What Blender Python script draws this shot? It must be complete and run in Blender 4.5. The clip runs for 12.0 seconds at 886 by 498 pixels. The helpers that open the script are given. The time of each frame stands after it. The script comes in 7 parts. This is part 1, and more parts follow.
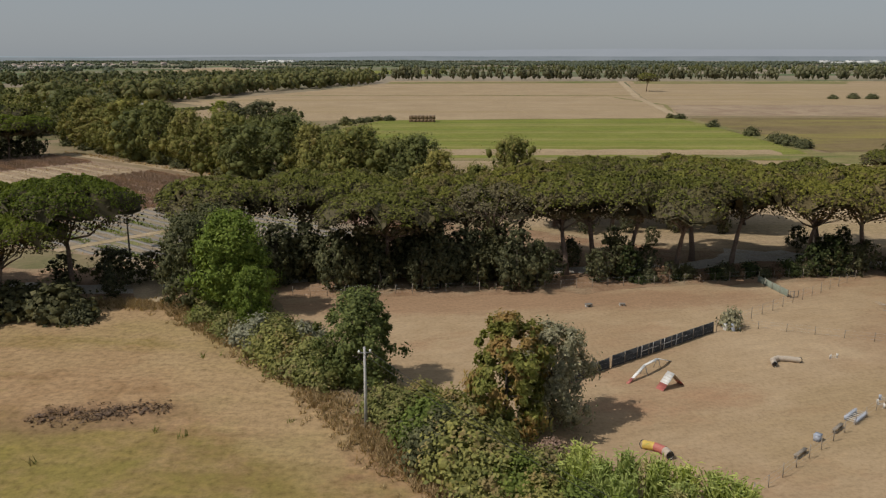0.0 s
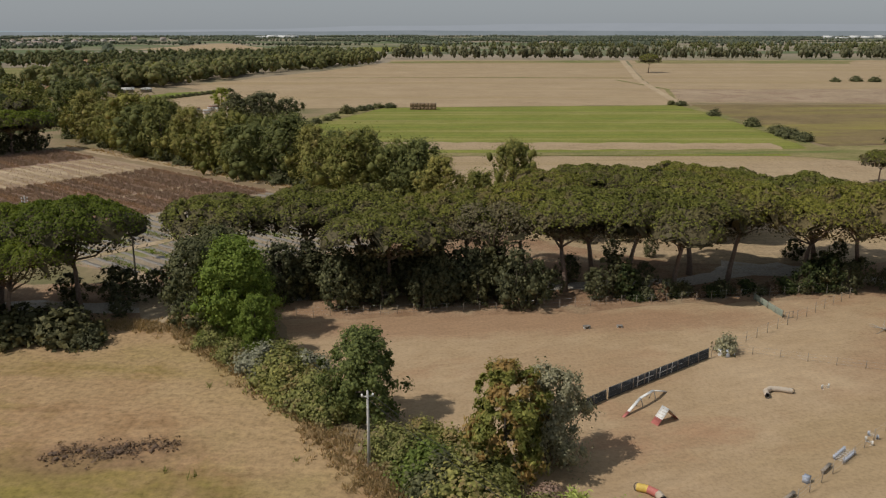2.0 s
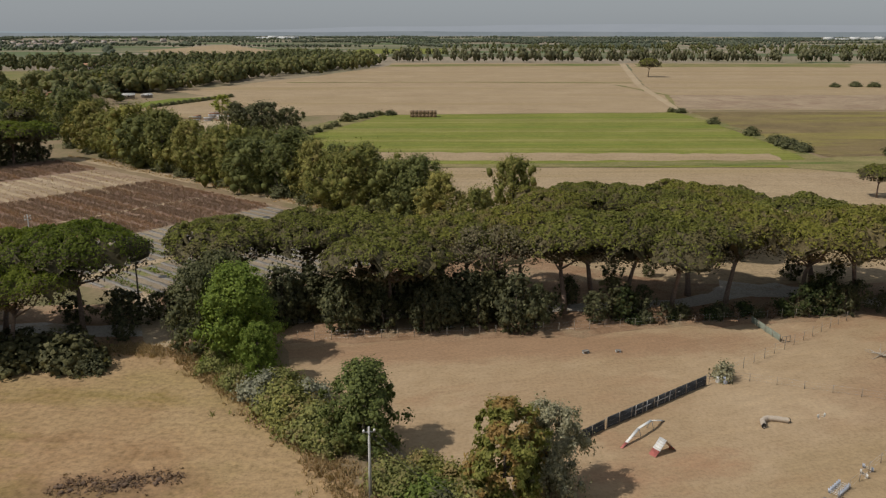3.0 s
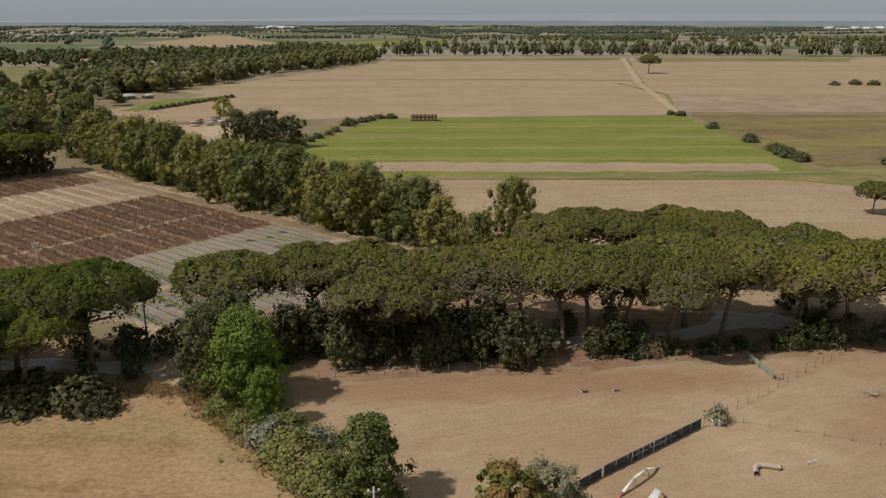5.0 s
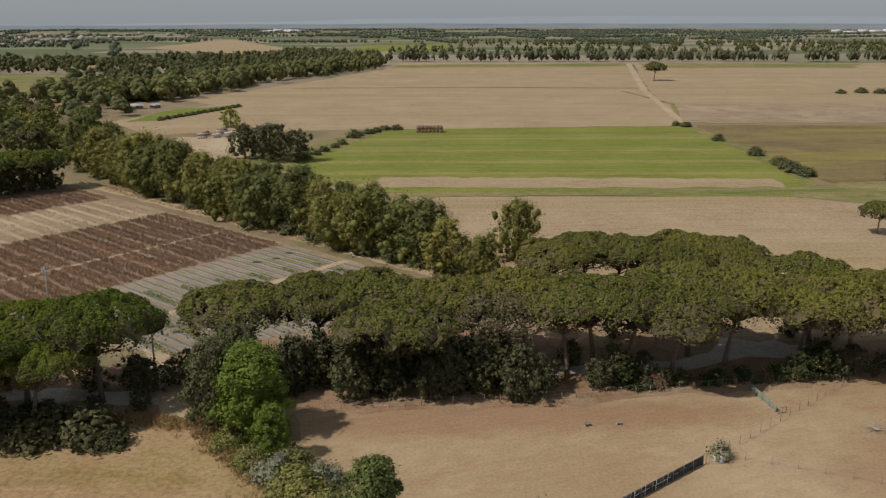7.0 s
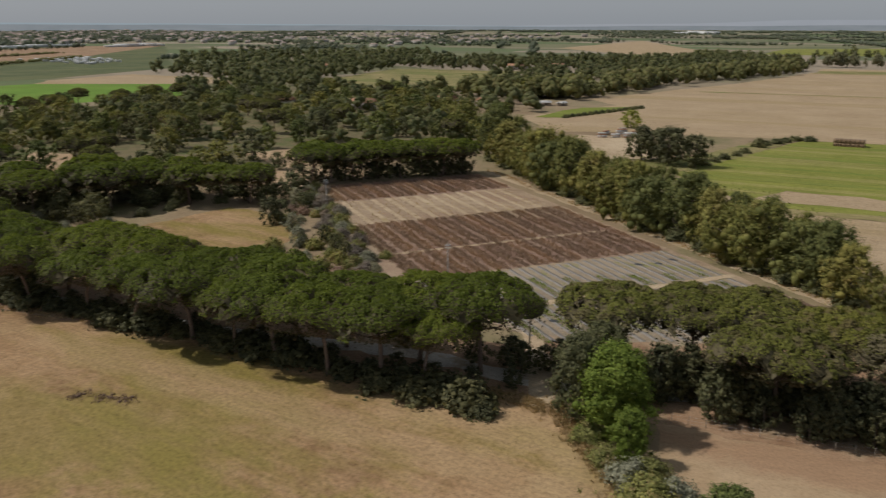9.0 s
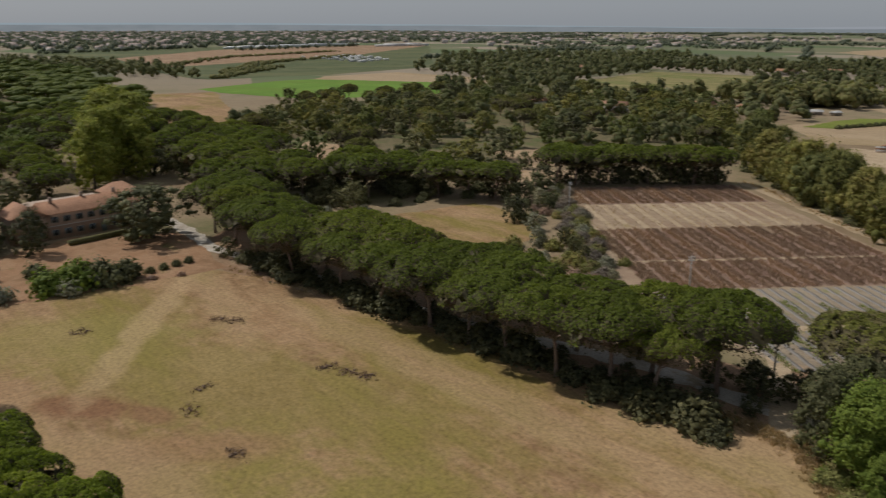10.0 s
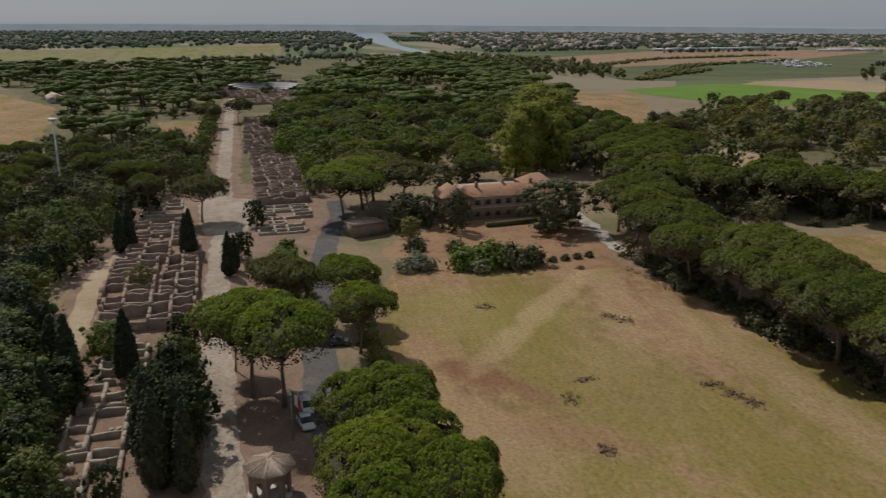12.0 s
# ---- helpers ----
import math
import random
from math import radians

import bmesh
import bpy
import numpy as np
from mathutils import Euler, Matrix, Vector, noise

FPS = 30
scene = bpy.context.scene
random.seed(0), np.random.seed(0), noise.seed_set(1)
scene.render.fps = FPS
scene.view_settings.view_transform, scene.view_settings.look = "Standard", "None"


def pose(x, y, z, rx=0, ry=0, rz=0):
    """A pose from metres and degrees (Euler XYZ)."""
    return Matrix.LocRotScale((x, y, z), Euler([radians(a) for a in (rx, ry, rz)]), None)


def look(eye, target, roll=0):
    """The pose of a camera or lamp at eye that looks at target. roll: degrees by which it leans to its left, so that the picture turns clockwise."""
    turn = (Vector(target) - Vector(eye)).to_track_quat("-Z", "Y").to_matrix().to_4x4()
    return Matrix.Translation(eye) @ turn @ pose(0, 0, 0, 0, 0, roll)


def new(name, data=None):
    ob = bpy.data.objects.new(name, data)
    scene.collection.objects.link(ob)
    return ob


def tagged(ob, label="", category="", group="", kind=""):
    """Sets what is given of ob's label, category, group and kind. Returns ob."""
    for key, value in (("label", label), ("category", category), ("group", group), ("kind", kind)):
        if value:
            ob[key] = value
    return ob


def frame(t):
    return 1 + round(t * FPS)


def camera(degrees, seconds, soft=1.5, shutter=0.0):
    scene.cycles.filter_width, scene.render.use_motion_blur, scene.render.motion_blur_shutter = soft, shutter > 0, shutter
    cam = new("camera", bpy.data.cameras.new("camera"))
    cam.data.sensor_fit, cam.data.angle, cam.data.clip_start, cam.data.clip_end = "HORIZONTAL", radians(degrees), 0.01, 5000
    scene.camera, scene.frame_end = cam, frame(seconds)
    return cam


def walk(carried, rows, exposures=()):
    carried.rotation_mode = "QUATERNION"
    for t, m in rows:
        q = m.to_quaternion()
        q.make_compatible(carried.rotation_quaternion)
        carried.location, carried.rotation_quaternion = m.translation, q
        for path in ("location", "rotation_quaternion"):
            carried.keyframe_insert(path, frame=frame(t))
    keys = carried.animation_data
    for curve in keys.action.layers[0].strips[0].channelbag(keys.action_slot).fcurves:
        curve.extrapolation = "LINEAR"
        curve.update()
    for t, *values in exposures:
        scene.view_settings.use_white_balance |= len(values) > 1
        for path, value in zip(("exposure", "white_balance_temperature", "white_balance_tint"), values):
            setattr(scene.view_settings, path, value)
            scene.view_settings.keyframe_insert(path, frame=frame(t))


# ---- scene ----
cam = camera(56.8, 12.0, soft=1.25, shutter=0.28)
# seconds, place in metres, pitch from level, lean, heading: a straight climb, then a turn to the left
PATH = [
    (0.0, 0.0, 0.0, 33.0, -13.32, -0.0, -0.0),
    (0.5, 0.01, -0.07, 34.68, -14.15, 0.0, 0.02),
    (1.0, 0.01, -0.08, 36.36, -14.98, -0.03, 0.03),
    (1.5, 0.01, -0.13, 38.07, -15.11, -0.03, 0.05),
    (2.0, 0.02, -0.16, 39.81, -15.08, 0.0, 0.07),
    (2.5, 0.01, -0.24, 41.64, -15.09, -0.01, 0.08),
    (3.0, -0.03, -0.27, 43.47, -15.07, -0.04, 0.08),
    (4.0, -0.12, -0.5, 47.45, -15.48, -0.02, 0.08),
    (5.0, -0.22, -0.71, 51.38, -15.88, 0.0, 0.08),
    (5.5, -0.19, -0.58, 53.05, -15.85, 0.03, 0.09),
    (6.0, -0.19, -0.51, 54.72, -15.81, 0.03, 0.09),
    (6.5, -0.11, -0.58, 55.95, -15.76, 0.05, 0.12),
    (6.8, -0.1, -0.56, 56.2, -15.75, 0.05, 0.12),
    (7.35, 0, -0.55, 56.22, -15.73, 0.08, 2.5),
    (7.9, 0.1, -0.52, 56.22, -15.7, 0.12, 9.1),
    (8.5, 0.29, -0.52, 56.22, -15.65, 0.19, 19.33),
    (9.0, 0.09, -0.5, 56.31, -15.62, 0.07, 27.87),
    (9.5, 0.09, -0.52, 56.36, -15.56, -0.0, 36.5),
    (10.0, 0.23, -0.3, 56.41, -15.52, -0.02, 45.16),
    (10.5, 0.33, -0.4, 56.47, -15.48, -0.08, 52.92),
    (11.0, 0.28, -0.33, 56.43, -15.45, -0.14, 60.23),
    (11.5, 0.25, -0.25, 56.38, -15.45, -0.18, 67.45),
    (12.0, 0.26, -0.03, 56.42, -15.46, -0.23, 73.71),
]
walk(cam, [(t, pose(x, y, z, 90 + pitch, lean, yaw)) for t, x, y, z, pitch, lean, yaw in PATH],
     exposures=[(0.0, -0.27, 6400, 11), (6.5, -0.28, 6400, 11), (8.5, -0.31, 6350, 13), (10.5, -0.42, 6250, 13), (12.0, -0.5, 6200, 13)])

# ---- light: a hazy summer sky and one sun ----
SUN_UP = 50.0
world = bpy.data.worlds.new("sky")
scene.world = world
world.use_nodes = True
sky = world.node_tree.nodes.new("ShaderNodeTexSky")
sky.sky_type, sky.sun_disc = "NISHITA", False
sky.sun_elevation, sky.sun_rotation = radians(SUN_UP), radians(-112)
sky.air_density, sky.dust_density, sky.ozone_density = 1.0, 1.0, 1.5
soften = world.node_tree.nodes.new("ShaderNodeHueSaturation")
soften.inputs["Saturation"].default_value = 0.7
world.node_tree.links.new(sky.outputs[0], soften.inputs["Color"])
veil = world.node_tree.nodes.new("ShaderNodeMix")
veil.data_type = "RGBA"
veil.inputs[0].default_value, veil.inputs[7].default_value = 0.82, (2.82, 3.08, 3.3, 1)
world.node_tree.links.new(soften.outputs[0], veil.inputs[6])
world.node_tree.links.new(veil.outputs[2], world.node_tree.nodes["Background"].inputs["Color"])
world.node_tree.nodes["Background"].inputs["Strength"].default_value = 0.118
sun = new("sun", bpy.data.lights.new("sun", "SUN"))
sun.data.energy, sun.data.angle, sun.data.color = 3.85, radians(0.6), (1.0, 0.94, 0.84)
sun.matrix_world = look((-92.7, -37.5, 100 * math.tan(radians(SUN_UP))), (0, 0, 0))


# ---- materials ----
def nodes_of(name):
    m = bpy.data.materials.new(name)
    m.use_nodes = True
    nt = m.node_tree
    return m, nt, nt.nodes["Principled BSDF"], lambda a, b: nt.links.new(a, b)


def noise_node(nt, scale, detail=4, rough=0.55, stretch=None, turn=0.0, world_space=True):
    """A noise texture over metres; stretch lengthens it along one direction."""
    n = nt.nodes.new("ShaderNodeTexNoise")
    n.inputs["Scale"].default_value, n.inputs["Detail"].default_value, n.inputs["Roughness"].default_value = scale, detail, rough
    if world_space:
        src = nt.nodes.new("ShaderNodeNewGeometry").outputs["Position"]
    else:
        src = nt.nodes.new("ShaderNodeTexCoord").outputs["Object"]
    if stretch or turn:
        mp = nt.nodes.new("ShaderNodeMapping")
        mp.vector_type = "TEXTURE"
        mp.inputs["Rotation"].default_value = (0, 0, radians(turn))
        mp.inputs["Scale"].default_value = stretch or (1, 1, 1)
        nt.links.new(src, mp.inputs["Vector"])
        src = mp.outputs["Vector"]
    nt.links.new(src, n.inputs["Vector"])
    return n.outputs["Fac"]


def ramp(nt, fac, stops):
    r = nt.nodes.new("ShaderNodeValToRGB")
    els = r.color_ramp.elements
    while len(els) < len(stops):
        els.new(0.5)
    for e, (p, c) in zip(els, stops):
        e.position, e.color = p, (c[0], c[1], c[2], 1)
    nt.links.new(fac, r.inputs["Fac"])
    return r.outputs["Color"]


def mixed(nt, fac, a, b, kind="MIX"):
    mx = nt.nodes.new("ShaderNodeMix")
    mx.data_type, mx.blend_type = "RGBA", kind
    if hasattr(fac, "is_linked"):
        nt.links.new(fac, mx.inputs[0])
    else:
        mx.inputs[0].default_value = fac
    for socket, v in ((mx.inputs[6], a), (mx.inputs[7], b)):
        if hasattr(v, "is_linked"):
            nt.links.new(v, socket)
        else:
            socket.default_value = (v[0], v[1], v[2], 1)
    return mx.outputs[2]


def sharpen(nt, fac, lo, hi):
    m = nt.nodes.new("ShaderNodeMapRange")
    m.inputs["From Min"].default_value, m.inputs["From Max"].default_value = lo, hi
    nt.links.new(fac, m.inputs["Value"])
    return m.outputs["Result"]


def relief(nt, bsdf, fac, strength, distance):
    b = nt.nodes.new("ShaderNodeBump")
    b.inputs["Strength"].default_value, b.inputs["Distance"].default_value = strength, distance
    nt.links.new(fac, b.inputs["Height"])
    nt.links.new(b.outputs["Normal"], bsdf.inputs["Normal"])


def stain(nt, x, y, rx, ry, turned, amount):
    """A growth or soil stain of its own shape: a ragged oval on the ground."""
    geo = nt.nodes.new("ShaderNodeNewGeometry")
    mp = nt.nodes.new("ShaderNodeMapping")
    mp.vector_type = "TEXTURE"
    mp.inputs["Location"].default_value, mp.inputs["Rotation"].default_value, mp.inputs["Scale"].default_value = (x, y, 0), (0, 0, radians(turned)), (rx, ry, 50)
    nt.links.new(geo.outputs["Position"], mp.inputs["Vector"])
    ln = nt.nodes.new("ShaderNodeVectorMath")
    ln.operation = "LENGTH"
    nt.links.new(mp.outputs["Vector"], ln.inputs[0])
    ragged = nt.nodes.new("ShaderNodeMath")
    ragged.operation = "MULTIPLY_ADD"
    nt.links.new(noise_node(nt, 0.11, 6, 0.7), ragged.inputs[0])
    ragged.inputs[1].default_value = 2.2
    nt.links.new(ln.outputs["Value"], ragged.inputs[2])
    out = nt.nodes.new("ShaderNodeMapRange")
    for key, v in (("From Min", 2.35), ("From Max", 1.75), ("To Min", 0.0), ("To Max", amount)):
        out.inputs[key].default_value = v
    nt.links.new(ragged.outputs[0], out.inputs["Value"])
    return out.outputs["Result"]


def earth(name, base, pale, dark, tint, tint_lo=0.5, tint_hi=0.62, tint_scale=0.03, stretch=None, turn=0.0, streak=0.5, grain=2.5, bump=0.18, blobs=(), worn=0.8):
    """Soil, stubble or grass: broad stains, patches of a second growth, long streaks from mowing or tilling, and grain."""
    m, nt, bsdf, link = nodes_of(name)
    broad = noise_node(nt, 0.035, 5, 0.6)
    c = ramp(nt, broad, [(0.3, dark), (0.5, base), (0.68, pale)])
    mid = noise_node(nt, 0.28, 6, 0.68)
    c = mixed(nt, sharpen(nt, mid, 0.42, 0.66), c, mixed(nt, 0.2 + 0.65 * worn, c, pale))
    specks = noise_node(nt, 0.75, 7, 0.75)
    c = mixed(nt, sharpen(nt, specks, 0.60, 0.74), c, mixed(nt, worn, c, dark))
    patch = noise_node(nt, tint_scale, 6, 0.66, stretch, turn)
    c = mixed(nt, sharpen(nt, patch, tint_lo, tint_hi), c, tint)
    for x, y, rx, ry, turned, colour, amount in blobs:
        c = mixed(nt, stain(nt, x, y, rx, ry, turned, amount), c, colour)
    if stretch:
        s = noise_node(nt, 0.55, 4, 0.6, (stretch[0] * 1.6, stretch[1] * 0.7, 1), turn)
        c = mixed(nt, streak, c, ramp(nt, s, [(0.32, (0.62, 0.6, 0.55)), (0.5, (1, 1, 1)), (0.68, (1.32, 1.28, 1.2))]), "MULTIPLY")
    g = noise_node(nt, grain, 6, 0.72)
    c = mixed(nt, 0.3 + 0.6 * worn, c, ramp(nt, g, [(0.28, (0.5, 0.48, 0.43)), (0.5, (1, 1, 1)), (0.72, (1.4, 1.36, 1.28))]), "MULTIPLY")
    link(c, bsdf.inputs["Base Color"])
    bsdf.inputs["Roughness"].default_value = 0.95
    bsdf.inputs["Specular IOR Level"].default_value = 0.15
    relief(nt, bsdf, g, bump, 0.25)
    return m


def foliage(name, dark, light, other=None, share=0.0, gloss=0.45, through_light=0.22, mottle=0.8):
    """Leaves: each clump and each tree takes its own tone."""
    m, nt, bsdf, link = nodes_of(name)
    geo = nt.nodes.new("ShaderNodeNewGeometry")
    c = ramp(nt, geo.outputs["Random Per Island"], [(0.0, dark), (1.0, light)])
    if other:
        patch = noise_node(nt, 0.45, 3, 0.6)
        c = mixed(nt, sharpen(nt, patch, 0.62 - share * 0.3, 0.70 - share * 0.3), c, other)
    info = nt.nodes.new("ShaderNodeObjectInfo")
    c = mixed(nt, 0.8, c, ramp(nt, info.outputs["Random"], [(0.0, (0.8, 0.8, 0.8)), (0.5, (1, 1, 1)), (1.0, (1.25, 1.15, 1.0))]), "MULTIPLY")
    fine = noise_node(nt, 3.2, 5, 0.75)
    c = mixed(nt, mottle, c, ramp(nt, fine, [(0.34, (0.55, 0.55, 0.55)), (0.5, (1.0, 1.0, 1.0)), (0.66, (1.6, 1.55, 1.4))]), "MULTIPLY")
    link(c, bsdf.inputs["Base Color"])
    bsdf.inputs["Roughness"].default_value = 0.6
    bsdf.inputs["Specular IOR Level"].default_value = gloss * 0.25
    tr = nt.nodes.new("ShaderNodeBsdfTranslucent")
    link(mixed(nt, 1.0, c, (1.3, 1.35, 0.7), "MULTIPLY"), tr.inputs["Color"])
    mx = nt.nodes.new("ShaderNodeMixShader")
    mx.inputs[0].default_value = through_light
    link(bsdf.outputs[0], mx.inputs[1])
    link(tr.outputs[0], mx.inputs[2])
    link(mx.outputs[0], nt.nodes["Material Output"].inputs["Surface"])
    return m


def solid(name, a, b, scale=3.0, rough=0.8, metal=0.0, bump=0.2, detail=5):
    """A hard surface with stains and grain of its own."""
    m, nt, bsdf, link = nodes_of(name)
    n = noise_node(nt, scale, detail, 0.65)
    c = ramp(nt, n, [(0.3, a), (0.7, b)])
    big = noise_node(nt, scale * 0.12, 3, 0.6)
    c = mixed(nt, 0.6, c, ramp(nt, big, [(0.3, (0.72, 0.72, 0.72)), (0.7, (1.2, 1.2, 1.2))]), "MULTIPLY")
    link(c, bsdf.inputs["Base Color"])
    bsdf.inputs["Roughness"].default_value, bsdf.inputs["Metallic"].default_value = rough, metal
    if bump:
        relief(nt, bsdf, n, bump, 0.05)
    return m


M = {}
M["main"] = earth("dry_meadow", (0.262, 0.164, 0.085), (0.358, 0.24, 0.133), (0.185, 0.11, 0.057), (0.203, 0.158, 0.045), 0.48, 0.62, 0.045, (3.0, 1.0, 1), -8, 0.2, 1.3, worn=0.9,
                  blobs=[(-50, 46, 46, 22, 6, (0.205, 0.17, 0.046), 0.85), (-110, 62, 42, 16, 20, (0.205, 0.168, 0.048), 0.6), (-150, 48, 28, 14, 60, (0.235, 0.195, 0.06), 0.6), (-20, 78, 22, 6, -52, (0.375, 0.27, 0.148), 0.6),
                         (-118, 41, 8, 4.0, 35, (0.20, 0.105, 0.055), 0.9), (-109, 47, 4, 2.5, 20, (0.22, 0.125, 0.065), 0.8), (-96, 46, 13, 4, 50, (0.26, 0.158, 0.082), 0.7), (-34, 71, 9, 3.5, 5, (0.22, 0.135, 0.08), 0.7),
                         (-100, 36, 20, 6, 10, (0.33, 0.225, 0.125), 0.6), (-40, 98, 26, 6, 0, (0.37, 0.265, 0.145), 0.5), (-149, 67, 40, 3.2, -42, (0.385, 0.275, 0.15), 0.6), (-150, 82, 30, 4, -20, (0.36, 0.255, 0.14), 0.45), (-85, 88, 60, 5, -3, (0.35, 0.25, 0.135), 0.45)])
M["scrub"] = earth("dark_scrubby_ground", (0.135, 0.115, 0.06), (0.20, 0.158, 0.09), (0.09, 0.085, 0.04), (0.10, 0.115, 0.042), 0.48, 0.62, 0.05)
M["green_pale"] = earth("thin_green_crop", (0.225, 0.215, 0.06), (0.26, 0.235, 0.08), (0.19, 0.19, 0.05), (0.27, 0.225, 0.095), 0.5, 0.64, 0.04, (16.0, 0.8, 1), 1, 0.4, 1.5)
M["green_deep"] = earth("thick_green_crop", (0.145, 0.178, 0.03), (0.175, 0.20, 0.04), (0.125, 0.155, 0.027), (0.18, 0.195, 0.045), 0.52, 0.66, 0.04, (16.0, 0.8, 1), 1, 0.4, 1.5)
M["paddock"] = earth("bare_paddock", (0.35, 0.252, 0.152), (0.405, 0.30, 0.19), (0.305, 0.21, 0.12), (0.325, 0.20, 0.118), 0.54, 0.68, 0.05, (1.6, 1.0, 1), 20, 0.2, 2.2, worn=0.3,
                     blobs=[(10, 108, 40, 5, 5, (0.285, 0.175, 0.105), 0.75), (70, 100, 26, 9, 30, (0.30, 0.195, 0.118), 0.7), (16, 92, 12, 7, 0, (0.32, 0.22, 0.13), 0.5), (40, 72, 18, 6, 35, (0.30, 0.215, 0.115), 0.5)])
M["redsoil"] = earth("needle_litter_soil", (0.246, 0.152, 0.0902), (0.328, 0.221, 0.139), (0.164, 0.102, 0.0615), (0.295, 0.221, 0.139), 0.5, 0.62, 0.08)
M["stubble"] = earth("stubble_field", (0.328, 0.246, 0.152), (0.377, 0.287, 0.184), (0.287, 0.209, 0.127), (0.312, 0.234, 0.131), 0.5, 0.6, 0.02, (14.0, 0.8, 1), 2, 0.35, 1.2)
M["green"] = earth("young_green_crop", (0.168, 0.184, 0.0344), (0.213, 0.217, 0.0533), (0.148, 0.164, 0.0312), (0.254, 0.217, 0.0861), 0.54, 0.66, 0.03, (16.0, 0.7, 1), 1, 0.8, 1.5)
M["lush"] = earth("lush_green_crop", (0.115, 0.205, 0.028), (0.14, 0.235, 0.035), (0.10, 0.175, 0.025), (0.125, 0.19, 0.03), 0.5, 0.6, 0.02, (8.0, 0.8, 1), 30, 0.2, 1.5, worn=0.2)
M["weeds"] = earth("weedy_strip", (0.197, 0.176, 0.0697), (0.271, 0.221, 0.107), (0.131, 0.135, 0.0451), (0.115, 0.148, 0.0369), 0.5, 0.62, 0.05, (6.0, 0.8, 1), 1, 0.4, 1.8)
M["marsh"] = earth("reedy_flats", (0.082, 0.1, 0.046), (0.125, 0.13, 0.065), (0.062, 0.082, 0.034), (0.12, 0.128, 0.058), 0.5, 0.6, 0.01, (10.0, 1.0, 1), 60, 0.5, 1.0, worn=0.3)
M["fallow"] = earth("fallow_heath", (0.165, 0.122, 0.062), (0.215, 0.165, 0.075), (0.12, 0.09, 0.05), (0.235, 0.2, 0.06), 0.46, 0.58, 0.025, (6.0, 1.0, 1), 3, 0.5, 1.4)
M["vinesoil"] = earth("orchard_soil", (0.30, 0.225, 0.15), (0.37, 0.285, 0.195), (0.23, 0.165, 0.11), (0.27, 0.19, 0.13), 0.5, 0.6, 0.06)
M["weedsoil"] = earth("weedy_orchard_soil", (0.255, 0.205, 0.145), (0.32, 0.262, 0.19), (0.195, 0.155, 0.11), (0.19, 0.19, 0.075), 0.52, 0.64, 0.12, worn=0.6)
M["gravel"] = earth("white_gravel_lane", (0.41, 0.369, 0.312), (0.492, 0.451, 0.385), (0.312, 0.271, 0.213), (0.328, 0.262, 0.18), 0.55, 0.66, 0.15)
M["track"] = earth("pale_dirt_track", (0.385, 0.295, 0.193), (0.443, 0.353, 0.238), (0.328, 0.246, 0.156), (0.295, 0.23, 0.123), 0.56, 0.68, 0.1)
M["asphalt"] = earth("old_asphalt", (0.105, 0.098, 0.092), (0.135, 0.127, 0.12), (0.082, 0.077, 0.072), (0.17, 0.15, 0.13), 0.58, 0.7, 0.12)
M["paving"] = earth("worn_basalt_paving", (0.312, 0.254, 0.197), (0.41, 0.348, 0.279), (0.238, 0.189, 0.143), (0.295, 0.209, 0.148), 0.55, 0.65, 0.2, grain=1.4)
M["court"] = earth("reddish_beaten_earth", (0.222, 0.146, 0.102), (0.285, 0.2, 0.148), (0.155, 0.1, 0.07), (0.2, 0.155, 0.09), 0.55, 0.66, 0.1)
M["brownsoil"] = earth("reddish_brown_tilth", (0.25, 0.17, 0.125), (0.33, 0.235, 0.175), (0.19, 0.125, 0.093), (0.22, 0.14, 0.105), 0.45, 0.6, 0.08)
M["garden"] = earth("rusty_garden_earth", (0.271, 0.156, 0.0861), (0.328, 0.213, 0.127), (0.189, 0.115, 0.0615), (0.164, 0.139, 0.0492), 0.6, 0.7, 0.1)

M["pine"] = foliage("pine_needles", (0.092, 0.1, 0.022), (0.188, 0.19, 0.043), (0.155, 0.134, 0.058), 0.3, through_light=0.2, mottle=0.35)
M["pine_green"] = foliage("green_pine_needles", (0.083, 0.108, 0.018), (0.168, 0.202, 0.034), through_light=0.4, mottle=0.45)
# brighter copy of the needles, their sunlit look put into the colour
M["pine_bright"] = foliage("sunlit_pine_needles", (0.135, 0.178, 0.022), (0.245, 0.295, 0.04), through_light=0.45, mottle=0.5)
# dry inner needles, darkened so that crevices, flanks and undersides look shaded
M["dry_shade_needles"] = foliage("dry_and_shaded_needles", (0.052, 0.046, 0.025), (0.118, 0.1, 0.054), through_light=0.04, mottle=0.5)
M["pine_grey"] = foliage("thin_grey_needles", (0.115, 0.10, 0.058), (0.19, 0.165, 0.09), through_light=0.1)
M["euc"] = foliage("eucalyptus_leaves", (0.105, 0.115, 0.032), (0.235, 0.228, 0.062), (0.26, 0.222, 0.075), 0.25)
M["euc_dark"] = foliage("dark_eucalyptus_leaves", (0.082, 0.096, 0.033), (0.185, 0.192, 0.064))
M["euc_gold"] = foliage("yellowing_eucalyptus_leaves", (0.155, 0.152, 0.042), (0.30, 0.272, 0.083), (0.30, 0.245, 0.09), 0.25)
M["far_pine"] = foliage("far_pine_needles", (0.075, 0.102, 0.024), (0.14, 0.168, 0.04), through_light=0.3, mottle=0.5)
M["evergreen"] = foliage("evergreen_oak_leaves", (0.07, 0.09, 0.03), (0.175, 0.20, 0.062))
M["oak"] = foliage("holm_oak_leaves", (0.0682, 0.0748, 0.0363), (0.171, 0.171, 0.0836))
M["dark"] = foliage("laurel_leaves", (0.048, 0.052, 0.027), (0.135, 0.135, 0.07))
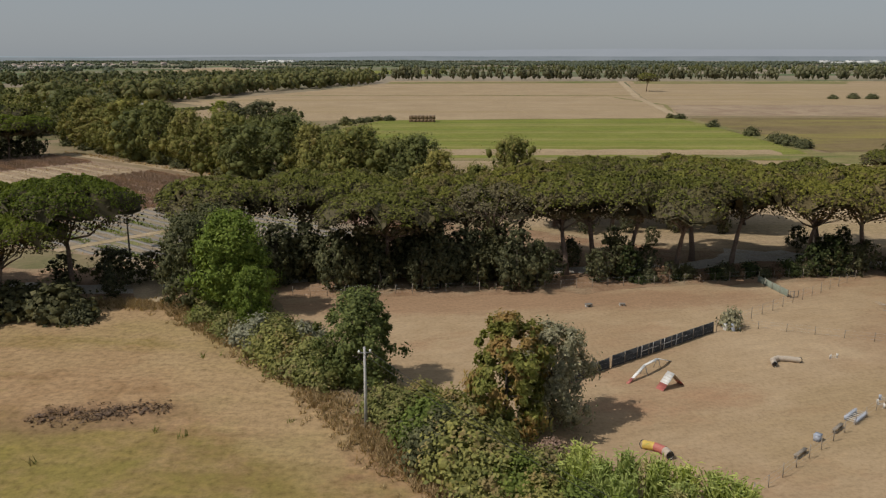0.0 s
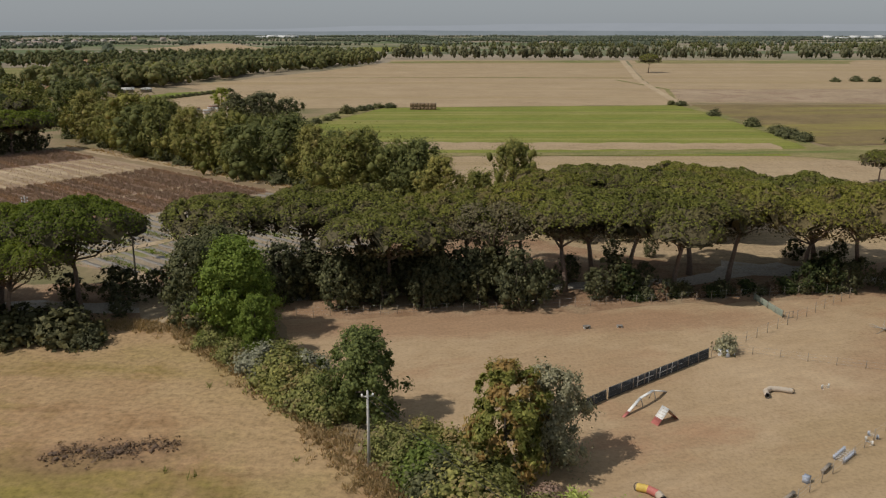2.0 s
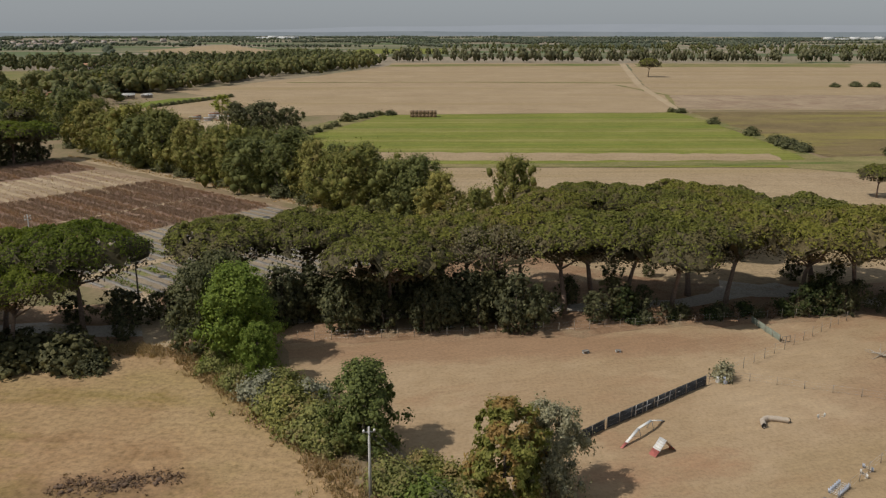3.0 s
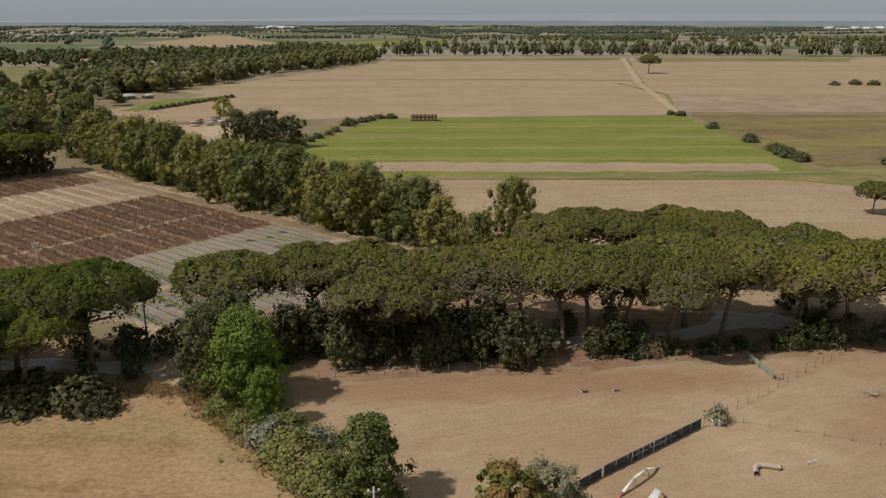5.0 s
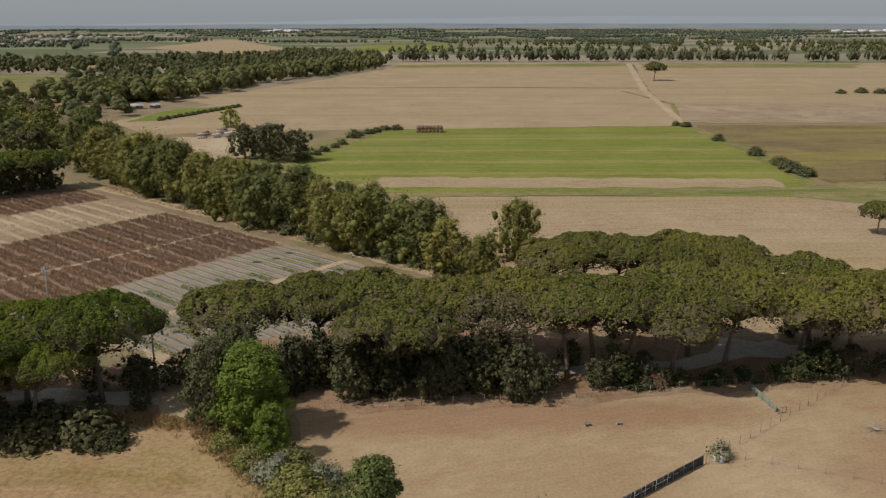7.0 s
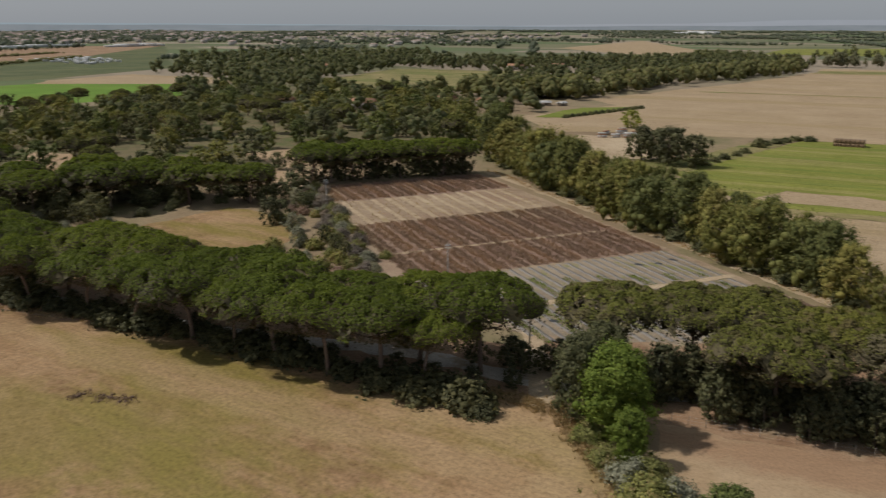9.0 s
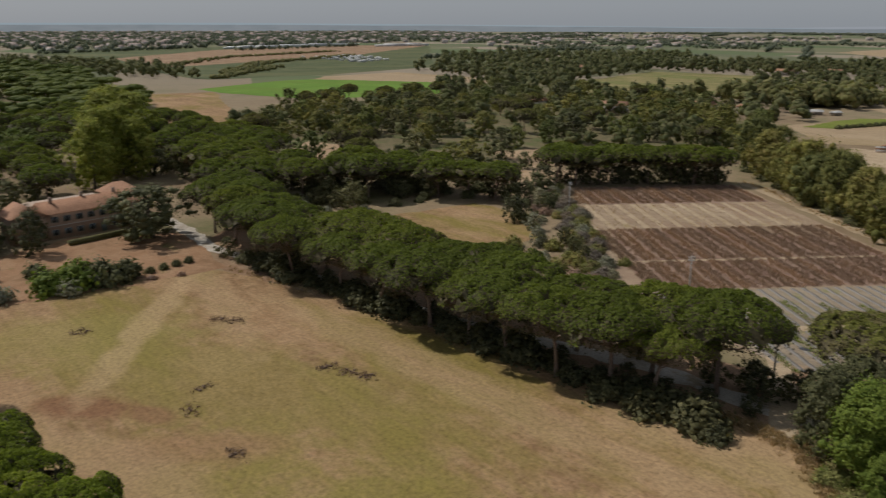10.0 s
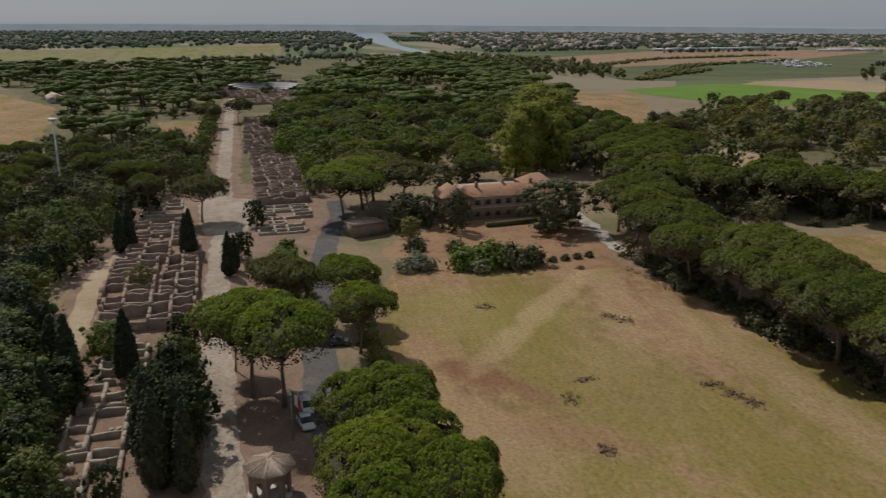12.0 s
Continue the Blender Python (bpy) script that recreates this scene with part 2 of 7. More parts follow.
# dark holm oak green, lowered further to carry the crowns' shaded sides
M["wood_dark"] = foliage("shade_deepened_oak_leaves", (0.019, 0.027, 0.01), (0.064, 0.08, 0.026), through_light=0.1)
M["bright"] = foliage("bright_leaves", (0.092, 0.135, 0.024), (0.20, 0.255, 0.048), through_light=0.25)
M["autumn"] = foliage("turning_leaves", (0.145, 0.165, 0.04), (0.30, 0.29, 0.08), (0.35, 0.23, 0.085), 0.42, through_light=0.3)
M["silver"] = foliage("silvery_leaves", (0.165, 0.168, 0.115), (0.33, 0.325, 0.235))
M["hedge"] = foliage("bramble_leaves", (0.118, 0.132, 0.044), (0.27, 0.265, 0.09), (0.25, 0.20, 0.095), 0.3)
M["plane"] = foliage("plane_tree_leaves", (0.16, 0.19, 0.036), (0.33, 0.345, 0.07), (0.31, 0.28, 0.07), 0.15, through_light=0.35)
M["reed"] = foliage("reed_blades", (0.20, 0.25, 0.07), (0.42, 0.47, 0.165), (0.42, 0.38, 0.17), 0.1, through_light=0.35)
M["cypress"] = foliage("cypress_leaves", (0.024, 0.03, 0.017), (0.062, 0.068, 0.034), through_light=0.06)
M["straw"] = foliage("dry_stalks", (0.27, 0.185, 0.095), (0.46, 0.34, 0.19))
M["rust"] = foliage("dead_brown_stalks", (0.25, 0.168, 0.13), (0.345, 0.245, 0.195), mottle=0.5)
M["litter"] = foliage("dry_brown_litter", (0.11, 0.07, 0.048), (0.23, 0.16, 0.105), mottle=0.5)
M["thorn"] = foliage("grey_thorn_twigs", (0.15, 0.125, 0.105), (0.27, 0.225, 0.185), mottle=0.5)
# far row leaves, lightened like the haze-tinted ones
M["far_euc"] = foliage("far_eucalyptus_leaves", (0.12, 0.125, 0.07), (0.225, 0.222, 0.125), (0.21, 0.185, 0.115), 0.3, through_light=0.3)
M["feather"] = foliage("feathery_leaves", (0.0875, 0.125, 0.0312), (0.188, 0.237, 0.0625), through_light=0.35)
# far leaves whose tone carries some of the distance haze
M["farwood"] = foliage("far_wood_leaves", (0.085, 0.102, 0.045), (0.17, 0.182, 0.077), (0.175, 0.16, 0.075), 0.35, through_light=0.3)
# coastal leaves: low contrast and bluish grey, distance haze mixed into the colour
M["coast"] = foliage("haze_tinted_coast_leaves", (0.105, 0.125, 0.098), (0.138, 0.158, 0.122), through_light=0.3)
# leaf colour lightened and greyed to stand in for distance haze
M["haze"] = foliage("haze_tinted_far_leaves", (0.115, 0.135, 0.098), (0.175, 0.195, 0.145), through_light=0.4)
M["bark"] = solid("pine_bark", (0.14, 0.095, 0.07), (0.27, 0.195, 0.15), 4.0, 0.95, bump=0.6)
M["bark_dark"] = solid("dark_bark", (0.08, 0.065, 0.05), (0.17, 0.135, 0.105), 5.0, 0.95, bump=0.6)
M["bark_pale"] = solid("pale_bark", (0.27, 0.235, 0.19), (0.46, 0.41, 0.34), 3.0, 0.9, bump=0.4)
M["concrete"] = solid("weathered_concrete", (0.36, 0.35, 0.33), (0.52, 0.51, 0.48), 4.0, 0.85)
M["steel"] = solid("galvanised_steel", (0.35, 0.36, 0.37), (0.5, 0.51, 0.52), 8.0, 0.45, 0.8, 0.1)
M["black_mesh"] = solid("black_windbreak_cloth", (0.03, 0.032, 0.034), (0.055, 0.057, 0.06), 2.0, 0.8)
M["green_mesh"] = solid("faded_green_cloth", (0.15, 0.17, 0.13), (0.23, 0.25, 0.2), 2.0, 0.8)
M["wood"] = solid("grey_wood", (0.2, 0.165, 0.13), (0.34, 0.29, 0.23), 6.0, 0.85)
M["white"] = solid("chalky_white_paint", (0.62, 0.61, 0.58), (0.78, 0.77, 0.74), 5.0, 0.6)
M["red"] = solid("faded_red_paint", (0.36, 0.10, 0.08), (0.48, 0.16, 0.13), 5.0, 0.6)
M["yellow"] = solid("faded_yellow_cloth", (0.55, 0.38, 0.07), (0.68, 0.48, 0.12), 5.0, 0.7)
M["cream"] = solid("dusty_cream_cloth", (0.40, 0.33, 0.26), (0.52, 0.44, 0.35), 4.0, 0.7)
M["bluegrey"] = solid("blue_grey_plastic", (0.30, 0.33, 0.40), (0.42, 0.45, 0.52), 5.0, 0.5)
M["rubber"] = solid("black_rubber", (0.02, 0.02, 0.02), (0.04, 0.04, 0.04), 8.0, 0.7)
M["brick"] = solid("ancient_brick", (0.20, 0.135, 0.10), (0.33, 0.24, 0.18), 1.6, 0.92, bump=0.5)
M["tuff"] = solid("tuff_masonry", (0.27, 0.215, 0.16), (0.42, 0.345, 0.265), 1.8, 0.92, bump=0.5)
M["plaster"] = solid("faded_ochre_plaster", (0.30, 0.20, 0.138), (0.41, 0.285, 0.205), 0.7, 0.9, bump=0.2)
M["stone"] = solid("pale_travertine", (0.42, 0.38, 0.32), (0.58, 0.53, 0.46), 2.0, 0.85)
M["rooftile"] = solid("terracotta_tiles", (0.26, 0.135, 0.078), (0.39, 0.215, 0.125), 1.8, 0.9, bump=0.4)
M["rooftile_old"] = solid("weathered_clay_tiles", (0.36, 0.265, 0.2), (0.55, 0.435, 0.34), 2.5, 0.92, bump=0.4)
M["slab"] = solid("concrete_slabs", (0.38, 0.30, 0.25), (0.54, 0.45, 0.38), 2.0, 0.85)
M["cloth_grey"] = solid("grey_ground_cloth", (0.185, 0.168, 0.145), (0.26, 0.235, 0.205), 0.8, 0.85)
M["hay"] = solid("brown_hay", (0.15, 0.095, 0.055), (0.27, 0.185, 0.11), 2.0, 0.95, bump=0.6)
M["dirtpile"] = solid("dry_clods", (0.105, 0.066, 0.044), (0.2, 0.135, 0.09), 2.5, 0.95, bump=0.7)
M["town_wall"] = solid("town_plaster", (0.34, 0.31, 0.28), (0.55, 0.51, 0.47), 0.05, 0.9, bump=0, detail=2)
M["town_roof"] = solid("town_tiles", (0.33, 0.245, 0.20), (0.45, 0.36, 0.31), 0.05, 0.9, bump=0, detail=2)
M["pale_roof"] = solid("pale_sheet_roof", (0.55, 0.55, 0.54), (0.70, 0.70, 0.69), 0.1, 0.6, bump=0)
M["flag_green"] = solid("green_cloth", (0.03, 0.13, 0.06), (0.05, 0.17, 0.08), 6.0, 0.8)
M["flag_red"] = solid("red_cloth", (0.35, 0.03, 0.035), (0.45, 0.05, 0.05), 6.0, 0.8)


def plain(name, colour, rough=0.4, metal=0.0, coat=0.0):
    m, nt, bsdf, link = nodes_of(name)
    dust = noise_node(nt, 2.0, 4, 0.6)
    link(ramp(nt, dust, [(0.3, colour), (0.8, [v * 0.8 + 0.03 for v in colour])]), bsdf.inputs["Base Color"])
    bsdf.inputs["Roughness"].default_value, bsdf.inputs["Metallic"].default_value = rough, metal
    bsdf.inputs["Coat Weight"].default_value = coat
    return m


M["car_dark"] = plain("dark_blue_car_paint", (0.025, 0.03, 0.04), 0.3, 0.3, 0.8)
M["car_white"] = plain("white_car_paint", (0.72, 0.73, 0.74), 0.3, 0.0, 0.8)
M["glass"] = plain("dark_window_glass", (0.03, 0.035, 0.04), 0.08)
M["shutter"] = plain("grey_green_shutter_paint", (0.12, 0.135, 0.12), 0.6)
M["water"] = plain("river_water", (0.24, 0.29, 0.31), 0.15)


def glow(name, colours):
    """Far, hazy distance: a plain backdrop that glows in its haze-tinted colours."""
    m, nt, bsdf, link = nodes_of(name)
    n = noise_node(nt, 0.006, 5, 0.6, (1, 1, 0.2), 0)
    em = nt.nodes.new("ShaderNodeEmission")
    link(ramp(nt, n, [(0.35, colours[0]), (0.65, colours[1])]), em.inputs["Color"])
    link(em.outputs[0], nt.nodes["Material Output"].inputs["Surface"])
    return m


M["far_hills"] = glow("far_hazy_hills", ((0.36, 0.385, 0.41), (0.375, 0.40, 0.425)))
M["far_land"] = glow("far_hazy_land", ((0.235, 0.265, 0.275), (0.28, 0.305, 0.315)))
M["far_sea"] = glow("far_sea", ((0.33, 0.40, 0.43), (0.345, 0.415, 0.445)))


def patchwork():
    """The open plain: plots of stubble, pasture and crops, with soil between the trees close by."""
    m, nt, bsdf, link = nodes_of("plain_ground")
    vor = nt.nodes.new("ShaderNodeTexVoronoi")
    vor.inputs["Scale"].default_value = 0.0045
    mp = nt.nodes.new("ShaderNodeMapping")
    mp.inputs["Rotation"].default_value, mp.inputs["Scale"].default_value = (0, 0, 0.5), (0.7, 1.6, 1)
    pos = nt.nodes.new("ShaderNodeNewGeometry")
    link(pos.outputs["Position"], mp.inputs["Vector"])
    link(mp.outputs["Vector"], vor.inputs["Vector"])
    sep = nt.nodes.new("ShaderNodeSeparateColor")
    link(vor.outputs["Color"], sep.inputs[0])
    # plot colours are cooled towards grey-green to paint in distance haze
    plots = ramp(nt, sep.outputs[0], [(0.0, (0.125, 0.135, 0.075)), (0.25, (0.24, 0.20, 0.14)), (0.45, (0.16, 0.16, 0.09)), (0.6, (0.27, 0.225, 0.165)), (0.75, (0.11, 0.14, 0.065)), (0.9, (0.21, 0.185, 0.12))])
    plots.node.color_ramp.interpolation = "CONSTANT"
    n = noise_node(nt, 0.02, 6, 0.65)
    near = ramp(nt, n, [(0.35, (0.20, 0.14, 0.085)), (0.5, (0.25, 0.19, 0.115)), (0.65, (0.15, 0.14, 0.065))])
    length = nt.nodes.new("ShaderNodeVectorMath")
    length.operation = "LENGTH"
    link(pos.outputs["Position"], length.inputs[0])
    c = mixed(nt, sharpen(nt, length.outputs["Value"], 500, 900), near, plots)
    g = noise_node(nt, 0.9, 6, 0.7)
    c = mixed(nt, 0.6, c, ramp(nt, g, [(0.3, (0.65, 0.63, 0.6)), (0.5, (1, 1, 1)), (0.7, (1.3, 1.28, 1.2))]), "MULTIPLY")
    link(c, bsdf.inputs["Base Color"])
    bsdf.inputs["Roughness"].default_value = 0.95
    bsdf.inputs["Specular IOR Level"].default_value = 0.15
    relief(nt, bsdf, g, 0.15, 0.3)
    return m


M["ground"] = patchwork()


# ---- building helpers ----
class Geo:
    """Gathers vertices and faces of one mesh."""

    def __init__(self):
        self.v, self.f, self.m, self.n = [], [], [], 0

    def add(self, verts, faces, slot=0):
        verts = np.asarray(verts, float).reshape(-1, 3)
        faces = np.asarray(faces, int)
        self.v.append(verts)
        self.f.append(faces + self.n)
        self.m.append(np.full(len(faces), slot))
        self.n += len(verts)
        return self

    def box(self, x0, y0, z0, x1, y1, z1, slot=0, m=None):
        v = np.array([(x, y, z) for x in (x0, x1) for y in (y0, y1) for z in (z0, z1)], float)
        if m is not None:
            v = np.array([tuple(m @ Vector(p)) for p in v])
        return self.add(v, [(0, 1, 3, 2), (4, 6, 7, 5), (0, 4, 5, 1), (2, 3, 7, 6), (0, 2, 6, 4), (1, 5, 7, 3)], slot)

    def tube(self, pts, radii, sides=7, slot=0, caps=True):
        pts = [Vector(p) for p in pts]
        rings = []
        for i, p in enumerate(pts):
            d = (pts[min(i + 1, len(pts) - 1)] - pts[max(i - 1, 0)]).normalized()
            a = d.orthogonal().normalized() if abs(d.z) < 0.9 else Vector((1, 0, 0))
            a = (a - d * a.dot(d)).normalized()
            b = d.cross(a)
            rings += [tuple(p + radii[i] * (math.cos(k * math.tau / sides) * a + math.sin(k * math.tau / sides) * b)) for k in range(sides)]
        faces = [(r * sides + k, r * sides + (k + 1) % sides, (r + 1) * sides + (k + 1) % sides, (r + 1) * sides + k) for r in range(len(pts) - 1) for k in range(sides)]
        base = self.n
        self.add(rings, faces, slot)
        if caps:
            for ring in (list(range(sides))[::-1], list(range((len(pts) - 1) * sides, len(pts) * sides))):
                self.f.append(np.array([[base + ring[0], base + ring[k], base + ring[k + 1], base + ring[k + 1]] for k in range(1, sides - 1)]))
                self.m.append(np.full(sides - 2, slot))
        return self

    def mesh(self, name, mats, smooth=False):
        v = np.concatenate(self.v) if self.v else np.zeros((0, 3))
        faces, slots = [], []
        for f, s in zip(self.f, self.m):
            if f.shape[1] == 4:
                flat = f[:, 2] == f[:, 3]
                faces += [f[~flat], f[flat][:, :3]]
                slots += [s[~flat], s[flat]]
            else:
                faces.append(f)
                slots.append(s)
        counts = np.concatenate([np.full(len(f), f.shape[1]) for f in faces])
        loops = np.concatenate([f.ravel() for f in faces])
        me = bpy.data.meshes.new(name)
        me.vertices.add(len(v))
        me.vertices.foreach_set("co", v.ravel())
        me.loops.add(len(loops))
        me.loops.foreach_set("vertex_index", loops)
        me.polygons.add(len(counts))
        me.polygons.foreach_set("loop_start", np.concatenate([[0], np.cumsum(counts)[:-1]]))
        me.polygons.foreach_set("material_index", np.concatenate(slots))
        if smooth:
            me.polygons.foreach_set("use_smooth", np.ones(len(counts), bool))
        for m in mats if isinstance(mats, (list, tuple)) else [mats]:
            me.materials.append(m)
        me.update(calc_edges=True)
        return me


def part(name, geo, material, parent, label="", smooth=False):
    """Links a Geo as one mesh object under a thing or a part."""
    ob = new(name, geo.mesh(name, material, smooth) if isinstance(geo, Geo) else geo)
    ob.parent = parent
    return tagged(ob, label)


def thing(name, x, y, z, label, category, group="", rz=0.0, kind=""):
    ob = new(name)
    ob.matrix_world = pose(x, y, z, 0, 0, rz)
    return tagged(ob, label, category, group, kind)


def single(name, geo, material, label, category="", group="", kind="", smooth=False):
    return tagged(new(name, geo.mesh(name, material, smooth)), label, category, group, kind)


def inside(poly, x, y):
    hit = False
    for (x0, y0), (x1, y1) in zip(poly, poly[1:] + poly[:1]):
        if (y0 > y) != (y1 > y) and x < (x1 - x0) * (y - y0) / (y1 - y0) + x0:
            hit = not hit
    return hit


def band(line, wa, wb=None):
    """The outline of a strip of ground along a line."""
    left, right = [], []
    wb = wa if wb is None else wb
    for i, p in enumerate(line):
        a, b = Vector(line[max(i - 1, 0)]), Vector(line[min(i + 1, len(line) - 1)])
        d = (b - a).normalized()
        w = wa + (wb - wa) * i / max(len(line) - 1, 1)
        n = Vector((-d.y, d.x)) * w / 2
        left.append((p[0] + n.x, p[1] + n.y))
        right.append((p[0] - n.x, p[1] - n.y))
    return left + right[::-1]


def sheet(name, poly, z, material, label, rough_edge=0.5, step=4.0, category="ground"):
    """A flat piece of ground with a slightly ragged edge."""
    rng = random.Random(name + label)
    bm = bmesh.new()
    ring = []
    for (x0, y0), (x1, y1) in zip(poly, poly[1:] + poly[:1]):
        n = max(1, int(math.hypot(x1 - x0, y1 - y0) / step))
        for k in range(n):
            s = k / n
            ring.append(bm.verts.new((x0 + (x1 - x0) * s + rng.uniform(-1, 1) * rough_edge, y0 + (y1 - y0) * s + rng.uniform(-1, 1) * rough_edge, z)))
    face = bm.faces.new(ring)
    if face.normal.z < 0 or sum((a.co.x - b.co.x) * (a.co.y + b.co.y) for a, b in zip(ring[1:], ring)) > 0:
        face.normal_flip()
    bm.normal_update()
    bmesh.ops.triangulate(bm, faces=bm.faces[:])
    me = bpy.data.meshes.new(name)
    bm.to_mesh(me)
    bm.free()
    me.materials.append(material)
    return tagged(new(name, me), label, category, kind="structure")


# ---- the plain, its fields and ways ----
ring = [(4880 * math.cos(k * math.tau / 96), 4880 * math.sin(k * math.tau / 96)) for k in range(96)]
sheet("ground", ring, 0.0, M["ground"], "wide dry coastal plain with plots and bare soil", 0, 1e9)

MAIN = [(-180, 40), (-175, 62), (-172, 88), (-166, 94), (-120, 102), (-70, 106), (-38, 107), (-29, 98), (-18, 85), (-13, 77), (-7, 68), (0, 59), (10, 45), (18, 25), (20, -30), (-40, -30), (-84, 27), (-114, 29), (-139, 28)]
PADDOCK = [(-24, 110), (-16, 92), (-6, 80), (4, 68), (12, 55), (16, 40), (130, 40), (130, 128), (64, 122), (46, 118), (20, 113), (-8, 111)]
VINE = [(-131, 278), (5, 164), (-8, 152), (-48, 130), (-100, 151), (-168, 230)]
GREEN = [(-31, 428), (124, 443), (128, 420), (128, 277), (118, 263), (-28, 262), (-66, 312)]
NEARSTUB = [(-66, 312), (-28, 262), (118, 262), (420, 268), (420, 150), (100, 140), (66, 138), (40, 138), (10, 160)]
FARSTUB = [(-192, 462), (-150, 405), (-112, 420), (-32, 430), (126, 444), (150, 620), (225, 1080), (-68, 1085), (-66, 1010), (-120, 790), (-190, 590), (-160, 555)]
RIGHTSTUB = [(128, 458), (640, 462), (640, 1085), (235, 1085), (158, 660)]
HEATH = [(132, 446), (640, 455), (640, 292), (160, 290), (134, 285)]
YARD = [(-135, 400), (-105, 400), (-80, 360), (-80, 325), (-103, 325), (-120, 360)]
MEADOW = [(-182, 160), (-176, 190), (-156, 188), (-133, 168), (-134, 150), (-150, 140)]
LUSH = [(-657, 355), (-610, 350), (-510, 370), (-480, 470), (-546, 565), (-600, 582), (-690, 505), (-697, 465)]
TANTOP = [(-690, 500), (-560, 570), (-525, 595), (-600, 640), (-720, 640), (-720, 540)]
PASTURE = [(-640, 290), (-620, 350), (-480, 285), (-395, 228), (-420, 205), (-510, 250)]
WEST = [(-385, -84), (-457, -78), (-600, -92), (-730, -150), (-760, -320), (-420, -260)]
RUINFIELD = [(-440, -22), (-433, 6), (-500, 7), (-506, -24)]
FIELDA = [(-420, 560), (-310, 580), (-335, 770), (-350, 880), (-520, 860), (-480, 660)]
TANFAR = [(-600, 1640), (-600, 2300), (-260, 1500), (-310, 1310)]
GREENFAR = [(-190, 1480), (0, 1490), (-5, 1880), (-180, 1800)]
POLE_FIELD = [(-1777, -362), (-2133, 203), (-1434, 136), (-1212, -250)]
RIVER = [(-1350, 395), (-1350, 425), (-1640, 440), (-2050, 490), (-4800, 1030), (-4850, 800), (-2050, 445), (-1640, 402)]
MARSH = [(-1700, 560), (-760, 420), (-740, 560), (-780, 760), (-1560, 1500), (-1700, 1100)]

sheet("meadow", MAIN, 0.030, M["main"], "dry mown meadow with olive green grass patches", 0.9)
sheet("paddock", PADDOCK, 0.024, M["paddock"], "bare sandy brown dog training paddock", 0.7)
sheet("orchard_floor", VINE, 0.034, M["vinesoil"], "ploughed brown orchard soil", 0.5)
sheet("crop_field", GREEN, 0.10, M["green"], "young green crop field with pale stripes", 0.6, 6)
sheet("stubble_field", NEARSTUB, 0.06, M["stubble"], "tan stubble field behind the pines", 0.8, 6)
sheet("stubble_field", FARSTUB, 0.08, M["stubble"], "wide pale tan stubble field", 1.5, 12)
sheet("stubble_field", RIGHTSTUB, 0.08, M["stubble"], "pale brown ploughed stubble field", 1.5, 12)
sheet("heath_field", HEATH, 0.105, M["fallow"], "brown fallow field with yellow weeds", 2.0, 8)
for i, (y0, y1, w, mt) in enumerate([(302, 304, 5, "green_pale"), (314, 317, 4, "green_deep"), (327, 331, 6, "green_pale"), (341, 345, 4, "green_deep"), (356, 360, 3, "green_pale"), (372, 377, 7, "green_deep"), (392, 398, 5, "green_pale"), (410, 418, 6, "green_deep")]):
    sheet("crop_strip", band([(-62 + (y0 - 310) * 0.26, y0), (30, (y0 + y1) / 2), (126, y1)], w), 0.112 + 0.002 * i, M[mt], "long strip of crop in another shade of green", 0.8, 6)
sheet("scrub_floor", [(-400, -30), (-440, -90), (-700, -130), (-1100, -260), (-1300, -220), (-1300, 340), (-900, 350), (-640, 270), (-480, 160), (-540, 50)], 0.025, M["scrub"], "dark scrubby ground under far pines", 3, 15)
sheet("scrub_floor", [(-228, 205), (-192, 300), (-155, 330), (-175, 440), (-330, 540), (-470, 470), (-480, 330), (-465, 210)], 0.022, M["scrub"], "dark scrubby ground in the mixed wood", 2, 8)
sheet("stubble_strip", [(-25, 296), (116, 292), (116, 277), (-34, 276)], 0.13, M["stubble"], "tan stubble strip across the green field", 1.5, 6)
sheet("weed_strip", [(-28, 266), (120, 279), (260, 290), (260, 270), (118, 268), (-26, 260)], 0.15, M["weeds"], "narrow weedy green strip", 1.2, 5)
sheet("weed_strip", [(110, 262), (128, 285), (420, 292), (420, 230), (160, 236)], 0.12, M["weeds"], "weedy greenish stubble corner", 2.5, 6)
sheet("weed_strip", [(-68, 1040), (218, 1075), (220, 1010), (-68, 985)], 0.14, M["weeds"], "far strip of green grass", 4, 20)
sheet("weed_strip", [(240, 1075), (520, 1070), (470, 975), (225, 985)], 0.14, M["weeds"], "far strip of green grass", 4, 20)
sheet("weed_strip", band([(-130, 690), (0, 700), (155, 690)], 5), 0.16, M["weeds"], "thin dark grass line between fields", 1, 8)
sheet("field_track", band([(228, 1075), (155, 665), (129, 455)], 7, 4), 0.18, M["track"], "pale dirt track between fields", 0.6, 8)
sheet("field_track", band([(137, 665), (150, 560), (127, 452)], 3), 0.17, M["weeds"], "grassy verge of a dirt track", 0.6, 8)
sheet("weed_strip", band([(128, 452), (131, 360), (128, 277), (150, 268)], 5), 0.17, M["weeds"], "grassy field margin", 1.2, 6)
sheet("garden_plot", [(-182, 462), (-180, 505), (-174, 528), (-145, 549), (-138, 540), (-160, 482), (-166, 468)], 0.17, M["green_deep"], "green garden plot by the farm", 1.0, 4)
sheet("ploughed_strip", [(134, 462), (150, 560), (640, 575), (640, 466)], 0.12, M["vinesoil"], "reddish brown ploughed strip", 3, 10)
sheet("farm_yard", YARD, 0.14, M["track"], "bare dusty farm yard", 1.0)
sheet("weed_strip", [(-100, 325), (-62, 318), (-34, 425), (-50, 415), (-70, 350), (-85, 335)], 0.16, M["weeds"], "grass strip along a ditch", 1.0)
